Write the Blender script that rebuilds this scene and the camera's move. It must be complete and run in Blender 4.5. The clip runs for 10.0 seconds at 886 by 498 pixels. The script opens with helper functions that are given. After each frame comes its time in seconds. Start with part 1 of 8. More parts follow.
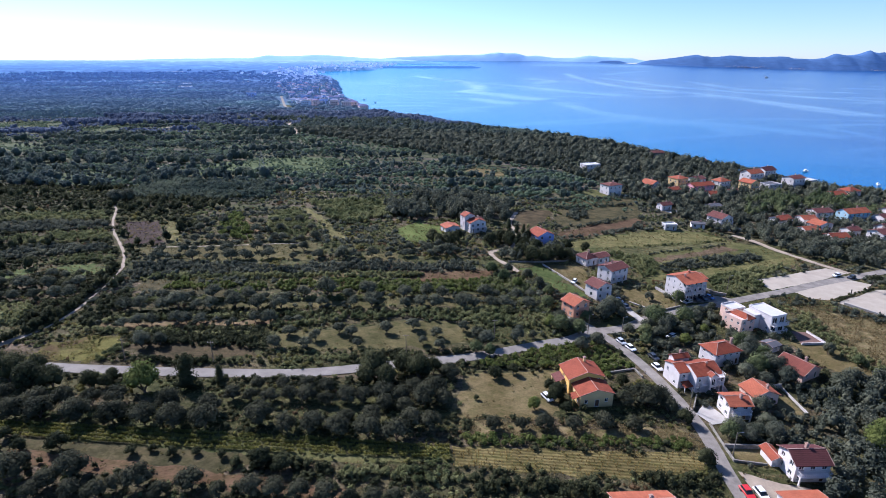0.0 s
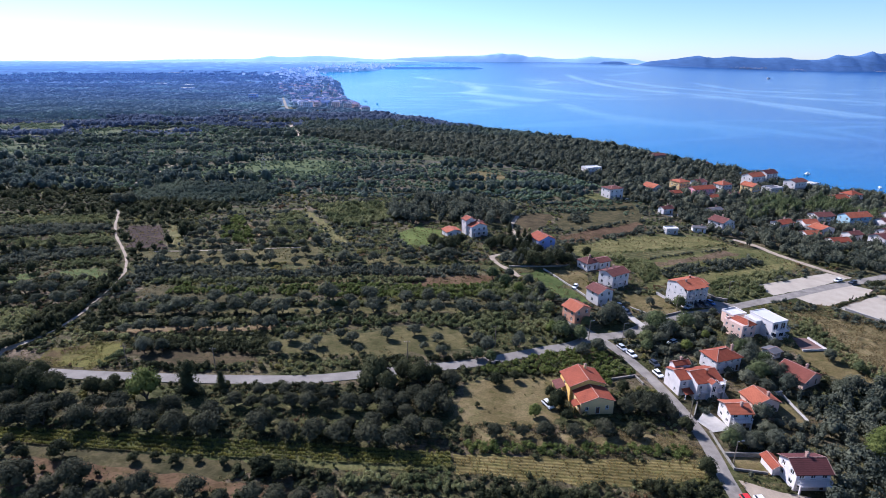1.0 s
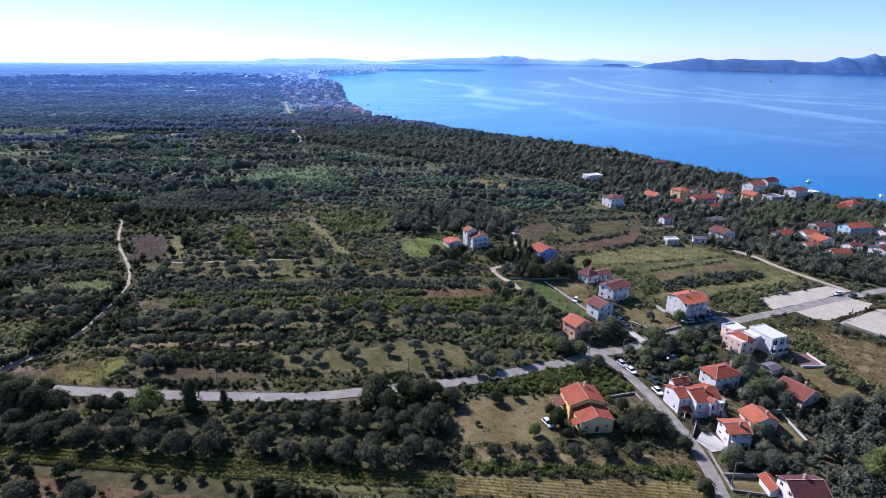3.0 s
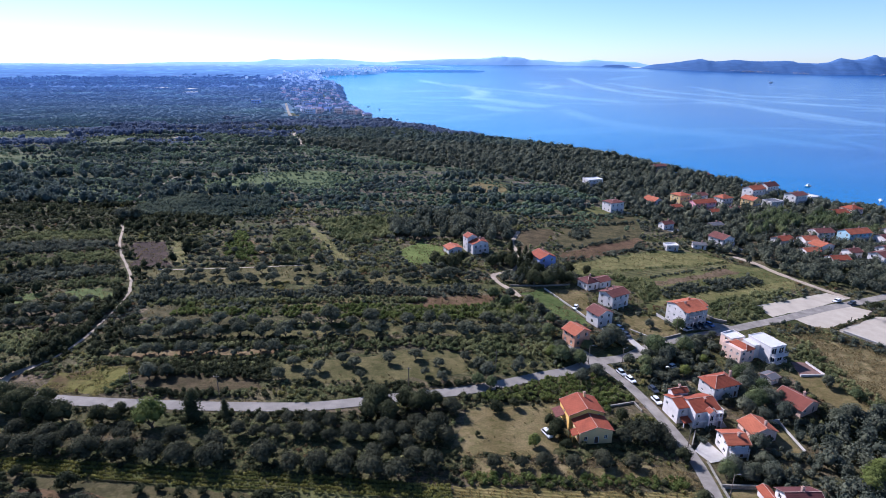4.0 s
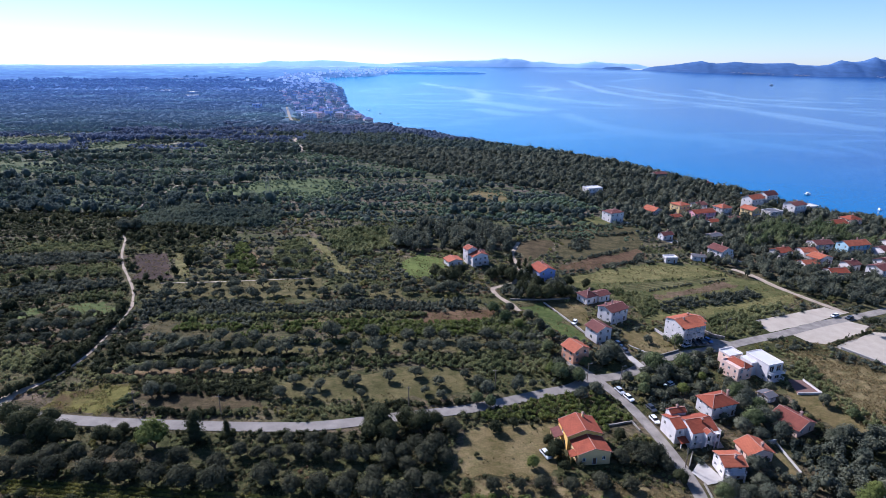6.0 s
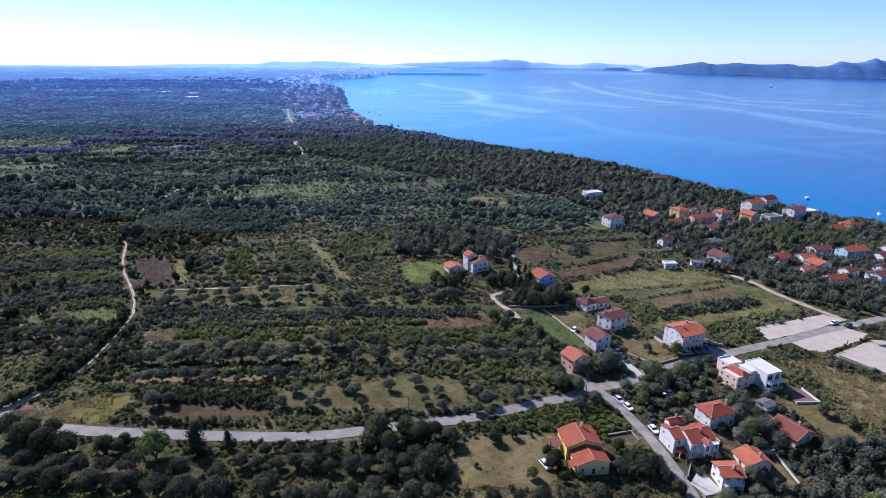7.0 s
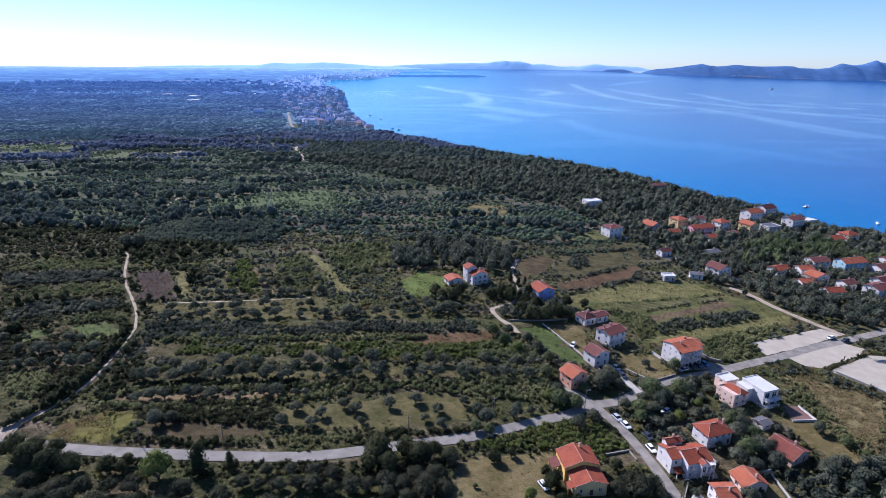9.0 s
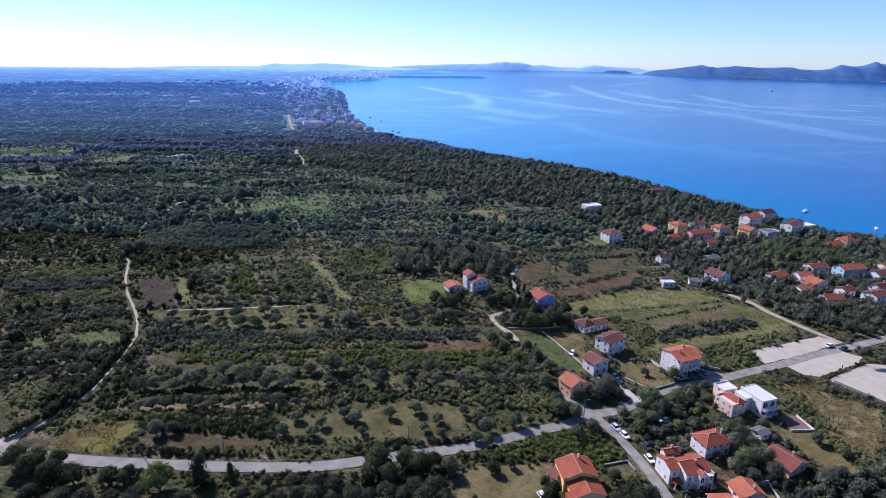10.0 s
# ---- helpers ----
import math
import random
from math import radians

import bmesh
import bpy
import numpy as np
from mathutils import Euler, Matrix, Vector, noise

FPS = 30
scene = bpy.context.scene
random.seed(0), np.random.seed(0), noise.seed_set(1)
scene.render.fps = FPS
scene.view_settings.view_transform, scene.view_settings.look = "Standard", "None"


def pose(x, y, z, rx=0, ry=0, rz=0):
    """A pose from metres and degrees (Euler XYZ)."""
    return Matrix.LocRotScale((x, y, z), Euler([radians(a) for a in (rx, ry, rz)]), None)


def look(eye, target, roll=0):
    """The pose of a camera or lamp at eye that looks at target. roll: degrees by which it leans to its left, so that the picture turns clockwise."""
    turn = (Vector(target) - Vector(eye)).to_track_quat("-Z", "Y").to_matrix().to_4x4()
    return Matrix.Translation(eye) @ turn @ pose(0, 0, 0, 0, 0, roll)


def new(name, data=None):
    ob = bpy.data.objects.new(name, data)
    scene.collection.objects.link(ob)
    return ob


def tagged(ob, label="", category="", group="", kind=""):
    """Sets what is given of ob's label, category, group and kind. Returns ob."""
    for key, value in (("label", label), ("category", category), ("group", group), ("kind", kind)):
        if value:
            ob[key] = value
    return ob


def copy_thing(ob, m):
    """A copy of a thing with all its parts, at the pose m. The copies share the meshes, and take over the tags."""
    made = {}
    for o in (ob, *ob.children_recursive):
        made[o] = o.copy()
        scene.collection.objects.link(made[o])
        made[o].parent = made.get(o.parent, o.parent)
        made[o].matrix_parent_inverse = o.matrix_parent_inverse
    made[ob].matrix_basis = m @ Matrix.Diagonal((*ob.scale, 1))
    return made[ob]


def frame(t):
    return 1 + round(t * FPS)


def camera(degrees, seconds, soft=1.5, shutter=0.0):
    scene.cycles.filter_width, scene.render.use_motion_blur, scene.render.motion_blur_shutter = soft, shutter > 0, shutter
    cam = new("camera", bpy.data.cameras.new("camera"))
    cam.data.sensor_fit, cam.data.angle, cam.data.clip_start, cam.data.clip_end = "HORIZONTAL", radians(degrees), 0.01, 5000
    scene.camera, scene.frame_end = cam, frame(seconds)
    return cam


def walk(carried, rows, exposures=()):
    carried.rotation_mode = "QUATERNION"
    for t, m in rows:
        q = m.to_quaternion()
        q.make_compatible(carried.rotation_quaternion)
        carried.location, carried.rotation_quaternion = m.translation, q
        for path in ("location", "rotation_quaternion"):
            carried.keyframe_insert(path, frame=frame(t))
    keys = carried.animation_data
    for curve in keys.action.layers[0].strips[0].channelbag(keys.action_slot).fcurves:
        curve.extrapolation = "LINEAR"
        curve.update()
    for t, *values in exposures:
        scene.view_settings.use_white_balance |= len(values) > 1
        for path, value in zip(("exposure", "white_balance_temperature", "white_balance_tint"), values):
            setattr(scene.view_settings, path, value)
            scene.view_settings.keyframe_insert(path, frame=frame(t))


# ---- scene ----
# ---------------------------------------------------------------- camera: a drone that climbs straight up
cam = camera(78.0, 10.0, soft=0.75)
# seconds, x, y, z, yaw, pitch, roll
PATH = [
    (0.0, -0.277, -1.112, 81.628, 0.631, -19.252, 0.082),
    (0.5, -0.250, -1.011, 82.439, 0.717, -19.225, 0.089),
    (1.0, -0.220, -0.909, 83.407, 0.788, -19.195, 0.096),
    (1.5, -0.189, -0.806, 84.503, 0.845, -19.164, 0.105),
    (2.0, -0.157, -0.703, 85.705, 0.891, -19.131, 0.114),
    (2.5, -0.124, -0.599, 86.992, 0.928, -19.099, 0.125),
    (3.0, -0.090, -0.496, 88.344, 0.958, -19.067, 0.136),
    (3.5, -0.055, -0.392, 89.746, 0.982, -19.036, 0.147),
    (4.0, -0.021, -0.288, 91.183, 1.001, -19.006, 0.160),
    (4.5, 0.013, -0.185, 92.645, 1.018, -18.978, 0.173),
    (5.0, 0.046, -0.082, 94.122, 1.032, -18.952, 0.187),
    (5.5, 0.079, 0.020, 95.610, 1.045, -18.929, 0.202),
    (6.0, 0.110, 0.122, 97.103, 1.057, -18.907, 0.218),
    (6.5, 0.140, 0.222, 98.602, 1.068, -18.886, 0.234),
    (7.0, 0.168, 0.322, 100.106, 1.078, -18.867, 0.252),
    (7.5, 0.194, 0.420, 101.621, 1.087, -18.849, 0.270),
    (8.0, 0.217, 0.516, 103.153, 1.095, -18.830, 0.288),
    (8.5, 0.238, 0.611, 104.710, 1.102, -18.812, 0.308),
    (9.0, 0.256, 0.704, 106.304, 1.105, -18.791, 0.328),
    (9.5, 0.271, 0.796, 107.950, 1.105, -18.769, 0.349),
    (10.0, 0.281, 0.885, 109.662, 1.100, -18.742, 0.371),
]
walk(cam, [(t, pose(x, y, z, 90 + pitch, 0, yaw) @ pose(0, 0, 0, 0, 0, roll)) for t, x, y, z, yaw, pitch, roll in PATH],
     exposures=[(0.0, 0.92, 4970, 19), (2.5, 0.88, 4930, 20), (7.5, 0.80, 4910, 20), (10.0, 0.74, 4890, 20)])

# ---------------------------------------------------------------- sky and sun
SUN_TO = Vector((-0.71, 0.70, 0.0)).normalized()
SUN_EL = radians(38)
sun_vec = Vector((SUN_TO.x * math.cos(SUN_EL), SUN_TO.y * math.cos(SUN_EL), math.sin(SUN_EL)))
world = bpy.data.worlds.new("sky")
scene.world = world
world.use_nodes = True
wn = world.node_tree.nodes
sky = wn.new("ShaderNodeTexSky")
sky.sky_type = "NISHITA"
sky.sun_disc = False
sky.sun_elevation = SUN_EL
sky.sun_rotation = math.atan2(SUN_TO.x, SUN_TO.y)
sky.air_density, sky.dust_density, sky.ozone_density = 0.80, 0.16, 2.0
wn["Background"].inputs["Strength"].default_value = 0.072
world.node_tree.links.new(sky.outputs["Color"], wn["Background"].inputs["Color"])

sun_data = bpy.data.lights.new("sun", "SUN")
sun_data.energy, sun_data.angle, sun_data.color = 5.0, radians(0.53), (1.0, 0.842, 0.655)
sun = new("sun", sun_data)
sun.matrix_world = look((0, 0, 300), Vector((0, 0, 300)) - sun_vec)

# ---------------------------------------------------------------- materials
def nodes_of(name):
    m = bpy.data.materials.new(name)
    m.use_nodes = True
    t = m.node_tree
    return m, t, t.nodes["Principled BSDF"]


def position(t, scale=(1, 1, 1)):
    geo = t.nodes.new("ShaderNodeNewGeometry")
    mp = t.nodes.new("ShaderNodeMapping")
    mp.inputs["Scale"].default_value = scale
    t.links.new(geo.outputs["Position"], mp.inputs["Vector"])
    return mp.outputs["Vector"]


def noise_tex(t, vec, scale, detail=4.0, rough=0.6, distort=0.0):
    n = t.nodes.new("ShaderNodeTexNoise")
    n.inputs["Scale"].default_value = scale
    n.inputs["Detail"].default_value = detail
    n.inputs["Roughness"].default_value = rough
    n.inputs["Distortion"].default_value = distort
    t.links.new(vec, n.inputs["Vector"])
    return n.outputs["Fac"]


def ramp(t, fac, stops):
    r = t.nodes.new("ShaderNodeValToRGB")
    e = r.color_ramp.elements
    while len(e) < len(stops):
        e.new(0.5)
    for el, (p, c) in zip(e, stops):
        el.position, el.color = p, (*c, 1)
    t.links.new(fac, r.inputs["Fac"])
    return r.outputs["Color"]


def mix(t, a, b, fac, kind="MIX"):
    m = t.nodes.new("ShaderNodeMix")
    m.data_type, m.blend_type = "RGBA", kind
    for sock, v in ((m.inputs[6], a), (m.inputs[7], b), (m.inputs[0], fac)):
        if isinstance(v, bpy.types.NodeSocket):
            t.links.new(v, sock)
        elif isinstance(v, tuple):
            sock.default_value = (*v, 1)
        else:
            sock.default_value = v
    return m.outputs[2]


def relief(t, b, height, strength, dist):
    n = t.nodes.new("ShaderNodeBump")
    n.inputs["Strength"].default_value = strength
    n.inputs["Distance"].default_value = dist
    t.links.new(height, n.inputs["Height"])
    t.links.new(n.outputs["Normal"], b.inputs["Normal"])


def scaled(c, k):
    return tuple(min(1.0, v * k) for v in c)


def surface(name, colour, spread=0.25, coarse=0.4, fine=4.0, rough=0.85, bump=0.3, dist=0.05, stretch=(1, 1, 1), metal=0.0, random_piece=0.0):
    """A weathered matt surface: two scales of variation round one colour."""
    m, t, b = nodes_of(name)
    vec = position(t, stretch)
    big = noise_tex(t, vec, coarse, 3.0)
    small = noise_tex(t, vec, fine, 5.0, 0.7)
    c1 = ramp(t, big, [(0.3, scaled(colour, 1 - spread)), (0.7, scaled(colour, 1 + spread))])
    c2 = ramp(t, small, [(0.25, scaled((1, 1, 1), 1 - spread)), (0.75, (1, 1, 1))])
    col = mix(t, c1, c2, 1.0, "MULTIPLY")
    if random_piece:
        info = t.nodes.new("ShaderNodeObjectInfo")
        tint = ramp(t, info.outputs["Random"], [(0.0, scaled((1, 1, 1), 1 - random_piece)), (1.0, (1, 1, 1))])
        col = mix(t, col, tint, 1.0, "MULTIPLY")
    t.links.new(col, b.inputs["Base Color"])
    b.inputs["Roughness"].default_value = rough
    b.inputs["Metallic"].default_value = metal
    b.inputs["Specular IOR Level"].default_value = 0.25
    relief(t, b, small, bump, dist)
    return m


def leaves(name, dark, light, patch=0.12, through_light=0.33, blue=1.6):
    """Foliage: tone varies from leaf to leaf and from bush to bush, and some light comes through."""
    m, t, b = nodes_of(name)
    dark, light = [(c[0] * 1.05, c[1], c[2] * blue) for c in (dark, light)]
    geo = t.nodes.new("ShaderNodeNewGeometry")
    n = noise_tex(t, position(t), patch, 2.0)
    a = ramp(t, n, [(0.32, dark), (0.68, light)])
    v = ramp(t, geo.outputs["Random Per Island"], [(0.0, (0.80, 0.80, 0.80)), (1.0, (1.0, 1.0, 0.96))])
    col = mix(t, a, v, 1.0, "MULTIPLY")
    t.links.new(col, b.inputs["Base Color"])
    b.inputs["Roughness"].default_value = 0.8
    b.inputs["Specular IOR Level"].default_value = 0.05
    tr = t.nodes.new("ShaderNodeBsdfTranslucent")
    t.links.new(col, tr.inputs["Color"])
    mx = t.nodes.new("ShaderNodeMixShader")
    mx.inputs[0].default_value = through_light
    t.links.new(b.outputs["BSDF"], mx.inputs[1])
    t.links.new(tr.outputs["BSDF"], mx.inputs[2])
    t.links.new(mx.outputs["Shader"], t.nodes["Material Output"].inputs["Surface"])
    return m


def ground_material():
    m, t, b = nodes_of("scrubland_ground")
    strips = noise_tex(t, position(t, (0.012, 0.075, 0.1)), 1.0, 5.0, 0.62, 0.3)
    spots = noise_tex(t, position(t), 0.16, 5.0, 0.65)
    fine = noise_tex(t, position(t), 1.6, 6.0, 0.75)
    green = ramp(t, spots, [(0.3, (0.056, 0.064, 0.018)), (0.5, (0.088, 0.092, 0.028)), (0.72, (0.140, 0.124, 0.048))])
    dry = ramp(t, spots, [(0.3, (0.100, 0.080, 0.036)), (0.7, (0.190, 0.150, 0.080))])
    where = ramp(t, strips, [(0.46, (0, 0, 0)), (0.62, (1, 1, 1))])
    col = mix(t, green, dry, where)
    tuft = ramp(t, fine, [(0.3, (0.42, 0.42, 0.40)), (0.7, (1.15, 1.15, 1.1))])
    patchy = ramp(t, noise_tex(t, position(t, (1, 1.8, 1)), 0.45, 4.0, 0.7), [(0.36, (0.50, 0.55, 0.42)), (0.60, (1.1, 1.08, 1.0))])
    col = mix(t, col, patchy, 1.0, "MULTIPLY")
    mottle = ramp(t, noise_tex(t, position(t, (0.6, 1.4, 1)), 0.11, 5.0, 0.7), [(0.38, (0.55, 0.62, 0.50)), (0.60, (1.1, 1.1, 1.05))])
    col = mix(t, col, mottle, 1.0, "MULTIPLY")
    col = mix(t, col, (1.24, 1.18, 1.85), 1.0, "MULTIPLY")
    # haze is put into the colour: the ground turns bluer with distance along Y
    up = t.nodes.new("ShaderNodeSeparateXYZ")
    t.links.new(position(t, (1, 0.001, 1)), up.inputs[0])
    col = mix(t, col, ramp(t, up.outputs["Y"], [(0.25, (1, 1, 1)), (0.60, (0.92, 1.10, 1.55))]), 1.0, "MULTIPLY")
    t.links.new(mix(t, col, tuft, 1.0, "MULTIPLY"), b.inputs["Base Color"])
    b.inputs["Roughness"].default_value = 0.95
    b.inputs["Specular IOR Level"].default_value = 0.1
    relief(t, b, fine, 0.8, 0.5)
    return m


def field_material(name, a, b_, rows=0.0, turn=0.0, patch=0.12):
    """Grass, stubble or tilled soil. rows: metres from furrow to furrow, along the field."""
    m, t, b = nodes_of(name)
    spots = noise_tex(t, position(t), patch, 4.0, 0.65)
    fine = noise_tex(t, position(t), 2.2, 5.0, 0.75)
    col = ramp(t, spots, [(0.40, a), (0.60, b_)])
    tuft = ramp(t, fine, [(0.28, (0.58, 0.58, 0.56)), (0.7, (1.1, 1.1, 1.1))])
    col = mix(t, col, tuft, 1.0, "MULTIPLY")
    weeds = ramp(t, noise_tex(t, position(t, (1, 1.5, 1)), 0.38, 5.0, 0.72), [(0.36, (0.62, 0.70, 0.55)), (0.56, (1.0, 1.0, 1.0))])
    col = mix(t, col, weeds, 1.0, "MULTIPLY")
    if rows:
        mp = t.nodes.new("ShaderNodeMapping")
        mp.inputs["Rotation"].default_value = (0, 0, turn)
        geo = t.nodes.new("ShaderNodeNewGeometry")
        t.links.new(geo.outputs["Position"], mp.inputs["Vector"])
        w = t.nodes.new("ShaderNodeTexWave")
        w.bands_direction = "Y"
        w.inputs["Scale"].default_value = 0.314 / rows
        w.inputs["Distortion"].default_value = 1.2
        w.inputs["Detail"].default_value = 2.0
        t.links.new(mp.outputs["Vector"], w.inputs["Vector"])
        fur = ramp(t, w.outputs["Fac"], [(0.1, (0.72, 0.72, 0.70)), (0.9, (1.05, 1.05, 1.05))])
        col = mix(t, col, fur, 1.0, "MULTIPLY")
        relief(t, b, w.outputs["Fac"], 0.5, 0.2)
    else:
        relief(t, b, fine, 0.6, 0.25)
    t.links.new(col, b.inputs["Base Color"])
    b.inputs["Roughness"].default_value = 0.95
    b.inputs["Specular IOR Level"].default_value = 0.1
    return m


def tile_material(name, colour, pale=0.2):
    """Clay roof tiles: courses and ribs too small to build, faded in patches."""
    m, t, b = nodes_of(name)
    tc = t.nodes.new("ShaderNodeTexCoord")
    patch = noise_tex(t, position(t), 0.5, 4.0, 0.6)
    speck = noise_tex(t, position(t), 3.5, 4.0, 0.8)
    col = ramp(t, patch, [(0.3, scaled(colour, 0.8)), (0.7, scaled(colour, 1.15))])
    col = mix(t, col, ramp(t, speck, [(0.3, (0.75, 0.72, 0.70)), (0.75, (1.1, 1.1, 1.1))]), 1.0, "MULTIPLY")
    w = t.nodes.new("ShaderNodeTexWave")
    w.bands_direction = "X"
    w.inputs["Scale"].default_value = 1.25
    w.inputs["Distortion"].default_value = 0.4
    t.links.new(tc.outputs["Object"], w.inputs["Vector"])
    w2 = t.nodes.new("ShaderNodeTexWave")
    w2.bands_direction = "Y"
    w2.inputs["Scale"].default_value = 0.9
    t.links.new(tc.outputs["Object"], w2.inputs["Vector"])
    rib = mix(t, w.outputs["Color"], w2.outputs["Color"], 0.5)
    col = mix(t, col, ramp(t, rib, [(0.2, (0.82, 0.8, 0.78)), (0.7, (1.03, 1.03, 1.03))]), 1.0, "MULTIPLY")
    t.links.new(col, b.inputs["Base Color"])
    b.inputs["Roughness"].default_value = 0.8
    b.inputs["Specular IOR Level"].default_value = 0.2
    relief(t, b, rib, 0.5, 0.06)
    return m


def sea_material():
    """Ruffled water with long slicks, where it lies smooth and mirrors the pale low sky."""
    m, t, b = nodes_of("sea_water")
    streak = t.nodes.new("ShaderNodeAttribute")
    streak.attribute_name = "calm"
    wisp = noise_tex(t, position(t, (0.010, 0.0042, 1)), 1.0, 5.0, 0.62, 0.8)
    calm = mix(t, streak.outputs["Fac"], ramp(t, wisp, [(0.30, (0.25, 0.25, 0.25)), (0.60, (1, 1, 1))]), 1.0, "MULTIPLY")
    thin = noise_tex(t, position(t, (0.0016, 0.0034, 1)), 1.0, 2.0, 0.45, 1.6)
    calm = mix(t, calm, ramp(t, thin, [(0.56, (0, 0, 0)), (0.60, (0.30, 0.30, 0.30)), (0.65, (0, 0, 0))]), 1.0, "LIGHTEN")
    ripple = noise_tex(t, position(t, (0.16, 0.30, 1)), 1.0, 6.0, 0.7)
    # Sun-side brightness is put into the base colour: lighter at low X, darker beyond.
    extent = t.nodes.new("ShaderNodeSeparateXYZ")
    t.links.new(position(t, (0.001, 0.001, 1)), extent.inputs[0])
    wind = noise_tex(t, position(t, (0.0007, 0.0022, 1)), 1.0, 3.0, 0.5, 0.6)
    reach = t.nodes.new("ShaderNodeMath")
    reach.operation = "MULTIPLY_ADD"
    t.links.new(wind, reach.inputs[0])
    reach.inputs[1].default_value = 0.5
    t.links.new(extent.outputs["X"], reach.inputs[2])
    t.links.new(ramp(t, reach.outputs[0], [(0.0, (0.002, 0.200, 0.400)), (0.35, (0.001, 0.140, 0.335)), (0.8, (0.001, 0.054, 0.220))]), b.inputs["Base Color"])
    b.inputs["IOR"].default_value = 1.333
    t.links.new(ramp(t, calm, [(0.0, (0.18, 0.18, 0.18)), (1.0, (0.04, 0.04, 0.04))]), b.inputs["Roughness"])
    n = t.nodes.new("ShaderNodeBump")
    n.inputs["Distance"].default_value = 1.0
    t.links.new(ramp(t, calm, [(0.0, (0.12, 0.12, 0.12)), (1.0, (0.02, 0.02, 0.02))]), n.inputs["Strength"])
    t.links.new(ripple, n.inputs["Height"])
    t.links.new(n.outputs["Normal"], b.inputs["Normal"])
    return m


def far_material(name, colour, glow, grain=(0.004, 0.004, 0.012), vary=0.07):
    """Land or houses kilometres off: a plain backdrop, its haze painted into colour and glow."""
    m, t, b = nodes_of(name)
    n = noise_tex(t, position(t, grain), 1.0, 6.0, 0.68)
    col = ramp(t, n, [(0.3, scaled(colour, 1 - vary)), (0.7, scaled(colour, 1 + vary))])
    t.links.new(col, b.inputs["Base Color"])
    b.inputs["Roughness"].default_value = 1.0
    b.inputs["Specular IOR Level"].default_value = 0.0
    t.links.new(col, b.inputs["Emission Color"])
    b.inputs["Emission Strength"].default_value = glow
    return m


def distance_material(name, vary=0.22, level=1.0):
    """Land beyond the terraces, out to the horizon: a plain backdrop of distance, bluer and paler the further it lies,
    its haze painted into colour and glow.
    """
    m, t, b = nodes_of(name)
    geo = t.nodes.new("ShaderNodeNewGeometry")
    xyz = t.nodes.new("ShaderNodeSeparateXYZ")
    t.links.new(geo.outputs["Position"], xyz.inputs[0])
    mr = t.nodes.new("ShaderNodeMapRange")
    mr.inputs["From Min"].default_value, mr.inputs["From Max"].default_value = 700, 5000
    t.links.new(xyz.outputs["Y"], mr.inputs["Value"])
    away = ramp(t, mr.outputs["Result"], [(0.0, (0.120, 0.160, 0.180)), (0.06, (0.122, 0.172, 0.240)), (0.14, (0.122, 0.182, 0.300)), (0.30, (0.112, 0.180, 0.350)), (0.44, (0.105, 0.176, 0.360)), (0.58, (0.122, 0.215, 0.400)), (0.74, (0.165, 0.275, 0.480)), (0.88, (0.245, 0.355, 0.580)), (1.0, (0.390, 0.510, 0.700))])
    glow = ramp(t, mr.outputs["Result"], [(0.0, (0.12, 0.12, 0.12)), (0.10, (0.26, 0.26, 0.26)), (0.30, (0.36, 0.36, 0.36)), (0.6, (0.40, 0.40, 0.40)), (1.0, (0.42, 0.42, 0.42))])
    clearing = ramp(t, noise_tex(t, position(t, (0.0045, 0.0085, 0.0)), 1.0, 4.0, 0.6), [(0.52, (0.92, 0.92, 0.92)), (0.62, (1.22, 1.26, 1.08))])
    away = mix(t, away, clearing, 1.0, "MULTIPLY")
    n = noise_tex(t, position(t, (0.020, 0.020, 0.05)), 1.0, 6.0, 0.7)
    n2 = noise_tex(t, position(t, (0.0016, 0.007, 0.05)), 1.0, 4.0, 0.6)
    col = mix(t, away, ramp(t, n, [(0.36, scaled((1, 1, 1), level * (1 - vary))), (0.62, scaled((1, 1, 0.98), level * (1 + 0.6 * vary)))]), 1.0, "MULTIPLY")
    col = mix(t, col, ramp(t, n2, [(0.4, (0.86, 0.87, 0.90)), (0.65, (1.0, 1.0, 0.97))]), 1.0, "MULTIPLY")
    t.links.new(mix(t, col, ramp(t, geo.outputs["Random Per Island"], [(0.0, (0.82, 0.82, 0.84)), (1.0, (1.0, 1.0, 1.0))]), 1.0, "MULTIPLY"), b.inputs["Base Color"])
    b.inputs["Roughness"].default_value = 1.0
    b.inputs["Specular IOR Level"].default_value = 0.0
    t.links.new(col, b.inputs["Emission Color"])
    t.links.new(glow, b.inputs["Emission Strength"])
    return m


def glass_material():
    m, t, b = nodes_of("window_glass")
    b.inputs["Base Color"].default_value = (0.02, 0.025, 0.03, 1)
    b.inputs["Roughness"].default_value = 0.08
    b.inputs["IOR"].default_value = 1.5
    return m


PLAIN_FAR = distance_material("hazed_plain_land")
WOODS_FAR = distance_material("hazed_far_leaves", 0.26, 1.02)
GROUND = ground_material()
SEA = sea_material()
ASPHALT = surface("worn_asphalt", (0.232, 0.212, 0.186), 0.20, 0.25, 3.0, 0.9, 0.2)
STREET = surface("dusty_street", (0.245, 0.222, 0.192), 0.28, 0.3, 3.0, 0.9, 0.2)
GRAVEL = surface("pale_gravel", (0.385, 0.338, 0.268), 0.11, 0.22, 2.2, 0.95, 0.4)
DIRT = surface("pale_dirt", (0.34, 0.28, 0.21), 0.22, 0.3, 3.0, 0.95, 0.4)
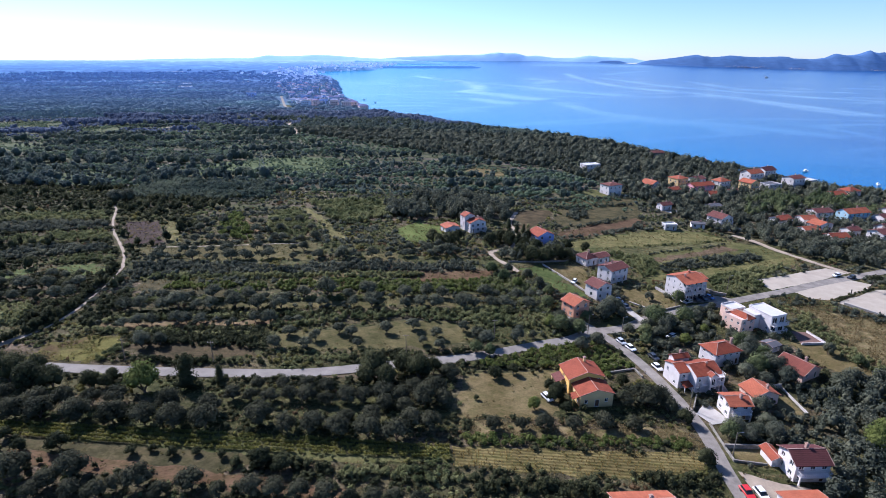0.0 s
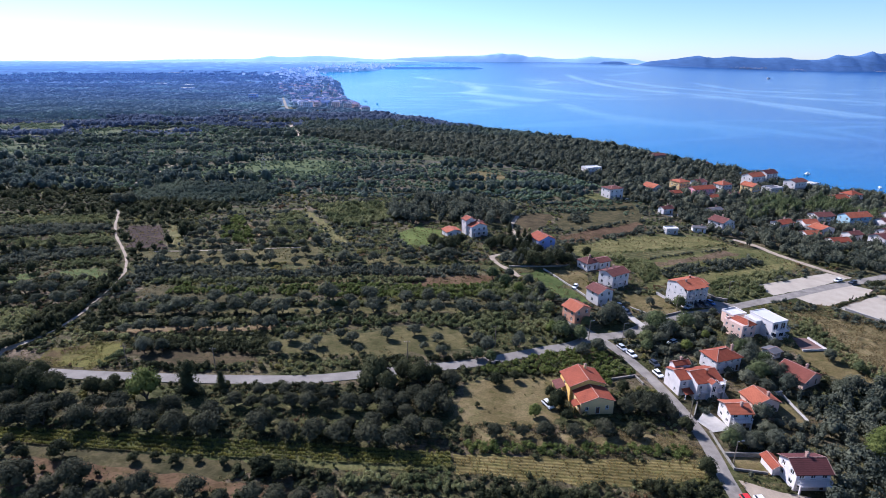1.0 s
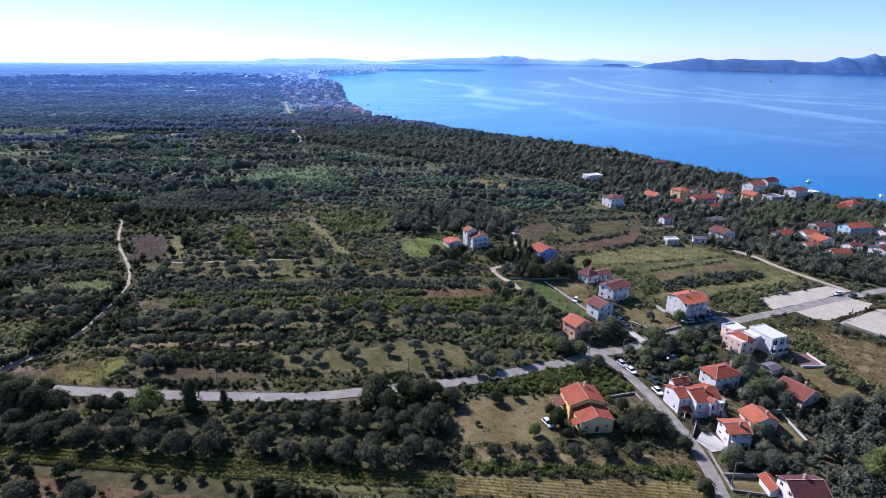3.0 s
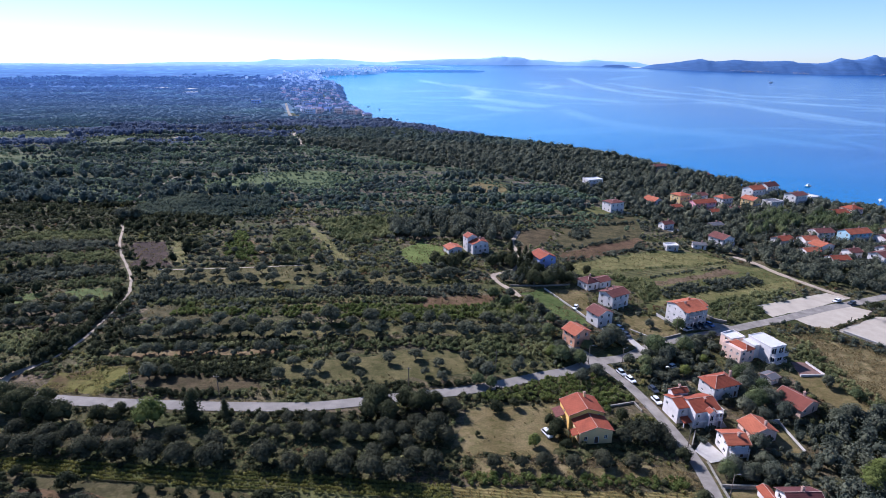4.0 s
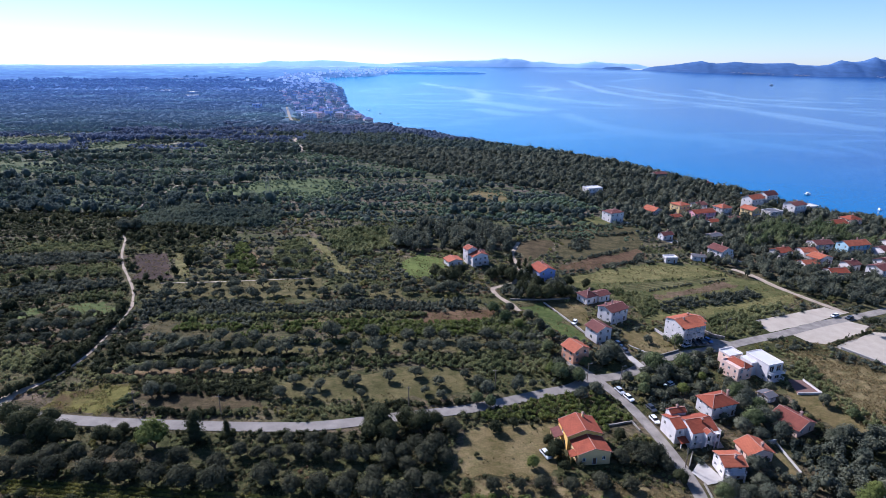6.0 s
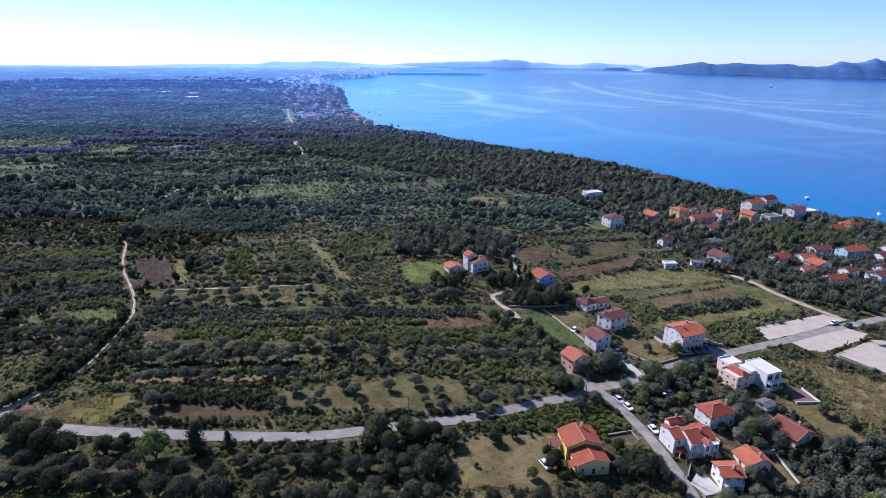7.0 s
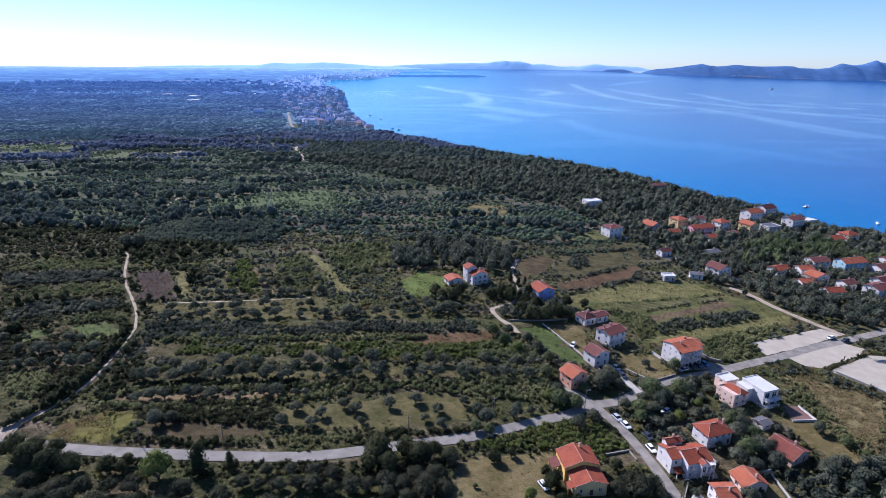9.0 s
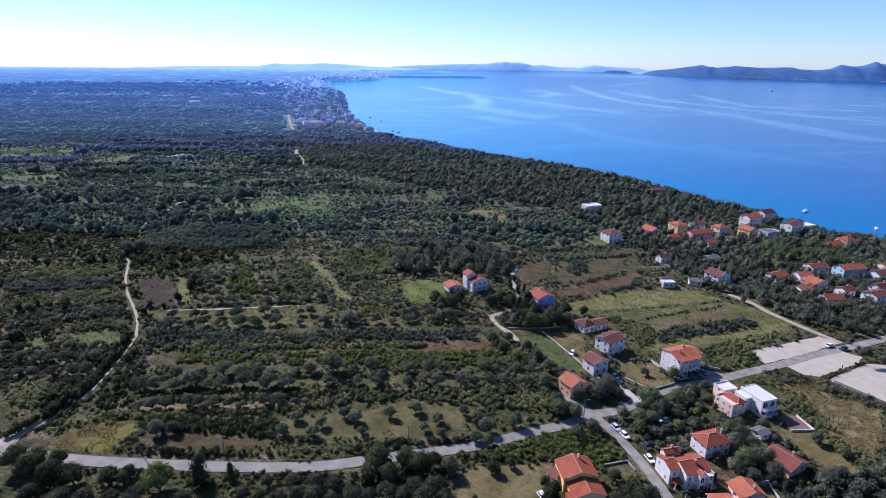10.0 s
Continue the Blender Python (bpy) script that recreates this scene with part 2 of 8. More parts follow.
CONCRETE = surface("pale_concrete", (0.42, 0.395, 0.36), 0.15, 0.4, 4.0, 0.85, 0.2)
STONE = surface("grey_stone", (0.27, 0.25, 0.215), 0.3, 0.8, 5.0, 0.9, 0.5)

WHITE = surface("white_render", (0.65, 0.61, 0.59), 0.10, 0.5, 5.0, 0.85, 0.1)
CREAM = surface("cream_render", (0.70, 0.51, 0.24), 0.08, 0.5, 5.0, 0.85, 0.1)
YELLOW = surface("yellow_render", (0.72, 0.46, 0.13), 0.08, 0.5, 5.0, 0.85, 0.1)
SALMON = surface("salmon_render", (0.80, 0.57, 0.45), 0.08, 0.5, 5.0, 0.85, 0.1)
ORANGE = surface("orange_render", (0.72, 0.38, 0.235), 0.08, 0.5, 5.0, 0.85, 0.1)
PINK = surface("pink_render", (0.70, 0.34, 0.39), 0.08, 0.5, 5.0, 0.85, 0.1)
# Skylit shade of the front walls is put into this blue.
SHADE_BLUE = surface("shade_blue_render", (0.33, 0.38, 0.66), 0.08, 0.5, 5.0, 0.85, 0.1)
PALEBLUE = surface("pale_blue_render", (0.36, 0.52, 0.60), 0.08, 0.5, 5.0, 0.85, 0.1)
GREYWALL = surface("grey_render", (0.42, 0.40, 0.38), 0.12, 0.5, 5.0, 0.9, 0.2)
RED_TILE = tile_material("red_roof_tile", (0.272, 0.072, 0.037))
ORANGE_TILE = tile_material("orange_roof_tile", (0.36, 0.112, 0.058))
DARK_TILE = tile_material("dark_red_roof_tile", (0.105, 0.038, 0.036))
RUST_TILE = tile_material("rust_red_roof_tile", (0.19, 0.062, 0.044), 0.2)
BROWN_TILE = tile_material("brown_roof_tile", (0.145, 0.056, 0.048))
FLAT_ROOF = surface("white_flat_roof", (0.52, 0.515, 0.51), 0.07, 0.3, 3.0, 0.85, 0.1)
GREY_ROOF = surface("grey_sheet_roof", (0.11, 0.11, 0.12), 0.15, 0.4, 3.0, 0.7, 0.2)
MORTAR = surface("pale_mortar", (0.40, 0.27, 0.22), 0.15, 0.8, 5.0, 0.9, 0.2)
FRAME_WHITE = surface("white_window_frame", (0.74, 0.73, 0.70), 0.05, 1.0, 6.0, 0.6, 0.05)
SHUTTER = surface("brown_shutter", (0.12, 0.07, 0.045), 0.15, 1.0, 6.0, 0.7, 0.1)
GLASS = glass_material()
PINK_PAVING = surface("pale_pink_paving", (0.58, 0.44, 0.38), 0.1, 0.5, 4.0)
BARK = surface("grey_bark", (0.13, 0.105, 0.080), 0.3, 1.0, 8.0, 0.95, 0.6)
POLE_WOOD = surface("weathered_pole", (0.20, 0.165, 0.125), 0.25, 1.0, 8.0, 0.9, 0.3)
STEEL = surface("galvanised_steel", (0.25, 0.26, 0.27), 0.12, 1.0, 6.0, 0.5, 0.1, metal=0.8)
TYRE = surface("black_rubber", (0.025, 0.025, 0.025), 0.2, 2.0, 8.0, 0.9, 0.1)

# Near olives carry shade and lens falloff in their colour; LEAF_GREY is paler.
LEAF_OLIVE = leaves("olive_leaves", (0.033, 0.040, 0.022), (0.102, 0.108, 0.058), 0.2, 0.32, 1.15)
LEAF_GREY = leaves("lighter_olive_leaves", (0.054, 0.066, 0.039), (0.160, 0.175, 0.100), 0.2, 0.35, 1.15)
LEAF_DARK = leaves("dark_leaves", (0.029, 0.038, 0.017), (0.096, 0.106, 0.042), 0.12, 0.36, 1.2)
LEAF_SCRUB = leaves("scrub_leaves", (0.098, 0.124, 0.036), (0.300, 0.314, 0.098), 0.09, 0.42, 1.45)
LEAF_WOODS = leaves("holm_oak_leaves", (0.046, 0.062, 0.033), (0.176, 0.190, 0.086), 0.14, 0.36, 1.5)
LEAF_BRIGHT = leaves("bright_leaves", (0.095, 0.130, 0.022), (0.200, 0.235, 0.044), 0.15, 0.42)
LEAF_STRAW = leaves("straw_grass", (0.165, 0.135, 0.062), (0.270, 0.215, 0.110), 0.1, 0.4, 1.0)
LEAF_VINE = leaves("vine_leaves", (0.120, 0.140, 0.022), (0.300, 0.290, 0.050), 0.25, 0.45)
LEAF_DRY = leaves("dry_maize_leaves", (0.200, 0.150, 0.050), (0.350, 0.270, 0.100), 0.2, 0.45, 1.0)
LEAF_TUFT = leaves("grass_tufts", (0.100, 0.102, 0.028), (0.255, 0.205, 0.088), 0.06, 0.35, 1.2)
# Bluer leaf copies for the middle distance, with haze put into their colour.
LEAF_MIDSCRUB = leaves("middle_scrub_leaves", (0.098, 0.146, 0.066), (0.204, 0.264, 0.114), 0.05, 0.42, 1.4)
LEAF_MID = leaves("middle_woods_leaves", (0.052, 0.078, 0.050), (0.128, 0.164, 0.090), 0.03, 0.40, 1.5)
LEAF_MIDDARK = leaves("middle_dark_leaves", (0.064, 0.092, 0.046), (0.158, 0.190, 0.080), 0.03, 0.40, 1.6)
LEAF_MIDFAR = leaves("hazed_woods_leaves", (0.098, 0.134, 0.140), (0.180, 0.222, 0.205), 0.04, 0.45, 1.5)
LEAF_RUST = leaves("rusty_weeds", (0.120, 0.082, 0.036), (0.215, 0.155, 0.070), 0.15, 0.35, 1.2)
LEAF_YELLOW = leaves("yellow_green_leaves", (0.135, 0.140, 0.028), (0.260, 0.245, 0.054), 0.15, 0.4)
LEAF_PINE = leaves("pine_needles", (0.070, 0.100, 0.028), (0.170, 0.200, 0.058), 0.08, 0.4)
# Horizon land: the blue of haze is put into colour and glow.
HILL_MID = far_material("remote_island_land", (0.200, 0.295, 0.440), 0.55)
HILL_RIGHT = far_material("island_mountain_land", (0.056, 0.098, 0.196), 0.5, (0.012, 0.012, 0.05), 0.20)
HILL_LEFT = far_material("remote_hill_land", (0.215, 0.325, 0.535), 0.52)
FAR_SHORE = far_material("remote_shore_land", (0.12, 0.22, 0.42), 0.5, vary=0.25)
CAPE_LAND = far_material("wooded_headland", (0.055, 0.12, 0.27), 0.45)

# ---------------------------------------------------------------- lie of the land
SEA_Z = -9.0


def smooth(u):
    u = np.clip(u, 0.0, 1.0)
    return u * u * (3 - 2 * u)


def near_ground(x, y):
    return -6.5 * np.tanh(x / 190.0) - 2.0 * np.exp(-((x - 75.0) ** 2 + (y - 140.0) ** 2) / 4050.0)


COAST_Y = [-2000, 200, 300, 350, 381, 392, 406, 440, 467, 491, 557, 618, 661, 739, 843, 890, 937, 1413, 2362, 3300, 3500, 6000]
COAST_X = [2500, 640, 480, 385, 322, 303, 292, 288, 274, 252, 224, 182, 124, 50, -43, -98, -118, -258, -455, -600, -300, 100]


def coast_x(y):
    return np.interp(y, COAST_Y, COAST_X)


def land(x, y):
    x, y = np.asarray(x, float), np.asarray(y, float)
    inland = coast_x(y) - x
    base = near_ground(x, y) + 46.0 * smooth((y - 2200.0) / 2700.0) - 24.0 * smooth((y - 2350.0) / 250.0)
    slope = smooth((inland + 6.0) / 60.0)
    under = sea_level(x, y) - 6.0
    return under * (1 - slope) + base * slope


def sea_level(x, y):
    return SEA_Z + 67.0 * smooth((y - 2600.0) / 2400.0) * (1 - smooth((x - 600.0) / 2600.0))


def land1(x, y):
    return float(land(x, y))


# ---------------------------------------------------------------- mesh helpers
def part(name, bm, material, parent=None, label="", smooth_faces=False):
    """Links a bmesh as one mesh object, under a thing or a part."""
    me = bpy.data.meshes.new(name)
    bm.to_mesh(me)
    bm.free()
    me.materials.append(material)
    if smooth_faces:
        me.polygons.foreach_set("use_smooth", [True] * len(me.polygons))
    ob = new(name, me)
    if parent is not None:
        ob.parent = parent
    if label:
        ob["label"] = label
    return ob


def from_arrays(name, verts, faces, material):
    """One mesh object out of an (n, 3) array of places and an (m, k) array of corners."""
    me = bpy.data.meshes.new(name)
    n, k = faces.shape
    me.vertices.add(len(verts))
    me.vertices.foreach_set("co", verts.astype(np.float32).ravel())
    me.loops.add(n * k)
    me.loops.foreach_set("vertex_index", faces.astype(np.int32).ravel())
    me.polygons.add(n)
    me.polygons.foreach_set("loop_start", np.arange(0, n * k, k, dtype=np.int32))
    me.update(calc_edges=True)
    me.materials.append(material)
    return new(name, me)


def box(bm, x0, y0, z0, x1, y1, z1):
    v = [bm.verts.new(p) for p in ((x0, y0, z0), (x1, y0, z0), (x1, y1, z0), (x0, y1, z0), (x0, y0, z1), (x1, y0, z1), (x1, y1, z1), (x0, y1, z1))]
    for f in ((3, 2, 1, 0), (4, 5, 6, 7), (0, 1, 5, 4), (1, 2, 6, 5), (2, 3, 7, 6), (3, 0, 4, 7)):
        bm.faces.new([v[i] for i in f])


def slab(bm, pts, dz):
    """A plate under a flat polygon of places, dz thick."""
    top = [bm.verts.new(p) for p in pts]
    low = [bm.verts.new((p[0], p[1], p[2] - dz)) for p in pts]
    bm.faces.new(top)
    bm.faces.new(low[::-1])
    for i in range(len(pts)):
        j = (i + 1) % len(pts)
        bm.faces.new((top[j], top[i], low[i], low[j]))


def beam(bm, a, b, w, h):
    """A bar from a to b, w wide and h high, standing on the line."""
    a, b = Vector(a), Vector(b)
    side = (b - a).cross(Vector((0, 0, 1)))
    side = side.normalized() * w / 2 if side.length > 1e-6 else Vector((w / 2, 0, 0))
    up = Vector((0, 0, h))
    if abs((b - a).normalized().z) > 0.95:
        up = Vector((0, h, 0))
    r = [bm.verts.new(p) for p in (a - side, a + side, a + side + up, a - side + up, b - side, b + side, b + side + up, b - side + up)]
    for f in ((0, 1, 2, 3), (7, 6, 5, 4), (0, 4, 5, 1), (1, 5, 6, 2), (2, 6, 7, 3), (3, 7, 4, 0)):
        bm.faces.new([r[i] for i in f])


def tube(bm, a, b, r0, r1, n=7):
    """A tapered round bar from a to b."""
    a, b = Vector(a), Vector(b)
    q = (b - a).to_track_quat("Z", "Y")
    rings = []
    for p, r in ((a, r0), (b, r1)):
        rings.append([bm.verts.new(p + q @ Vector((r * math.cos(k * math.tau / n), r * math.sin(k * math.tau / n), 0))) for k in range(n)])
    for k in range(n):
        j = (k + 1) % n
        bm.faces.new((rings[0][k], rings[0][j], rings[1][j], rings[1][k]))
    bm.faces.new(rings[0][::-1])
    bm.faces.new(rings[1])


# ---------------------------------------------------------------- where nothing grows: one square metre a cell
BX0, BY0, BW, BH = -640, 60, 1040, 640
blocked = np.zeros((BH, BW), bool)
paved = np.zeros((BH, BW), bool)
cell_x, cell_y = np.meshgrid(BX0 + 0.5 + np.arange(BW), BY0 + 0.5 + np.arange(BH))


def inside(pts, x, y):
    hit = np.zeros(np.shape(x), bool)
    for (x0, y0), (x1, y1) in zip(pts, pts[1:] + pts[:1]):
        cond = ((y0 > y) != (y1 > y)) & (x < (x1 - x0) * (y - y0) / ((y1 - y0) or 1e-9) + x0)
        hit ^= cond
    return hit


def block_poly(pts, solid=True):
    global blocked, paved
    hit = inside(pts, cell_x, cell_y)
    blocked |= hit
    if solid:
        paved |= hit


def block_line(pts, half):
    global blocked, paved
    for (x0, y0), (x1, y1) in zip(pts, pts[1:]):
        dx, dy = x1 - x0, y1 - y0
        u = np.clip(((cell_x - x0) * dx + (cell_y - y0) * dy) / (dx * dx + dy * dy), 0, 1)
        hit = np.hypot(cell_x - x0 - u * dx, cell_y - y0 - u * dy) < half
        blocked |= hit
        paved |= hit


def is_blocked(x, y, mask):
    i, j = np.floor(y - BY0).astype(int), np.floor(x - BX0).astype(int)
    ok = (i >= 0) & (i < BH) & (j >= 0) & (j < BW)
    return ok & mask[np.clip(i, 0, BH - 1), np.clip(j, 0, BW - 1)]


# ---------------------------------------------------------------- ground and sea
def stretched(lo, hi, fine_lo, fine_hi, step, grow):
    """Grid lines that are close in the fine part and wider and wider outside it."""
    mid = list(np.arange(fine_lo, fine_hi + 0.1, step))
    s, v = step, fine_hi
    while v < hi:
        s *= grow
        v += s
        mid.append(min(v, hi))
    s, v = step, fine_lo
    while v > lo:
        s *= grow
        v -= s
        mid.insert(0, max(v, lo))
    return np.array(mid)


def sheet(name, xs, ys, height, material, label, category):
    gx, gy = np.meshgrid(xs, ys)
    v = np.stack([gx, gy, height(gx, gy)], -1).reshape(-1, 3)
    i = np.arange(len(ys) - 1)[:, None] * len(xs) + np.arange(len(xs) - 1)
    i = i.ravel()
    ob = from_arrays(name, v, np.stack([i, i + 1, i + 1 + len(xs), i + len(xs)], -1), material)
    ob.data.polygons.foreach_set("use_smooth", [True] * len(ob.data.polygons))
    return tagged(ob, label, category, kind="structure")


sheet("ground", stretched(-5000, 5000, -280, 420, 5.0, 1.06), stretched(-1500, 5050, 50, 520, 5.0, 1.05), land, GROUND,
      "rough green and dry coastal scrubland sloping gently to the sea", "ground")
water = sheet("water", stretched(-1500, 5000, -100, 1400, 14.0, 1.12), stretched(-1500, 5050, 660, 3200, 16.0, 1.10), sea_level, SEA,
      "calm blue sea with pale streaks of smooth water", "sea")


CALM = []


def slick(pts, strength=1.0):
    """A streak of smooth water along places (x, y, half breadth along y)."""
    p = np.array(pts, float)
    u = np.linspace(0, len(p) - 1, 16 * (len(p) - 1) + 1)
    line = np.stack([np.interp(u, np.arange(len(p)), p[:, k]) for k in range(3)], -1)
    for _ in range(10):
        line[1:-1] = 0.25 * line[:-2] + 0.5 * line[1:-1] + 0.25 * line[2:]
    CALM.append((line, strength))


slick([(-160, 2902, 51), (-22, 2487, 135), (66, 2271, 153), (98, 1945, 161), (80, 1712, 81), (37, 1642, 31)], 0.9)
slick([(32, 1642, 31), (94, 1538, 79), (148, 1433, 101), (194, 1337, 60), (229, 1350, 16)], 0.9)
slick([(63, 1326, 25), (98, 1242, 65), (133, 1201, 41), (161, 1195, 13)], 0.75)
slick([(110, 2191, 54), (206, 2025, 58), (280, 1822, 65), (341, 1656, 54), (396, 1531, 40), (430, 1458, 18)], 0.6)
slick([(320, 2627, 57), (421, 2585, 110), (431, 2412, 127), (336, 2191, 54)], 0.6)
slick([(892, 1791, 39), (948, 1724, 54), (1027, 1655, 42), (1112, 1601, 31)], 0.55)
slick([(628, 1447, 39), (672, 1402, 82), (684, 1303, 52), (681, 1194, 35), (676, 1076, 18), (689, 951, 9)], 0.6)
slick([(600, 4020, 120), (772, 4060, 190), (1150, 4100, 210), (1590, 4140, 120)], 0.45)
slick([(638, 3121, 53), (618, 2778, 116), (571, 2162, 129), (586, 1825, 73), (651, 1635, 73), (698, 1392, 64), (711, 1172, 46), (715, 948, 10)], 0.8)
slick([(735, 2688, 62), (736, 2302, 86), (737, 1986, 86), (791, 1764, 50), (833, 1509, 76), (902, 1378, 63), (965, 1259, 17)], 0.6)
slick([(237, 1213, 16), (248, 1045, 49), (277, 923, 59), (318, 874, 62), (362, 838, 40), (418, 778, 27), (469, 689, 5)], 0.5)
slick([(986, 2401, 30), (974, 2231, 80), (922, 1993, 109), (916, 1856, 18)], 0.6)
slick([(1246, 1815, 17), (1312, 1817, 53), (1335, 1704, 31)], 0.5)
slick([(248, 1744, 16), (331, 1624, 58), (398, 1558, 53), (467, 1473, 12)], 0.45)
slick([(-6, 992, 5), (37, 1064, 19), (110, 1133, 7)], 0.35)
slick([(1164, 3447, 31), (993, 3281, 56), (839, 3075, 27)], 0.5)
wv = np.empty(len(water.data.vertices) * 3, np.float32)
water.data.vertices.foreach_get("co", wv)
wv = wv.reshape(-1, 3)
calm = np.zeros(len(wv))
for line, strength in CALM:
    for x, y, h in line:
        d = ((wv[:, 0] - x) / max(22.0, 0.22 * h)) ** 2 + ((wv[:, 1] - y) / max(h, 16.0)) ** 2
        calm = np.maximum(calm, strength * np.exp(-d ** 1.4))
water.data.attributes.new("calm", "FLOAT", "POINT").data.foreach_set("value", calm.astype(np.float32))


def draped(name, pts, material, label, category="field", lift=0.10, ragged=2.0, cell=3.0, block=True):
    """A patch of ground cover laid on the land, with a slightly ragged edge."""
    if block:
        block_poly(pts, category != "field")
    bm = bmesh.new()
    ring = []
    for (x0, y0), (x1, y1) in zip(pts, pts[1:] + pts[:1]):
        n = max(1, round(math.hypot(x1 - x0, y1 - y0) / cell))
        for k in range(n):
            u = k / n
            x, y = x0 + (x1 - x0) * u, y0 + (y1 - y0) * u
            q = noise.noise_vector((x * 0.21, y * 0.21, 3.7))
            ring.append(bm.verts.new((x + q.x * ragged, y + q.y * ragged, 0)))
    bm.faces.new(ring)
    bmesh.ops.triangulate(bm, faces=bm.faces[:])
    for _ in range(3):
        long_edges = [e for e in bm.edges if e.calc_length() > cell * 2.2]
        if not long_edges:
            break
        bmesh.ops.subdivide_edges(bm, edges=long_edges, cuts=1)
        bmesh.ops.triangulate(bm, faces=bm.faces[:])
    for v in bm.verts:
        v.co.z = land1(v.co.x, v.co.y) + lift
    bmesh.ops.recalc_face_normals(bm, faces=bm.faces[:])
    ob = part(name, bm, material)
    up = sum(p.normal.z * p.area for p in ob.data.polygons)
    if up < 0:
        ob.data.flip_normals()
    return tagged(ob, label, category, kind="structure")


def curve_through(pts, step=2.5):
    """Even points on a smooth line through the given ones."""
    p = [Vector((*q, 0)) for q in pts]
    p = [p[0] * 2 - p[1]] + p + [p[-1] * 2 - p[-2]]
    out = []
    for a, b, c, d in zip(p, p[1:], p[2:], p[3:]):
        n = max(1, round((c - b).length / step))
        for k in range(n):
            u = k / n
            q = 0.5 * (2 * b + (c - a) * u + (2 * a - 5 * b + 4 * c - d) * u * u + (3 * b - a - 3 * c + d) * u ** 3)
            out.append((q.x, q.y))
    out.append((p[-2].x, p[-2].y))
    return out


def ribbon(name, pts, width, material, label, category="road", lift=0.16, ragged=0.0, offset=0.0, thick=0.12, parent=None, clear=0.6):
    """A road or path with low edges, following the land."""
    line = curve_through(pts)
    if parent is None:
        block_line(line, width / 2 + clear)
    bm = bmesh.new()
    rows = []
    for i, (x, y) in enumerate(line):
        a, b = line[max(i - 1, 0)], line[min(i + 1, len(line) - 1)]
        d = Vector((b[0] - a[0], b[1] - a[1])).normalized()
        wob = ragged * noise.noise((x * 0.3, y * 0.3, 1.1))
        row = []
        for s, low in ((-1, thick), (-1, 0), (1, 0), (1, thick)):
            o = s * (width / 2 + wob) + offset
            px, py = x + d.y * o, y - d.x * o
            row.append(bm.verts.new((px, py, land1(px, py) + lift - low)))
        rows.append(row)
    for r, q in zip(rows, rows[1:]):
        for k in range(3):
            bm.faces.new((r[k], r[k + 1], q[k + 1], q[k]))
    ob = part(name, bm, material, parent)
    if parent is None:
        tagged(ob, label, category, kind="structure")
    return ob


R_MAIN = [(-150, 129), (-122, 127.2), (-103.8, 125.3), (-74.7, 125.0), (-52.3, 125.7), (-36.0, 127.4), (-15.1, 133.2), (4.1, 138.5), (17.8, 144.3), (29.8, 149.9), (38.8, 153.8), (48.0, 161.0)]
R_STREET = [(41.0, 170.3), (46.5, 163.0), (50.9, 155.5), (54.8, 147.1), (58.0, 136.3), (60.2, 125.2), (61.4, 114.1), (61.2, 104.4), (60.2, 94.9), (59.6, 80.0), (59, 60), (58, 20)]
R_EAST = [(48, 160), (59.4, 163.9), (72.3, 173.3), (84.6, 178.7), (99.4, 183.9), (115.5, 190.5), (131, 196.5), (152, 206.0), (180, 217.0), (230, 238)]
ribbon("road", R_MAIN, 4.1, ASPHALT, "worn grey asphalt country road between hedges")
ribbon("road", R_STREET, 3.4, STREET, "dusty grey village street past the houses", lift=0.14)
ribbon("road", R_EAST, 4.1, STREET, "grey asphalt side road leading to gravel lots", lift=0.12)
ribbon("driveway", [(67.0, 168.0), (64.2, 176.1), (61.5, 186.0)], 2.6, CONCRETE, "pale concrete driveway between two lawns", "driveway")
ribbon("lane", [(38, 300), (32.1, 277.2), (34.0, 258.2), (30.5, 241.0), (24, 234.5), (18.6, 230.4), (20.5, 222.1), (26.0, 213.7), (28.0, 208.0)], 2.2, DIRT, "pale unpaved lane winding past a house", "lane", ragged=0.4)
ribbon("lane", [(145, 268), (151.0, 258.9), (155, 245.9), (162.6, 230), (170, 217.0)], 3.0, DIRT, "pale dirt track beside the woods", "track", ragged=0.6)
ribbon("path", [(-128.5, 127.0), (-127.8, 135.0), (-125.5, 140.5), (-122.8, 147.9), (-121.8, 159.2), (-123.4, 173.8), (-125.3, 186.1), (-128.0, 197.5)],
       0.8, DIRT, "shaded dirt path between tall hedges", "path", ragged=0.4, clear=0.3)
ribbon("path", [(-128.0, 197.5), (-135.9, 212.4), (-145.7, 226.3), (-157.1, 241.7), (-167.8, 259.4), (-177.8, 279.6), (-184.0, 288.0)],
       1.15, DIRT, "pale winding dirt path between hedges", "path", ragged=0.25, clear=0.5)
ribbon("path", [(-129.0, 221.6), (-102.6, 225.7), (-65.9, 233.5)], 0.9, DIRT, "narrow pale footpath across the olive groves", "path", ragged=0.6, clear=0.0)
ribbon("path", [(-200.2, 325.0), (-210.4, 362.4), (-212.0, 393.4), (-216.1, 429.4)], 1.6, DIRT, "faint pale dirt track among thickets", "path", ragged=0.7, clear=0.0)
ribbon("path", [(-165, 590), (-172, 620), (-196, 680), (-190, 730)], 3.0, DIRT, "pale dirt track through far woods", "path", ragged=0.6)
ribbon("path", [(-330, 545), (-352, 548), (-345, 590), (-318, 640)], 3.4, DIRT, "pale dirt track among far fields", "path", ragged=0.6)

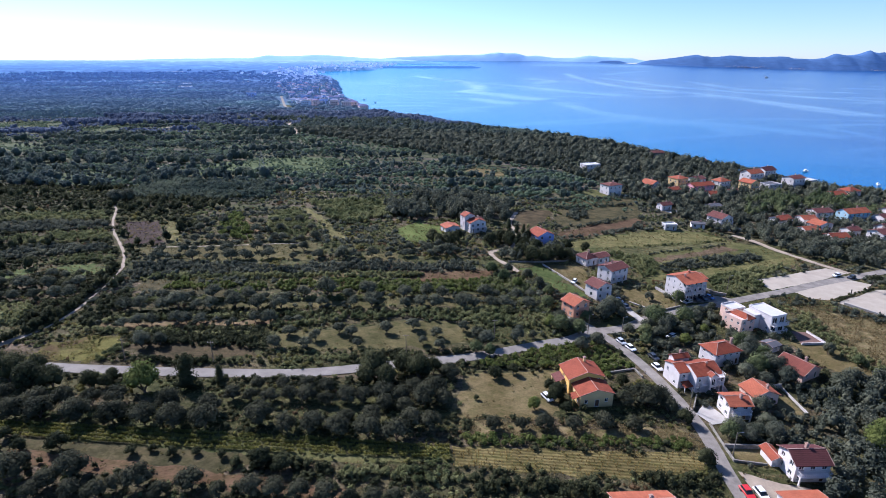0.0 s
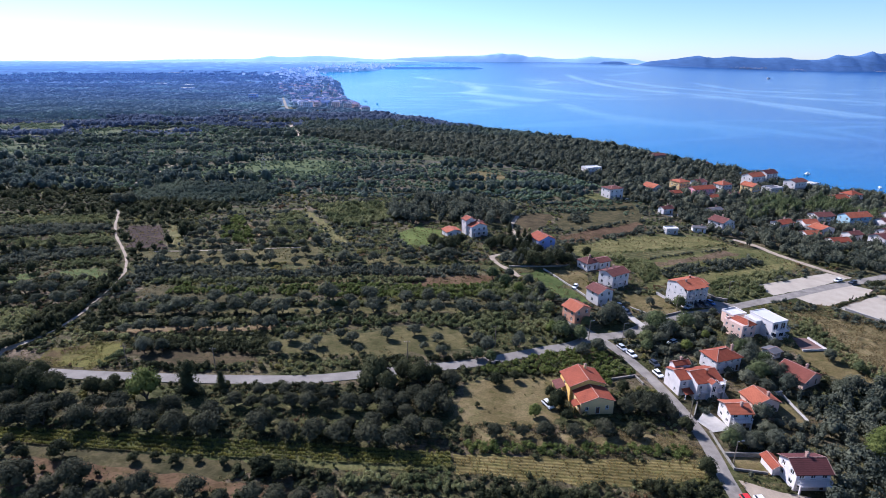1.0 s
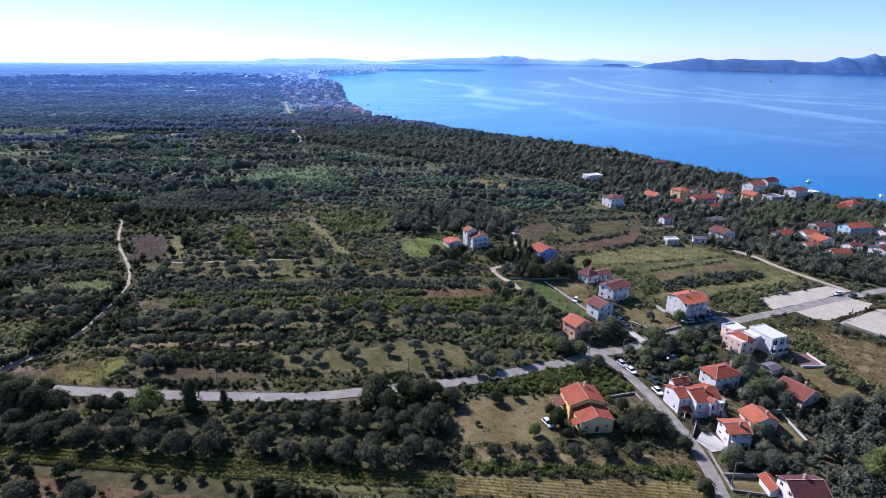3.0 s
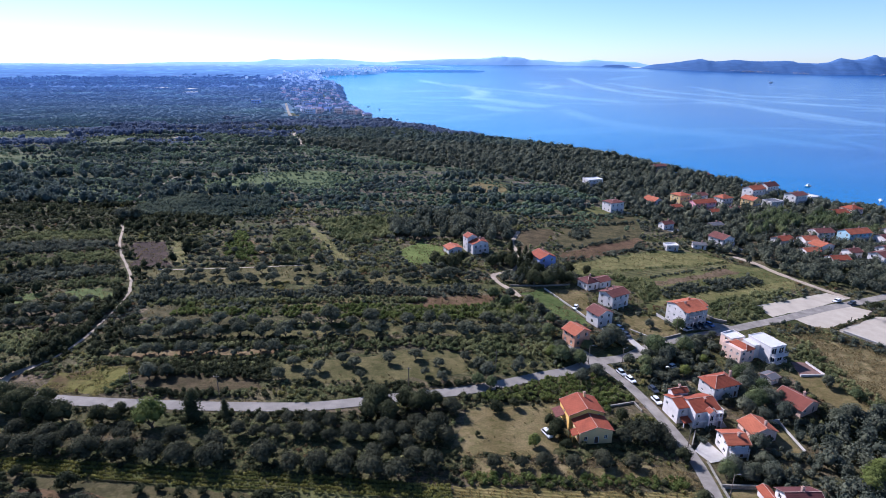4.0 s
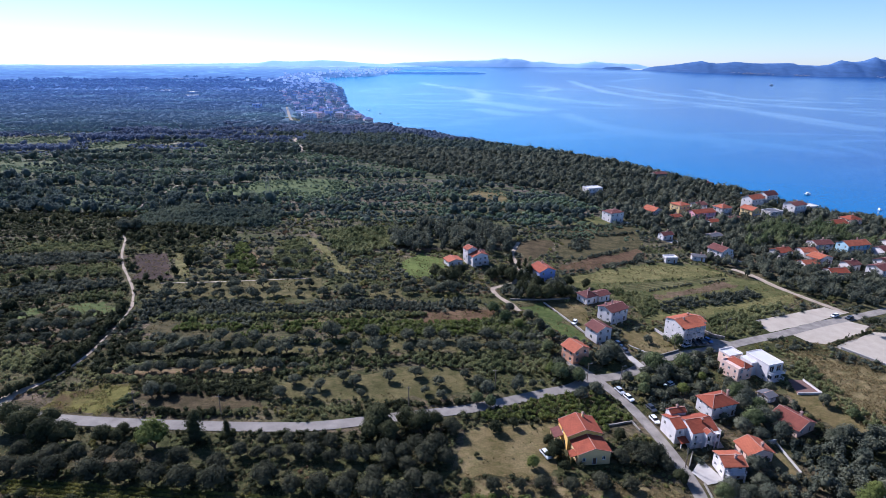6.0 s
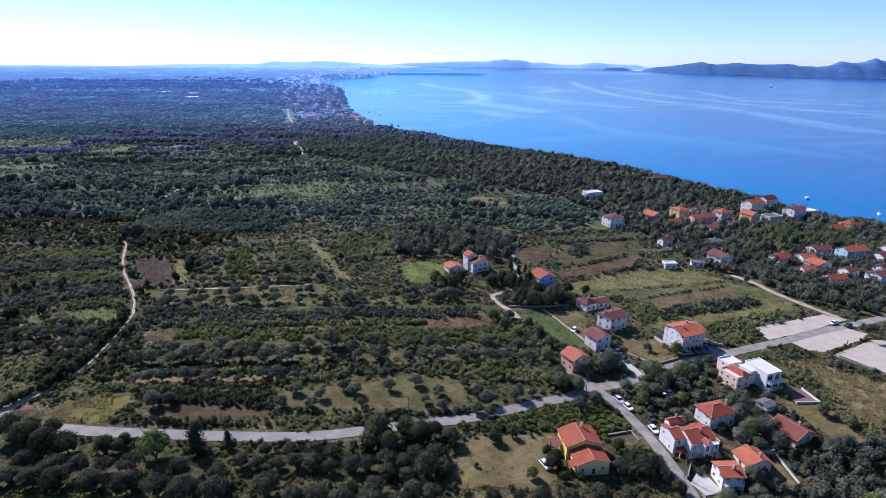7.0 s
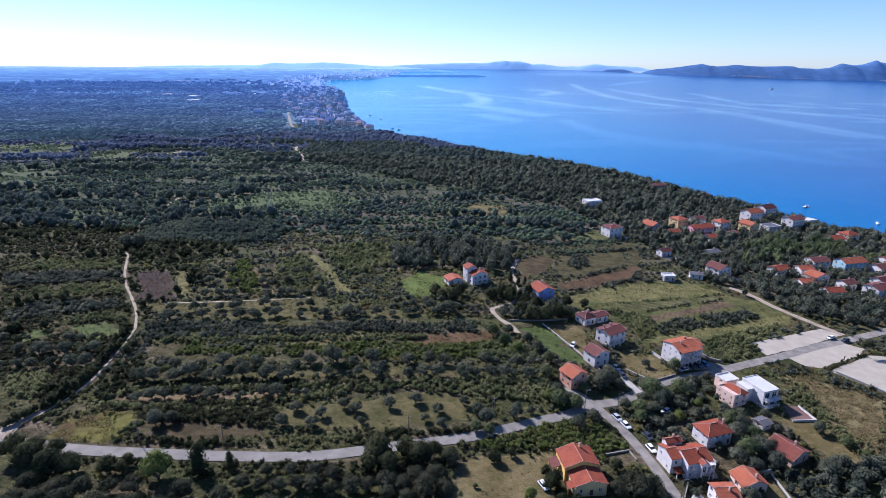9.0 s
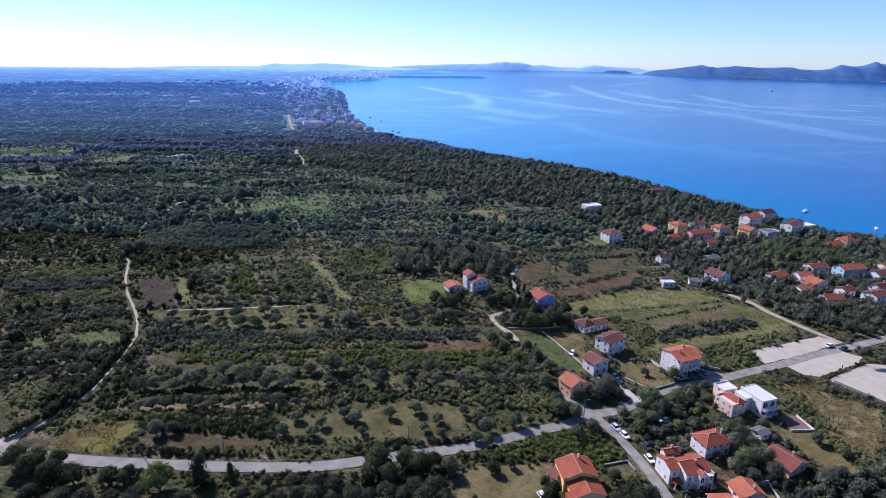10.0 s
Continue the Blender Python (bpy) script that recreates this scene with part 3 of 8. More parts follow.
GRASS_DRY = field_material("dry_meadow", (0.138, 0.108, 0.046), (0.210, 0.164, 0.080))
GRASS_OLIVE = field_material("olive_meadow", (0.082, 0.088, 0.030), (0.150, 0.140, 0.055))
GRASS_ROUGH = field_material("rough_meadow", (0.145, 0.114, 0.052), (0.240, 0.188, 0.096), patch=0.25)
GRASS_GREEN = field_material("green_meadow", (0.075, 0.098, 0.030), (0.115, 0.140, 0.045))
GRASS_LIME = field_material("bright_lawn", (0.105, 0.130, 0.034), (0.155, 0.185, 0.052))
GRASS_YELLOW = field_material("yellow_green_meadow", (0.100, 0.066, 0.030), (0.162, 0.146, 0.040), patch=0.10)
SOIL_BROWN = field_material("brown_tilled_soil", (0.125, 0.085, 0.055), (0.185, 0.130, 0.085), 1.2, 0.45)
SOIL_DARK = field_material("dark_brown_fallow", (0.064, 0.049, 0.026), (0.108, 0.080, 0.043))
GRASS_BANK = field_material("brown_grass_bank", (0.060, 0.055, 0.025), (0.110, 0.090, 0.044), patch=0.25)
SOIL_TAN = field_material("tan_bare_soil", (0.160, 0.108, 0.058), (0.230, 0.165, 0.092))
SOIL_TRACK = field_material("brown_track_soil", (0.112, 0.068, 0.037), (0.170, 0.108, 0.062))
SOIL_PURPLE = field_material("purple_brown_soil", (0.050, 0.033, 0.028), (0.085, 0.058, 0.048))
SOIL_RED = field_material("reddish_tilled_soil", (0.108, 0.066, 0.039), (0.155, 0.098, 0.059), 1.2, 0.45)
GRASS_LONG = field_material("long_striped_grass", (0.100, 0.096, 0.040), (0.175, 0.160, 0.076), 3.2, 0.40)
RED_PAVING = surface("reddish_paving", (0.16, 0.098, 0.080), 0.2, 0.5, 4.0)
SOIL_GREY = field_material("grey_brown_grove_soil", (0.090, 0.082, 0.032), (0.150, 0.126, 0.056), patch=0.16)
STUBBLE = field_material("yellow_stubble", (0.145, 0.116, 0.044), (0.225, 0.182, 0.072), 1.0, 0.05)

FAR_MEADOW = field_material("distant_meadow", (0.070, 0.088, 0.036), (0.115, 0.128, 0.058), patch=0.06)

GRASS_HAY = field_material("pale_hay_grass", (0.135, 0.124, 0.046), (0.205, 0.180, 0.075), patch=0.2)
MEADOW_UP = field_material("light_green_terraces", (0.078, 0.105, 0.044), (0.132, 0.156, 0.066), patch=0.10)
laid = []


def field(material, label, pts):
    """A plot of land; each later one lies a little higher, so that plots may overlap."""
    laid.append(label)
    far_off = min(q[1] for q in pts) > 300
    draped("field", pts, material, label, lift=(0.08 if far_off else 0.02) + 0.0012 * len(laid), ragged=9.0 if material is FAR_MEADOW else 3.2 if min(q[1] for q in pts) > 105 else 1.6)


field(GRASS_OLIVE, "rough green farmland grass between the houses and the track", [(52, 234), (57.9, 250.2), (77.4, 261.7), (107.4, 274), (133.3, 272), (140.4, 256.3), (148.8, 250.9), (157.4, 237.4), (149.8, 224.2), (126.1, 205), (116.3, 192.5), (106.2, 194.3), (106, 211.8), (88.8, 206.9), (77.9, 202.1), (79.5, 218.1), (68, 235.6)])
field(SOIL_DARK, "bare brown ground beside dark trees", [(37, 298), (50, 309), (60, 306), (57, 292), (48, 276), (37, 271)])
field(GRASS_BANK, "dull green fallow with weeds above a ploughed field", [(58.8, 294.2), (75, 318.1), (101.7, 328.5), (112.9, 308.9), (104.6, 293.4), (76, 279.7), (56.2, 271.2)])
field(SOIL_RED, "ploughed reddish-brown field", [(52.8, 260.6), (60.2, 269), (79.3, 281), (104.9, 294.4), (108.4, 286), (93.3, 271.7), (74.4, 261.4), (55.7, 253)])
field(GRASS_HAY, "pale yellow-green mown hay field", [(54.5, 242.5), (57.9, 250.2), (76.9, 260), (106.1, 270.4), (128.7, 268.2), (138.4, 260.8), (104.9, 251.1), (73.9, 243.1)])
field(GRASS_LONG, "long dry grass in mown stripes", [(71.9, 238.7), (103.8, 248), (136.4, 256.7), (136, 252.9), (106.9, 241.9), (91.8, 236.5), (74.9, 232.3)])
field(SOIL_BROWN, "narrow brown fallow strip", [(91.2, 228.7), (105, 236.9), (133.1, 249.7), (138.6, 245.7), (117.6, 235.9), (102.4, 230.2), (91.7, 225)])
field(GRASS_HAY, "pale green hay strip below shrubs", [(76.9, 206), (93.7, 213.6), (114, 221.9), (157.4, 237.4), (152, 228), (121.9, 217.7), (102.3, 211.5), (87.4, 206.3)])
field(SOIL_GREY, "pale soil beneath a row of olive trees", [(-80, 167.3), (-59.5, 171.1), (-36.3, 175.3), (-8, 178.1), (14.9, 182.5), (16.7, 177.5), (-7.7, 171.9), (-39.1, 168.8), (-61.9, 166), (-76.5, 163.6)])
field(GRASS_DRY, "dry yellow grass terrace between thickets", [(-65.5, 191.2), (-53.4, 195.9), (-36.3, 200.3), (-32.3, 196.4), (-43.6, 191.2), (-62.2, 187.5)])
field(GRASS_BANK, "brown grass slope with scattered bushes", [(-112.4, 176.4), (-100.6, 173.3), (-79.6, 171.5), (-72.3, 179.1), (-84.1, 182.7), (-100.5, 186.2), (-115, 185.1)])
field(GRASS_GREEN, "bright green patch of grass among olive trees", [(-152.7, 195.8), (-148.2, 200), (-139.7, 201.1), (-132.3, 194.5), (-137.5, 188.4), (-144.8, 187.9)])
field(GRASS_GREEN, "green patch of grass among olive trees", [(-168, 186.9), (-167.6, 192.1), (-161.2, 194.1), (-156.6, 189.2), (-160, 184.9)])
field(MEADOW_UP, "open light green terraces among scrub", [(-186.8, 371.8), (-178.3, 420.7), (-132.7, 449.2), (-95.1, 450.3), (-70.6, 414.9), (-97.9, 382.4), (-129.1, 378.2)])
field(GRASS_DRY, "brownish clearing at the edge of the woods", [(8.9, 409.5), (22.2, 436.2), (35.8, 434.5), (45.4, 416), (36.5, 389), (20.3, 393.2)])
field(GRASS_YELLOW, "yellow-green rough meadow beside the country road", [(-116, 130), (-115.3, 139.7), (-97.1, 144.6), (-94.7, 137.0), (-97.8, 128.4)])
field(SOIL_DARK, "brown weedy fallow plot beside the country road", [(-93.6, 136.5), (-86.0, 140.3), (-57.1, 142.3), (-52.9, 134.7), (-76.6, 130.3)])
field(SOIL_GREY, "dry grey-brown earth of an olive grove", [(-55.0, 146.7), (-33.0, 154.5), (-7.1, 161.1), (12.3, 162.1), (8.0, 150.9), (-6.3, 142.4), (-30.3, 139.5), (-47.6, 139.8)])
field(SOIL_TAN, "narrow strip of bare tan soil under olive trees", [(-111.2, 150.2), (-80, 154.8), (-49.1, 158.6), (-47.3, 155.5), (-80, 151), (-107.4, 146.8)])
field(GRASS_DRY, "mown dry grass yard beside the yellow house", [(3.9, 130.6), (30.6, 135.0), (29, 122), (26.4, 111.3), (0.7, 110.2)])
field(GRASS_ROUGH, "sunny rough grass slope above the crop field", [(6, 109.5), (24, 108.5), (40, 109.0), (57.0, 111.5), (58.0, 105.0), (40, 103.6), (6, 101.6)])
field(STUBBLE, "yellowed crop field with withered rows", [(0.6, 99.4), (57.0, 102.1), (56.0, 96.3), (40, 92.5), (30.4, 92.1), (0.6, 93.6)])
field(SOIL_TRACK, "bare brown farm track between olive rows", [(-93, 93.4), (-74.6, 92.3), (-54.7, 90.0), (-38.1, 88.2), (-19.6, 85.8), (-22, 82.6), (-38.9, 83.6), (-55.9, 86.2), (-80.1, 88.5), (-93, 89.5)])
field(GRASS_OLIVE, "weedy green earth between vine rows", [(-106, 103), (-43.7, 100.8), (0, 100.0), (0, 94.8), (-23.4, 93.4), (-60.2, 94.8), (-103, 98.0)])
field(GRASS_BANK, "dry brownish grass bank below the vines", [(-97, 98.4), (-67, 96.0), (-45, 94.8), (-40, 92.8), (-48, 89.2), (-62, 90.9), (-74, 92.0), (-89, 93.4), (-95, 94.6)])
field(GRASS_LIME, "bright yellow-green lawn by a white house", [(-26.6, 259.9), (-16.8, 275.2), (-4.4, 264.8), (-5.8, 242.0), (-21.5, 240.2)])
field(GRASS_GREEN, "green mown lawn along a garden wall", [(28.5, 214.0), (38.7, 217.1), (46, 200), (52.3, 184.2), (44.2, 187.3)])
field(GRASS_DRY, "dry grass yard of a white house", [(41.2, 217.4), (55.5, 220.4), (57.7, 208.2), (55.1, 196.8), (54.4, 186.4)])
field(GRASS_DRY, "dry brown grass plot between houses", [(65.3, 197.6), (80.1, 194.7), (84.8, 180.3), (72.5, 175.8), (66.5, 181)])
field(GRASS_BANK, "dull green fallow strips with weeds", [(60, 290), (66, 330), (94.6, 343.9), (117.2, 345.1), (110.4, 309.2), (83.4, 296.0)])
field(SOIL_PURPLE, "purple-brown bare plot beside the path", [(-160.5, 258.9), (-144.2, 260.5), (-126.0, 225.6), (-141.5, 224.5)])
field(GRASS_HAY, "yellow-green weedy strip beside olive trees", [(-143.0, 261.6), (-137.4, 263.1), (-119.4, 227.5), (-124.3, 226.0)])
field(SOIL_GREY, "pale bare soil of an olive grove along the footpath", [(-137.5, 222.0), (-100.9, 228.0), (-60.3, 235.9), (-54.9, 213.1), (-102.6, 208.8), (-130.3, 212.5)])
field(SOIL_TAN, "narrow tan strip between groves", [(-104.8, 266.2), (-101.1, 266.6), (-84.0, 236.2), (-86.6, 234.0)])
field(SOIL_TAN, "thin tan strip between groves", [(-77.1, 269.3), (-74.0, 269.6), (-64.1, 244.6), (-66.6, 243.0)])
field(GRASS_HAY, "long narrow strip of dry grass between groves", [(-82.6, 292.1), (-78.3, 294.4), (-62.0, 268.9), (-48.2, 243.1), (-54.3, 239.3), (-67.0, 268)])
field(SOIL_GREY, "bare soil below olive trees", [(-38.2, 224.4), (-22.3, 226.6), (-22.1, 214.4), (-34.8, 213.2)])
field(SOIL_TRACK, "dry brown terrace strip among shrubs", [(-15.9, 200.6), (3.3, 206.6), (19.2, 208.3), (17.7, 199.0), (4.9, 195.5), (-13.5, 191.6)])
field(GRASS_DRY, "dry grass yard of a low red-roofed house", [(109.5, 156.5), (118, 158.0), (126.5, 147.3), (121.0, 135.4), (112.7, 136.8), (109.7, 146)])
field(GRASS_ROUGH, "rough sloping brown-green meadow", [(126.9, 184.1), (152.4, 168.4), (126.9, 136.1), (125.8, 155.5)])
field(FAR_MEADOW, "far pale green clearing", [(-274.5, 372.3), (-247.9, 382.1), (-212.4, 348.3), (-246.0, 330.2)])
field(FAR_MEADOW, "far green meadow in the woods", [(-431.1, 506.8), (-373.8, 510.6), (-345.1, 461.7), (-384.0, 447.9)])
field(FAR_MEADOW, "far pale meadow among hedges", [(-420.2, 625.9), (-374.4, 650.7), (-347.3, 558.2), (-371.2, 550.2)])
field(FAR_MEADOW, "far grey fallow field", [(-564.4, 673.6), (-469.3, 680.3), (-445.4, 624.1), (-505.7, 600.1)])
field(GRASS_OLIVE, "pale grass patch by a white house", [(76, 340), (98, 368), (106, 350), (92, 336)])
draped("field", [(-1750, 1900), (-900, 1960), (-620, 1940), (-560, 1800), (-420, 1490), (-345, 1200), (-318, 1050), (-285, 950), (-260, 890), (-330, 800), (-470, 735), (-620, 740), (-760, 800), (-1100, 1200)], PLAIN_FAR, "distant scrubland beyond the terraces, tinted blue for haze", lift=0.5, ragged=14.0, cell=14.0, block=False)
for pts_ in ([(125.3, 207.4), (164.3, 222.7), (169.8, 216.6), (139.6, 202.9), (126.6, 197.2)], [(134.4, 196.4), (164.2, 209.3), (171.2, 204.9), (164.2, 198.9), (142.5, 188.6), (137.3, 190.6)]):
    draped("gravel_lot", pts_, GRAVEL, "bare pale gravel lot beside the road", "gravel lot", ragged=0.7)
draped("gravel_lot", [(144.6, 186.6), (169.1, 199.6), (180, 198.4), (176, 168), (157.9, 169.8)], GRAVEL, "wide pale gravel lot with a low edge wall", "gravel lot", ragged=0.6)
draped("junction_apron", [(-136, 126.4), (-133.1, 132.5), (-130.0, 137.8), (-126.0, 142.2), (-125.0, 142.0), (-127.6, 137.0), (-126.6, 131.0), (-121.5, 128.8), (-124, 126.6)], DIRT, "wide pale dirt mouth of the path", "junction", lift=0.13, ragged=0.4)
draped("forecourt", [(62.8, 117.0), (67.5, 122.5), (70.5, 114.2), (65.0, 112.6)], CONCRETE, "pale paved forecourt of a small white house", "forecourt", lift=0.18, ragged=0.05)
draped("forecourt", [(86.0, 184.0), (88.0, 186.0), (101.0, 191.5), (106.5, 189.0), (99, 186)], STREET, "shaded paved parking area of an apartment house", "forecourt", lift=0.15, ragged=0.1)
draped("yard", [(64.5, 98.0), (71.6, 98.0), (72.5, 103.8), (65.0, 103.8)], GRASS_DRY, "dry grass front yard behind a low wall", "yard", ragged=0.2)
draped("yard", [(63.0, 84.0), (76, 84.0), (76, 91.5), (70.4, 92.6), (63.0, 96.0)], DIRT, "pale dusty yard beside the street", "yard", ragged=0.3)
draped("yard", [(85.5, 117.5), (90.8, 117.0), (91.2, 128.0), (87.0, 126.0)], GRASS_DRY, "dry grass yard behind a garden wall", "yard", ragged=0.1)
draped("terrace", [(114.5, 164), (119, 163.5), (120.5, 155.5), (112.5, 155)], RED_PAVING, "reddish paved terrace beside a flat-roofed house", "terrace", ragged=0.05)

# ---------------------------------------------------------------- far land
def profile(controls, x):
    xs, zs = zip(*controls)
    return float(np.interp(x, xs, zs))


def ridge(name, controls, y, base, extent, material, label, step=30.0, rough=3.0, category="hill"):
    """A range of hills: the crest follows the controls, and the near foot stands at base(x)."""
    x0, x1 = controls[0][0], controls[-1][0]
    n = int((x1 - x0) / step)
    rows = []
    bm = bmesh.new()
    for i in range(n + 1):
        x = x0 + (x1 - x0) * i / n
        top = profile(controls, x) + rough * noise.noise((x * 0.011, 0.3, 7.0)) + 0.5 * rough * noise.noise((x * 0.037, 2.3, 7.0))
        low = base(x)
        row = []
        for u, hgt in ((0.0, 0.0), (0.25, 0.42), (0.45, 0.72), (0.62, 0.92), (0.75, 1.0), (1.0, 0.0)):
            wob = 0.14 * noise.noise((x * 0.006, u * 4.0, 1.7)) + 0.16 * noise.noise((x * 0.017, u * 5.0, 4.1)) if 0 < u < 0.7 else 0.0
            row.append(bm.verts.new((x, y + (u - 0.75) * extent, low + (top - low) * (hgt + wob))))
        rows.append(row)
    for r, q in zip(rows, rows[1:]):
        for k in range(5):
            bm.faces.new((r[k], q[k], q[k + 1], r[k + 1]))
    return tagged(part(name, bm, material, smooth_faces=True), label, category, kind="structure")


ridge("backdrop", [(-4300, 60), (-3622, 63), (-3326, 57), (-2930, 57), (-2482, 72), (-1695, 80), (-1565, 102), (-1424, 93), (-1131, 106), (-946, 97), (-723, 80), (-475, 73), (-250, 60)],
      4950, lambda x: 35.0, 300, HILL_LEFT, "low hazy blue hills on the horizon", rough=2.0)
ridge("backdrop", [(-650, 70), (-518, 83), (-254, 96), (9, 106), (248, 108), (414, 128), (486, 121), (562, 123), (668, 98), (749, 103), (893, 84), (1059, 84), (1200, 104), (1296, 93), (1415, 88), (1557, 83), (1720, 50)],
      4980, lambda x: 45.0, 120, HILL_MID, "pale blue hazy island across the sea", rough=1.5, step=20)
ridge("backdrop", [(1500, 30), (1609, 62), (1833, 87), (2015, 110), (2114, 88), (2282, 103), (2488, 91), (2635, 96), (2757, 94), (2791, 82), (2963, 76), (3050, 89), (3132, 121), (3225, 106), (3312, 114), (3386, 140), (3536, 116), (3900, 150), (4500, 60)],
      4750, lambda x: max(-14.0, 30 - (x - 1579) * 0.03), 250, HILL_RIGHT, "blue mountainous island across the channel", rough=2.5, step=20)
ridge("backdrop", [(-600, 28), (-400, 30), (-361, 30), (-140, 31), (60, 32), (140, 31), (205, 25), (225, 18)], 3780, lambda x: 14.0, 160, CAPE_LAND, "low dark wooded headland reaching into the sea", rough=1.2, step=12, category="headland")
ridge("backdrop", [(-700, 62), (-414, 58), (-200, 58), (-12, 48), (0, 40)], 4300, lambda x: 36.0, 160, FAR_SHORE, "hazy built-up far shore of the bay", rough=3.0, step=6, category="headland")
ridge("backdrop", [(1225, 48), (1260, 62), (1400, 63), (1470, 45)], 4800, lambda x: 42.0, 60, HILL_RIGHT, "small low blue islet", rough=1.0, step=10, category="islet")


def plain_height(x, y):
    n = np.sin(x * 0.031 + 2 * np.sin(y * 0.013)) * np.sin(y * 0.041 + 1.7 * np.sin(x * 0.017)) + 0.7 * np.sin(x * 0.083 + y * 0.05) * np.sin(y * 0.09 - x * 0.021)
    rise = smooth((y - 1480.0) / 500.0) * smooth((coast_x(y) - 15.0 - x) / 280.0) * (1 - smooth((x + 700.0 - 0.0 * y) / 90.0) * (y < 2500))
    return near_ground(x, y) + 46.0 * smooth((y - 2200.0) / 2700.0) - 40.0 + rise * (45.0 + 2.4 * n)


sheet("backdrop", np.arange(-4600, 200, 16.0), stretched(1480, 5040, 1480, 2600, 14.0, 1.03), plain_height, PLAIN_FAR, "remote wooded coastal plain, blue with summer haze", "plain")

# ---------------------------------------------------------------- houses
def pierced_wall(bm, a, u, width, height, holes, deep=0.16):
    """A wall from a along u, with openings (left, bottom, width, height) that have reveals."""
    a, u = Vector(a), Vector(u).normalized()
    inward = Vector((-u.y, u.x, 0)) * deep
    xs = sorted({0.0, width, *[h[0] for h in holes], *[h[0] + h[2] for h in holes]})
    zs = sorted({-1.5, 0.0, height, *[h[1] for h in holes], *[h[1] + h[3] for h in holes]})
    for x0, x1 in zip(xs, xs[1:]):
        for z0, z1 in zip(zs, zs[1:]):
            cx, cz = (x0 + x1) / 2, (z0 + z1) / 2
            if any(h[0] < cx < h[0] + h[2] and h[1] < cz < h[1] + h[3] for h in holes):
                continue
            bm.faces.new([bm.verts.new(a + u * x + Vector((0, 0, z))) for x, z in ((x0, z0), (x1, z0), (x1, z1), (x0, z1))])
    for hx, hz, hw, hh in holes:
        c = [a + u * x + Vector((0, 0, z)) for x, z in ((hx, hz), (hx + hw, hz), (hx + hw, hz + hh), (hx, hz + hh))]
        for p, q in zip(c, c[1:] + c[:1]):
            bm.faces.new([bm.verts.new(w) for w in (p, q, q + inward, p + inward)])


def window(parent, a, u, hole, kind="window", deep=0.12):
    """Frame, glazing bar and pane set in an opening; a door has a solid leaf."""
    a, u = Vector(a), Vector(u).normalized()
    inn = Vector((-u.y, u.x, 0))
    hx, hz, hw, hh = hole

    def bar(bm, x0, z0, x1, z1, d0, d1):
        p = [a + u * x + Vector((0, 0, z)) + inn * d for d in (d0, d1) for x, z in ((x0, z0), (x1, z0), (x1, z1), (x0, z1))]
        v = [bm.verts.new(q) for q in p]
        for f in ((0, 1, 2, 3), (7, 6, 5, 4), (0, 4, 5, 1), (1, 5, 6, 2), (2, 6, 7, 3), (3, 7, 4, 0)):
            bm.faces.new([v[i] for i in f])

    bm = bmesh.new()
    f = 0.09
    bar(bm, hx, hz, hx + f, hz + hh, deep - 0.05, deep + 0.03)
    bar(bm, hx + hw - f, hz, hx + hw, hz + hh, deep - 0.05, deep + 0.03)
    bar(bm, hx + f, hz, hx + hw - f, hz + f, deep - 0.05, deep + 0.03)
    bar(bm, hx + f, hz + hh - f, hx + hw - f, hz + hh, deep - 0.05, deep + 0.03)
    if kind == "window":
        bar(bm, hx + hw / 2 - 0.04, hz + f, hx + hw / 2 + 0.04, hz + hh - f, deep - 0.04, deep + 0.02)
    w = part(kind, bm, FRAME_WHITE, parent)
    bm = bmesh.new()
    bar(bm, hx + f, hz + f, hx + hw - f, hz + hh - f, deep, deep + 0.02)
    part("pane" if kind == "window" else "door_leaf", bm, GLASS if kind == "window" else SHUTTER, w)
    if kind == "window":
        bm = bmesh.new()
        bar(bm, hx - 0.08, hz - 0.07, hx + hw + 0.08, hz - 0.005, -0.09, 0.05)
        part("sill", bm, CONCRETE, w)


def openings(width, storeys, cols, h, low=0.9, size=(1.1, 1.3)):
    out = []
    for s in range(storeys):
        for c in range(cols):
            x = width * (c + 0.5) / cols - size[0] / 2
            out.append((x, s * h / storeys + low, size[0], min(size[1], h / storeys - low - 0.25)))
    return out


def shell(root, w, d, h, wall, front, left, doors=0, name="wall", z0=0.0):
    """Four walls with openings, and the windows and doors in them. Origin: the middle of the plan."""
    bm = bmesh.new()
    spec = [((-w / 2, -d / 2, z0), (1, 0, 0), w, front), ((-w / 2, d / 2, z0), (0, -1, 0), d, left),
            ((w / 2, -d / 2, z0), (0, 1, 0), d, left), ((w / 2, d / 2, z0), (-1, 0, 0), w, front)]
    for a, u, wd, holes in spec:
        pierced_wall(bm, a, u, wd, h, holes)
    part(name, bm, wall, root)
    for a, u, wd, holes in spec[:2]:
        for k, ho in enumerate(holes):
            window(root, a, u, ho, "door" if ho[1] < 0.2 else "window")
    for a, u, wd, holes in spec[2:]:
        for ho in holes:
            window(root, a, u, ho)


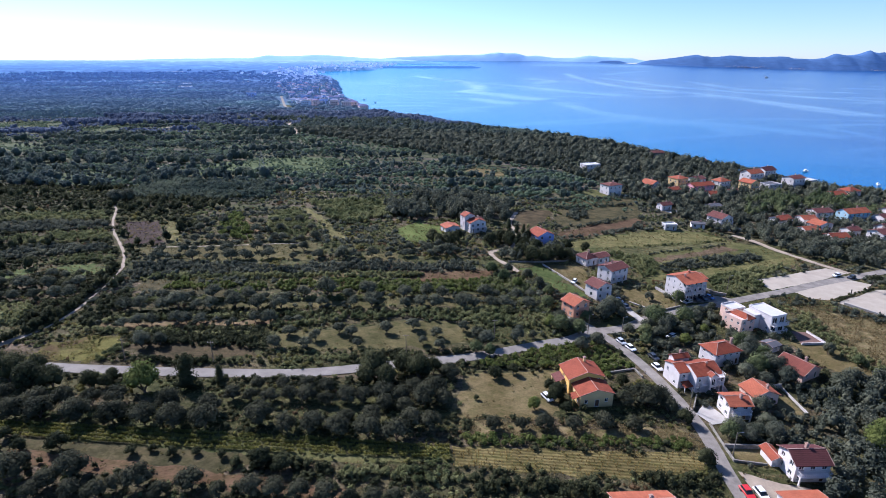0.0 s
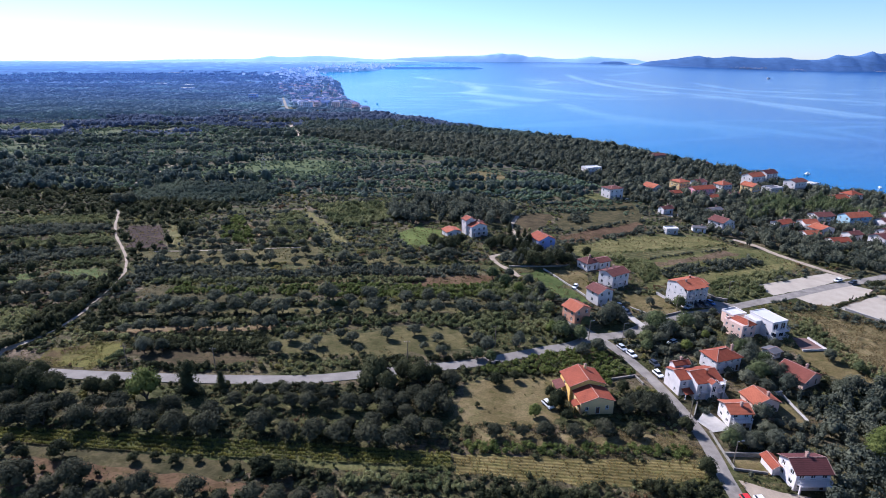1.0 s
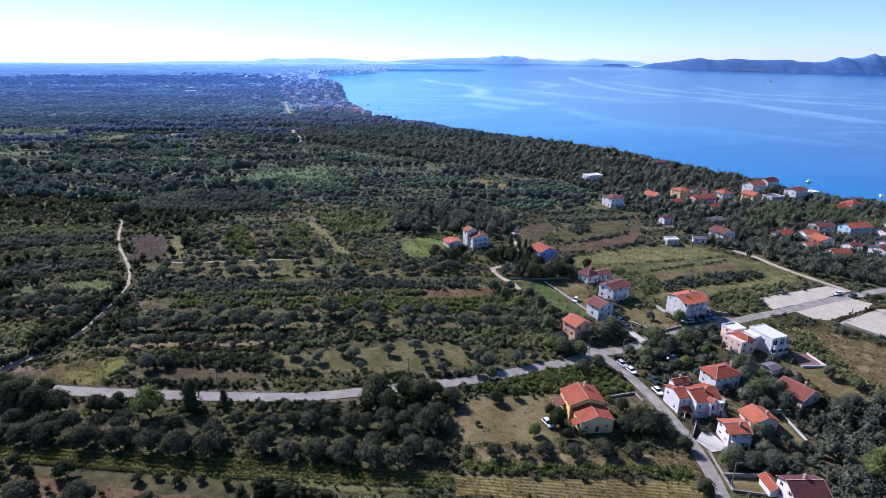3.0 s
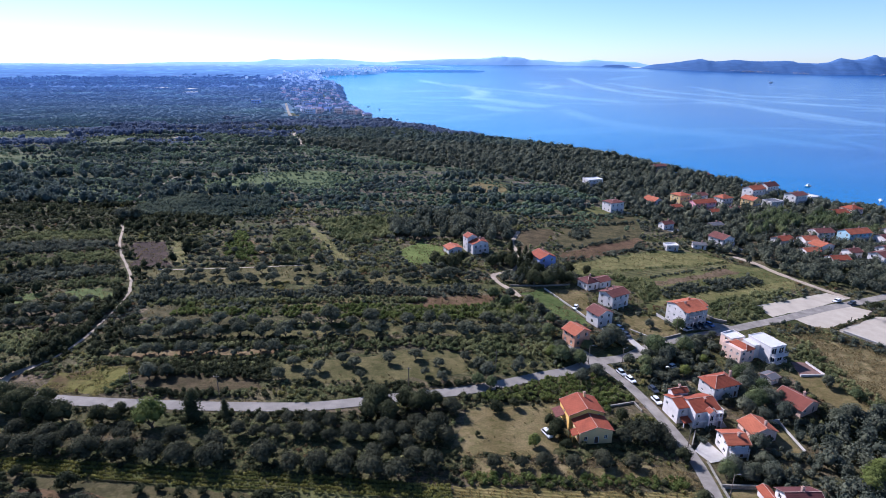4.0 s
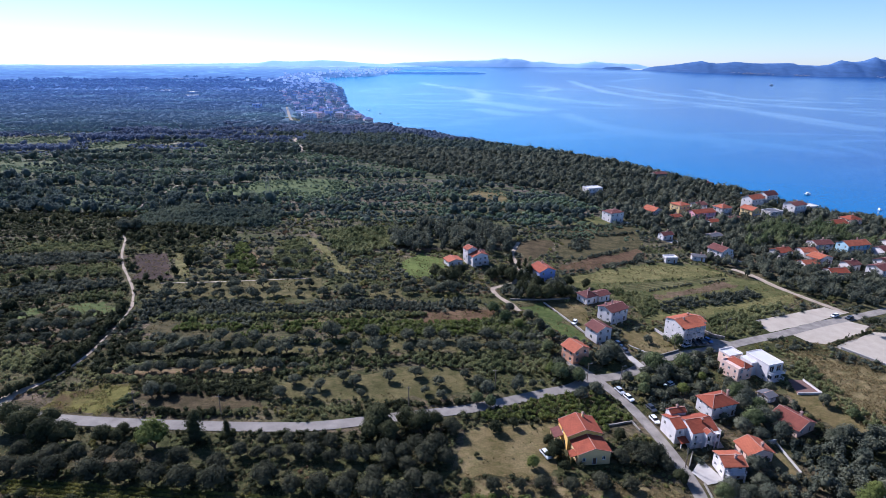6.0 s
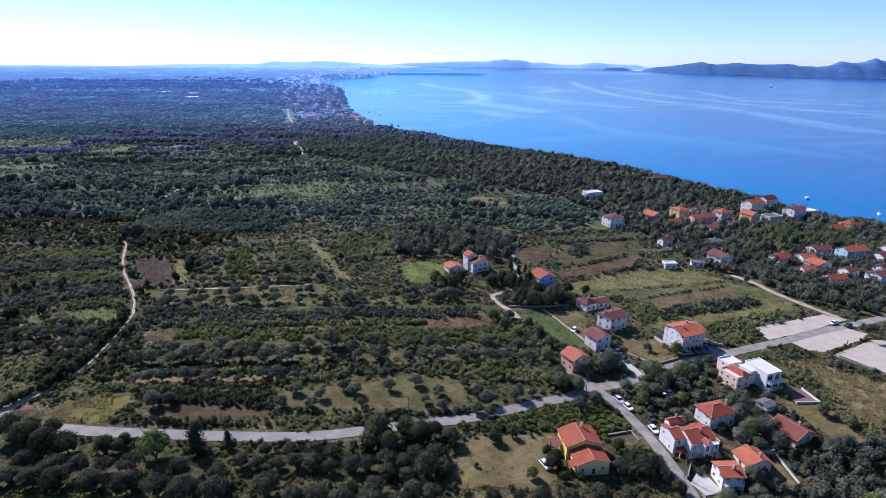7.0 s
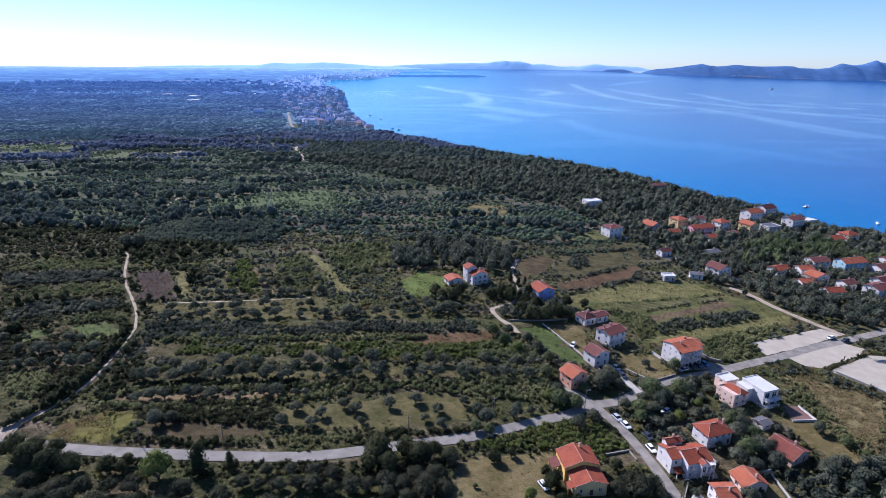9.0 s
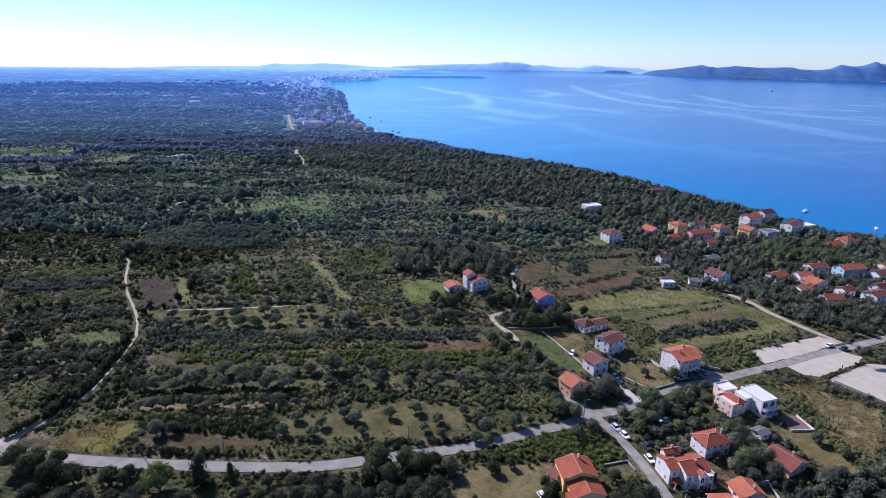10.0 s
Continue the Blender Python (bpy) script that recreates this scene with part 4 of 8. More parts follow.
def gable_fill(root, w, d, h, rise, along, wall):
    """The triangles of wall under a gable roof."""
    t = 0.2
    if along == "y":
        for y in (-d / 2, d / 2 - t):
            bm = bmesh.new()
            slab_pts = [(-w / 2, y, h), (w / 2, y, h), (0, y, h + rise)]
            f0 = [bm.verts.new(p) for p in slab_pts]
            f1 = [bm.verts.new((p[0], p[1] + t, p[2])) for p in slab_pts]
            bm.faces.new(f0), bm.faces.new(f1[::-1])
            part("gable", bm, wall, root)
    else:
        for x in (-w / 2, w / 2 - t):
            bm = bmesh.new()
            slab_pts = [(x, -d / 2, h), (x, 0, h + rise), (x, d / 2, h)]
            f0 = [bm.verts.new(p) for p in slab_pts]
            f1 = [bm.verts.new((p[0] + t, p[1], p[2])) for p in slab_pts]
            bm.faces.new(f0[::-1]), bm.faces.new(f1)
            part("gable", bm, wall, root)


def roof_gable(root, w, d, h, rise, along, material, over=0.45, cap=True):
    k = rise / ((w if along == "y" else d) / 2)
    drop, th = over * k, 0.16
    bm = bmesh.new()
    if along == "y":
        for s in (-1, 1):
            p = [(s * (w / 2 + over), -d / 2 - over, h - drop + th), (0, -d / 2 - over, h + rise + th), (0, d / 2 + over, h + rise + th), (s * (w / 2 + over), d / 2 + over, h - drop + th)]
            slab(bm, p if s < 0 else p[::-1], th)
        line = ((0, -d / 2 - over, h + rise + th), (0, d / 2 + over, h + rise + th))
        verges = [((s * (w / 2 + over), y, h - drop + th), (0, y, h + rise + th)) for s in (-1, 1) for y in (-d / 2 - over, d / 2 + over)]
    else:
        for s in (-1, 1):
            p = [(-w / 2 - over, s * (d / 2 + over), h - drop + th), (w / 2 + over, s * (d / 2 + over), h - drop + th), (w / 2 + over, 0, h + rise + th), (-w / 2 - over, 0, h + rise + th)]
            slab(bm, p if s < 0 else p[::-1], th)
        line = ((-w / 2 - over, 0, h + rise + th), (w / 2 + over, 0, h + rise + th))
        verges = [((x, s * (d / 2 + over), h - drop + th), (x, 0, h + rise + th)) for s in (-1, 1) for x in (-w / 2 - over, w / 2 + over)]
    bmesh.ops.recalc_face_normals(bm, faces=bm.faces[:])
    roof = part("roof", bm, material, root)
    if cap:
        bm = bmesh.new()
        beam(bm, *line, 0.15, 0.04)
        part("ridge_cap", bm, MORTAR, roof)
        for a, b in verges:
            bm = bmesh.new()
            beam(bm, a, b, 0.09, 0.025)
            part("verge", bm, MORTAR, roof)
    return roof


def roof_hip(root, w, d, h, rise, material, over=0.45):
    th = 0.16
    W, D = w / 2 + over, d / 2 + over
    r = abs(W - D)
    a, b = ((-r, 0), (r, 0)) if W >= D else ((0, -r), (0, r))
    z, e = h + rise + th, h + th - 0.1
    if W >= D:
        polys = [[(-W, -D, e), (W, -D, e), (b[0], b[1], z), (a[0], a[1], z)], [(W, D, e), (-W, D, e), (a[0], a[1], z), (b[0], b[1], z)],
                 [(-W, D, e), (-W, -D, e), (a[0], a[1], z)], [(W, -D, e), (W, D, e), (b[0], b[1], z)]]
    else:
        polys = [[(-W, D, e), (-W, -D, e), (a[0], a[1], z), (b[0], b[1], z)], [(W, -D, e), (W, D, e), (b[0], b[1], z), (a[0], a[1], z)],
                 [(-W, -D, e), (W, -D, e), (a[0], a[1], z)], [(W, D, e), (-W, D, e), (b[0], b[1], z)]]
    bm = bmesh.new()
    for p in polys:
        slab(bm, p, th)
    bmesh.ops.recalc_face_normals(bm, faces=bm.faces[:])
    roof = part("roof", bm, material, root)
    bm = bmesh.new()
    beam(bm, (*a, z), (*b, z), 0.25, 0.06)
    for sx in (-1, 1):
        for sy in (-1, 1):
            end = (b if sx > 0 else a) if W >= D else (b if sy > 0 else a)
            beam(bm, (sx * W, sy * D, e), (*end, z), 0.14, 0.04)
    part("hip_cap", bm, MORTAR, roof)
    return roof


def roof_flat(root, w, d, h, material, parapet=0.45, over=0.1):
    bm = bmesh.new()
    box(bm, -w / 2 - over, -d / 2 - over, h, w / 2 + over, d / 2 + over, h + 0.18)
    roof = part("roof", bm, material, root)
    bm = bmesh.new()
    W, D, t = w / 2 + over + 0.003, d / 2 + over + 0.003, 0.2
    for x0, y0, x1, y1 in ((-W, -D, W, -D + t), (-W, D - t, W, D), (-W, -D + t, -W + t, D - t), (W - t, -D + t, W, D - t)):
        box(bm, x0, y0, h + 0.184, x1, y1, h + 0.18 + parapet)
    part("parapet", bm, WHITE, roof)
    return roof


def chimney(roof, x, y, z0, z1, mat_=None):
    bm = bmesh.new()
    box(bm, x - 0.28, y - 0.28, z0, x + 0.28, y + 0.28, z1)
    ch = part("chimney", bm, mat_ or MORTAR, roof)
    bm = bmesh.new()
    box(bm, x - 0.4, y - 0.4, z1 + 0.003, x + 0.4, y + 0.4, z1 + 0.12)
    box(bm, x - 0.2, y - 0.2, z1 + 0.12, x + 0.2, y + 0.2, z1 + 0.34)
    ch2 = bm
    me = bpy.data.meshes.new("chimney_cap")
    ch2.to_mesh(me)
    ch2.free()
    me.materials.append(MORTAR)
    cap = new("chimney_cap", me)
    cap.parent = roof


bm = bmesh.new()
box(bm, -0.04, -0.04, 0.0, 0.04, 0.04, 0.922)
BALUSTER = bpy.data.meshes.new("baluster")
bm.to_mesh(BALUSTER)
bm.free()
BALUSTER.materials.append(WHITE)


def balcony(root, x0, x1, y, z, deep=1.3, rail=True, posts=False, wall=None):
    """A slab in front of the wall at y, with its railing, and posts to the ground if wanted."""
    bm = bmesh.new()
    box(bm, x0, y - deep, z - 0.16, x1, y - 0.003, z)
    b = part("balcony", bm, wall or WHITE, root)
    if rail:
        bm = bmesh.new()
        for xa, ya, xb, yb in ((x0, y - deep + 0.05, x1, y - deep + 0.05), (x0 + 0.05, y - deep + 0.1, x0 + 0.05, y), (x1 - 0.05, y - deep + 0.1, x1 - 0.05, y)):
            beam(bm, (xa, ya, z + 0.93), (xb, yb, z + 0.93), 0.08, 0.07)
            n = max(2, int(math.hypot(xb - xa, yb - ya) / 0.42))
            for i in range(n):
                u = (i + 0.5) / n
                bar = new("baluster", BALUSTER)
                bar.parent = b
                bar.location = (xa + (xb - xa) * u, ya + (yb - ya) * u, z + 0.004)
        part("railing", bm, WHITE, b)
    if posts:
        for x in np.linspace(x0 + 0.2, x1 - 0.2, max(2, round((x1 - x0) / 3.2))):
            bm = bmesh.new()
            box(bm, x - 0.15, y - deep + 0.05, -1.2, x + 0.15, y - deep + 0.35, z - 0.163)
            part("post", bm, wall or WHITE, root)


def plan_root(name, cx, cy, w, d, rot, label, category="house", group="", pad=0.8, ahead=0.0):
    """An Empty at the middle of a plan whose near left corner is (cx, cy)."""
    a = radians(rot)
    mx, my = cx + (w / 2) * math.cos(a) - (d / 2) * math.sin(a), cy + (w / 2) * math.sin(a) + (d / 2) * math.cos(a)
    root = new(name)
    root.matrix_world = pose(mx, my, land1(mx, my), 0, 0, rot)
    W, D = w / 2 + pad, d / 2 + pad
    block_poly([(mx + x * math.cos(a) - y * math.sin(a), my + x * math.sin(a) + y * math.cos(a)) for x, y in ((-W, -D - ahead), (W, -D - ahead), (W, D), (-W, D))])
    return tagged(root, label, category, group)


def house(label, cx, cy, w, d, h, rot, wall, roof_m, kind="y", rise=1.7, storeys=2, cols=3, left=2, chim=((0.5, 0.3),), balc=None, group="village houses", size=(1.1, 1.3), name="house", door=True, pad=0.8, ahead=0.0):
    """A plain rendered house. kind: y or x (the ridge's run), hip or flat."""
    root = plan_root(name, cx, cy, w, d, rot, label, group=group, pad=pad, ahead=ahead)
    front = openings(w, storeys, cols, h, size=size) if cols else []
    if door and front:
        x = front[-1][0]
        front[cols - 1] = (x, 0.02, 1.0, 2.05)
    shell(root, w, d, h, wall, front, openings(d, storeys, left, h, size=size) if left else [])
    if kind in "xy":
        gable_fill(root, w, d, h, rise, kind, wall)
        roof = roof_gable(root, w, d, h, rise, kind, roof_m)
    elif kind == "hip":
        roof = roof_hip(root, w, d, h, rise, roof_m)
    else:
        roof = roof_flat(root, w, d, h, roof_m)
    for fx, fy in chim:
        chimney(roof, fx * w / 2, fy * d / 2, h - 0.2, h + (rise if kind != "flat" else 0.6) + 0.75)
    if balc:
        for z in balc[2]:
            balcony(root, balc[0] * w, balc[1] * w, -d / 2, z, posts=balc[3])
    return root


def wing(root, x0, y0, w, d, h, rise, along, wall, roof_m, front=(), left=(), over=0.3):
    """One gabled volume of a larger house: its wall with openings and its roof."""
    bm = bmesh.new()
    for a, u, wd, ho in (((-w / 2, -d / 2, 0), (1, 0, 0), w, front), ((-w / 2, d / 2, 0), (0, -1, 0), d, left), ((w / 2, -d / 2, 0), (0, 1, 0), d, ()), ((w / 2, d / 2, 0), (-1, 0, 0), w, ())):
        pierced_wall(bm, a, u, wd, h, ho)
    for s in (-1, 1):
        tri = ((-w / 2, s * d / 2, h), (w / 2, s * d / 2, h), (0, s * d / 2, h + rise)) if along == "y" else ((s * w / 2, -d / 2, h), (s * w / 2, d / 2, h), (s * w / 2, 0, h + rise))
        bm.faces.new([bm.verts.new(p) for p in tri])
    wall_ob = part("wall", bm, wall, root)
    wall_ob.location = (x0, y0, 0)
    for ho in front:
        window(wall_ob, (-w / 2, -d / 2, 0), (1, 0, 0), ho, "door" if ho[1] < 0.2 else "window")
    for ho in left:
        window(wall_ob, (-w / 2, d / 2, 0), (0, -1, 0), ho)
    rf = roof_gable(root, w, d, h, rise, along, roof_m, over)
    rf.location = (x0, y0, 0)
    return rf


# the yellow house: two gabled volumes and a lean-to
yh = plan_root("house", 32.5, 117.2, 9.6, 13.2, 9, "cream-yellow two-part house with red tiled gables", group="village houses")
wing(yh, 0.3, -3.8, 8.8, 5.6, 3.7, 1.4, "y", CREAM, RED_TILE, ((1.2, 1.3, 0.9, 1.1), (4.0, 0.02, 1.2, 2.1), (6.6, 1.3, 0.9, 1.1)), ((0.8, 0.9, 0.9, 1.2), (3.4, 0.9, 0.9, 1.2)), 0.3)
rf = wing(yh, -0.1, 2.9, 9.6, 7.2, 4.9, 1.7, "y", YELLOW, RED_TILE, ((7.6, 3.5, 1.0, 1.0),), ((0.8, 0.9, 0.9, 1.2), (4.8, 0.9, 0.9, 1.2), (2.8, 3.2, 0.9, 1.2)), 0.3)
chimney(rf, 1.5, 2.4, 5.0, 7.4, CREAM)
bm = bmesh.new()
slab(bm, [(-7.4, 2.2, 2.5), (-4.92, 2.2, 3.3), (-4.92, 6.2, 3.3), (-7.4, 6.2, 2.5)], 0.16)
part("lean_to_roof", bm, BROWN_TILE, yh)
for px in (2.5, 5.9):
    bm = bmesh.new()
    box(bm, -7.3, px - 0.12, -1.2, -7.06, px + 0.12, 2.38)
    part("post", bm, CREAM, yh)
# arched porch and entrance steps on the sunny side
for px in (-5.6, -3.9):
    bm = bmesh.new()
    box(bm, -5.8, px - 0.15, -1.0, -5.5, px + 0.15, 2.45)
    part("post", bm, YELLOW, yh)
bm = bmesh.new()
slab(bm, [(-5.9, -6.0, 2.55), (-4.12, -6.0, 3.0), (-4.12, -3.4, 3.0), (-5.9, -3.4, 2.55)], 0.14)
part("porch_roof", bm, RED_TILE, yh)

# the large white house on the street: stepped roofs
bw = plan_root("house", 63.6, 125.6, 10.8, 10.7, 14, "large white house with stepped red tiled roofs", group="village houses")
bw.scale = (0.86, 1.0, 1.0)
wing(bw, -4.7, 1.1, 3.8, 6.6, 5.2, 1.1, "x", WHITE, RED_TILE, ((1.3, 0.9, 0.9, 1.2), (1.3, 3.2, 0.9, 1.2)), ((1.2, 3.3, 0.8, 1.0), (4.4, 0.9, 0.8, 1.0)), 0.25)
rf = wing(bw, 1.7, -1.2, 8.9, 7.6, 5.3, 1.6, "x", WHITE, RED_TILE, ((0.9, 0.9, 0.9, 1.2), (0.9, 3.2, 0.9, 1.2), (3.9, 0.02, 1.0, 2.1), (3.9, 2.9, 1.0, 1.9), (6.8, 0.9, 1.0, 1.2), (6.8, 3.1, 1.0, 1.3)), (), 0.25)
chimney(rf, 0.6, -1.2, 5.8, 7.5, RED_TILE)
rf = wing(bw, -1.9, 4.0, 5.6, 2.4, 6.5, 0.7, "x", WHITE, RED_TILE, (), ((0.7, 4.4, 0.8, 1.0),), 0.25)
chimney(rf, 0.5, 0.3, 6.6, 7.9)
# narrow gabled bay with tall windows, and a pillared gallery beside it
wing(bw, 2.1, -5.7, 2.3, 1.5, 5.6, 0.7, "y", WHITE, RED_TILE, ((0.55, 0.4, 1.2, 1.9), (0.55, 2.9, 1.2, 1.9)), (), 0.2)
for z in (2.75, 5.1):
    balcony(bw, 3.3, 6.1, -5.0, z, 1.5)
for px in (4.6, 5.95):
    bm = bmesh.new()
    box(bm, px - 0.12, -6.45, -1.0, px + 0.12, -6.2, 2.58)
    box(bm, px - 0.12, -6.45, 2.754, px + 0.12, -6.2, 4.93)
    part("post", bm, WHITE, bw)
balcony(bw, -1.6, 0.9, -5.0, 2.75, 1.0)
bm = bmesh.new()
slab(bm, [(-5.9, -4.4, 1.9), (-2.9, -4.4, 1.9), (-2.9, -2.25, 2.5), (-5.9, -2.25, 2.5)], 0.14)
part("porch_roof", bm, RED_TILE, bw)
for px in (-5.7, -3.1):
    bm = bmesh.new()
    box(bm, px - 0.1, -4.3, -1.0, px + 0.1, -4.1, 1.78)
    part("post", bm, WHITE, bw)
# outside stair to the upper door
for k in range(7):
    bm = bmesh.new()
    box(bm, 6.25 + 0.32 * k, -6.2, -1.0, 6.565 + 0.32 * k, -5.1, 2.3 - 0.36 * k)
    part("step", bm, CONCRETE, bw)

house("white house with a red hipped tile roof", 78.0, 140.4, 9.0, 6.4, 4.5, 18, WHITE, RED_TILE, "hip", 1.7, 2, 4, 2, ((0.8, 0.0),), size=(0.8, 0.8))
house("small white house with an orange tiled roof and balcony", 70.0, 115.2, 5.4, 5.6, 4.2, 3, WHITE, ORANGE_TILE, "x", 1.0, 2, 2, 2, ((0.3, -0.3),), balc=(-0.45, 0.45, (2.3,), True))
house("terracotta-roofed low house behind a garden wall", 79.6, 121.6, 7.2, 5.6, 2.9, 10, SALMON, ORANGE_TILE, "y", 1.5, 1, 2, 1, ((0.25, -0.5),))
house("low brick-coloured house with a dark red roof", 99.4, 133.2, 8.2, 8.2, 2.6, 28, SALMON, RUST_TILE, "y", 1.9, 1, 2, 1, ((0.3, -0.3),))
house("white gabled house with a dark red tiled roof", 73.2, 93.4, 7.4, 6.0, 4.7, 2, WHITE, DARK_TILE, "x", 1.5, 2, 3, 2, ((0.1, 0.2),), balc=(-0.45, 0.48, (2.3,), True))
house("small red-roofed annex beside a white house", 71.2, 98.0, 2.3, 4.2, 2.2, 3, WHITE, RED_TILE, "y", 0.6, 1, 0, 0, (), door=False)
house("orange rendered house with a salmon tiled gable roof", 42.4, 168.2, 7.0, 6.2, 4.9, 30, ORANGE, ORANGE_TILE, "y", 1.6, 2, 2, 2, ())
house("white house with a brown tiled gable roof", 54.4, 184.0, 7.0, 6.4, 4.9, 28, WHITE, BROWN_TILE, "y", 1.5, 2, 2, 1, ())
house("white two-storey house with brown roof and parapet gable", 64.0, 199.8, 9.2, 7.4, 5.4, 32, WHITE, BROWN_TILE, "x", 1.2, 2, 3, 2, ((0.2, 0.4), (-0.6, 0.4)), balc=(-0.3, 0.1, (2.5,), True))
house("white house with a dark hipped roof", 58.2, 217.4, 6.0, 6.4, 3.4, 28, WHITE, DARK_TILE, "hip", 1.7, 1, 2, 2, ((0.3, 0.0),))
house("low white annex with a brown roof", 64.4, 220.6, 6.0, 5.4, 3.0, 28, WHITE, BROWN_TILE, "x", 0.9, 1, 2, 1, ())

# the apartment house with open galleries
ah = plan_root("apartment_house", 86.6, 186.2, 13.0, 8.8, 22, "white three-storey apartment house with orange roof and balconies", "apartment house")
rf = wing(ah, -1.4, 0.2, 10.2, 8.4, 7.2, 1.2, "x", WHITE, ORANGE_TILE, openings(10.2, 3, 4, 7.2, 0.3, (1.4, 1.8)), openings(8.4, 3, 3, 7.2, 0.8, (0.7, 0.9)), 0.3)
chimney(rf, -1.6, -1.2, 7.4, 8.9)
chimney(rf, 2.4, 1.0, 7.6, 9.1, ORANGE_TILE)
# the lower end block under a roof of its own
wing(ah, 5.13, 0.6, 2.84, 7.0, 6.5, 0.9, "x", WHITE, ORANGE_TILE, ((0.8, 0.9, 1.2, 1.3), (0.8, 3.0, 1.2, 1.3), (0.8, 5.0, 1.2, 1.2)), (), 0.25)
# open galleries along the whole front
for z in (2.4, 4.8):
    balcony(ah, -6.3, 3.6, -4.0, z, 1.7)
for x in np.linspace(-6.2, 3.5, 6):
    bm = bmesh.new()
    box(bm, x - 0.14, -5.6, -1.3, x + 0.14, -5.32, 2.23)
    box(bm, x - 0.14, -5.6, 2.404, x + 0.14, -5.32, 4.63)
    box(bm, x - 0.14, -5.6, 4.804, x + 0.14, -5.32, 6.9)
    part("column", bm, WHITE, ah)
bm = bmesh.new()
slab(bm, [(-6.6, -5.9, 6.98), (3.8, -5.9, 6.98), (3.8, -3.95, 7.35), (-6.6, -3.95, 7.35)], 0.1)
part("gallery_roof", bm, ORANGE_TILE, ah)
# sloping parapet wall on the sunny side
bm = bmesh.new()
v0 = [bm.verts.new(p) for p in ((-6.76, -5.7, -1.2), (-6.76, -3.95, -1.2), (-6.76, -3.95, 7.0), (-6.76, -5.7, 5.6))]
v1 = [bm.verts.new((p.co.x + 0.2, p.co.y, p.co.z)) for p in v0]
bm.faces.new(v0[::-1])
bm.faces.new(v1)
for k in range(4):
    q = (k + 1) % 4
    bm.faces.new((v0[k], v0[q], v1[q], v1[k]))
part("side_wall", bm, WHITE, ah)

# the modern flat-roofed house and its salmon neighbour
fh = plan_root("house", 106.2, 162.4, 6.2, 9.4, 19, "white modern flat-roofed house with stacked terraces", group="village houses")
shell(fh, 6.2, 9.4, 5.9, WHITE, openings(6.2, 2, 2, 5.9, 0.3, (2.0, 2.2)), [(2.0, 3.6, 0.8, 0.8), (6.0, 3.6, 0.8, 0.8), (7.5, 0.9, 0.8, 1.0)])
roof_flat(fh, 6.2, 9.4, 5.9, FLAT_ROOF, 0.2)
for z in (0.35, 3.05):
    balcony(fh, -3.1, 3.1, -4.7, z, 1.6)
bm = bmesh.new()
box(bm, -5.6, -0.4, -1.2, -3.11, 4.6, 4.9)
part("side_wing", bm, WHITE, fh)
bm = bmesh.new()
box(bm, -5.65, -0.45, 4.904, -3.25, 4.65, 5.06)
part("side_roof", bm, FLAT_ROOF, fh)
sh = plan_root("house", 96.0, 161.6, 6.6, 7.2, 25, "salmon house with a red hipped roof beside a flat terrace", group="village houses")
shell(sh, 6.6, 7.2, 4.5, SALMON, openings(6.6, 2, 2, 4.5), openings(7.2, 2, 3, 4.5, size=(0.8, 0.9)))
bm = bmesh.new()
for x0, y0, x1, y1 in ((-3.3, -3.6, -3.1, 3.6), (-3.1, -3.6, -0.6, -3.4), (-3.1, 3.4, -0.6, 3.6)):
    box(bm, x0, y0, 4.503, x1, y1, 5.1)
part("parapet", bm, SALMON, sh)
bm = bmesh.new()
box(bm, -3.098, -3.398, 4.44, -0.6, 3.398, 4.56)
part("terrace", bm, PINK_PAVING, sh)
rf = roof_hip(sh, 3.9, 7.2, 4.5, 1.1, RED_TILE, 0.2)
rf.location = (1.35, 0, 0)
house("low salmon house with a pale flat roof", 97.6, 171.0, 5.6, 5.0, 4.0, 20, SALMON, FLAT_ROOF, "flat", 0.5, 2, 1, 1, ())
house("small dark-roofed garden shed", 100.0, 149.8, 3.6, 3.8, 2.1, 24, WHITE, GREY_ROOF, "x", 0.5, 1, 1, 1, (), name="shed", group="", door=False)
house("orange-roofed house at the foot of the fields", 31.6, 77.4, 11.0, 6.6, 3.6, 3, SALMON, ORANGE_TILE, "x", 1.5, 1, 3, 1, ((0.2, 0.0),))
house("low outbuilding with an orange tiled roof", 66.4, 81.2, 8.0, 6.0, 2.6, 3, WHITE, ORANGE_TILE, "x", 0.8, 1, 2, 1, ())

# the white house by the lane and its neighbours
lh = plan_root("house", 9.8, 257.0, 9.4, 9.6, 26, "tall white house with stepped red roofs by the lane", group="village houses")
wing(lh, -2.0, 2.3, 5.4, 5.0, 7.6, 1.3, "y", WHITE, RED_TILE, ((2.2, 5.6, 1.0, 1.3),), ((1.0, 0.9, 0.9, 1.2), (3.2, 3.2, 0.9, 1.2), (2.0, 5.6, 0.9, 1.1)), 0.25)
rf = wing(lh, 0.3, -2.4, 8.6, 4.8, 5.3, 1.5, "y", WHITE, RED_TILE, ((0.9, 0.02, 1.0, 2.1), (3.6, 0.9, 1.2, 1.3), (6.4, 0.9, 1.2, 1.3), (1.0, 3.1, 1.2, 1.4), (3.7, 3.1, 1.2, 1.4), (6.4, 3.1, 1.2, 1.4)), ((1.8, 0.9, 1.0, 1.3), (1.8, 3.1, 1.0, 1.3)), 0.3)
chimney(rf, 1.2, 0.6, 6.0, 7.7)
balcony(lh, -3.6, 4.4, -4.8, 2.75, 1.4, posts=True)
wing(lh, 3.2, 2.2, 4.6, 4.0, 5.0, 0.8, "x", WHITE, BROWN_TILE, (), (), 0.25)
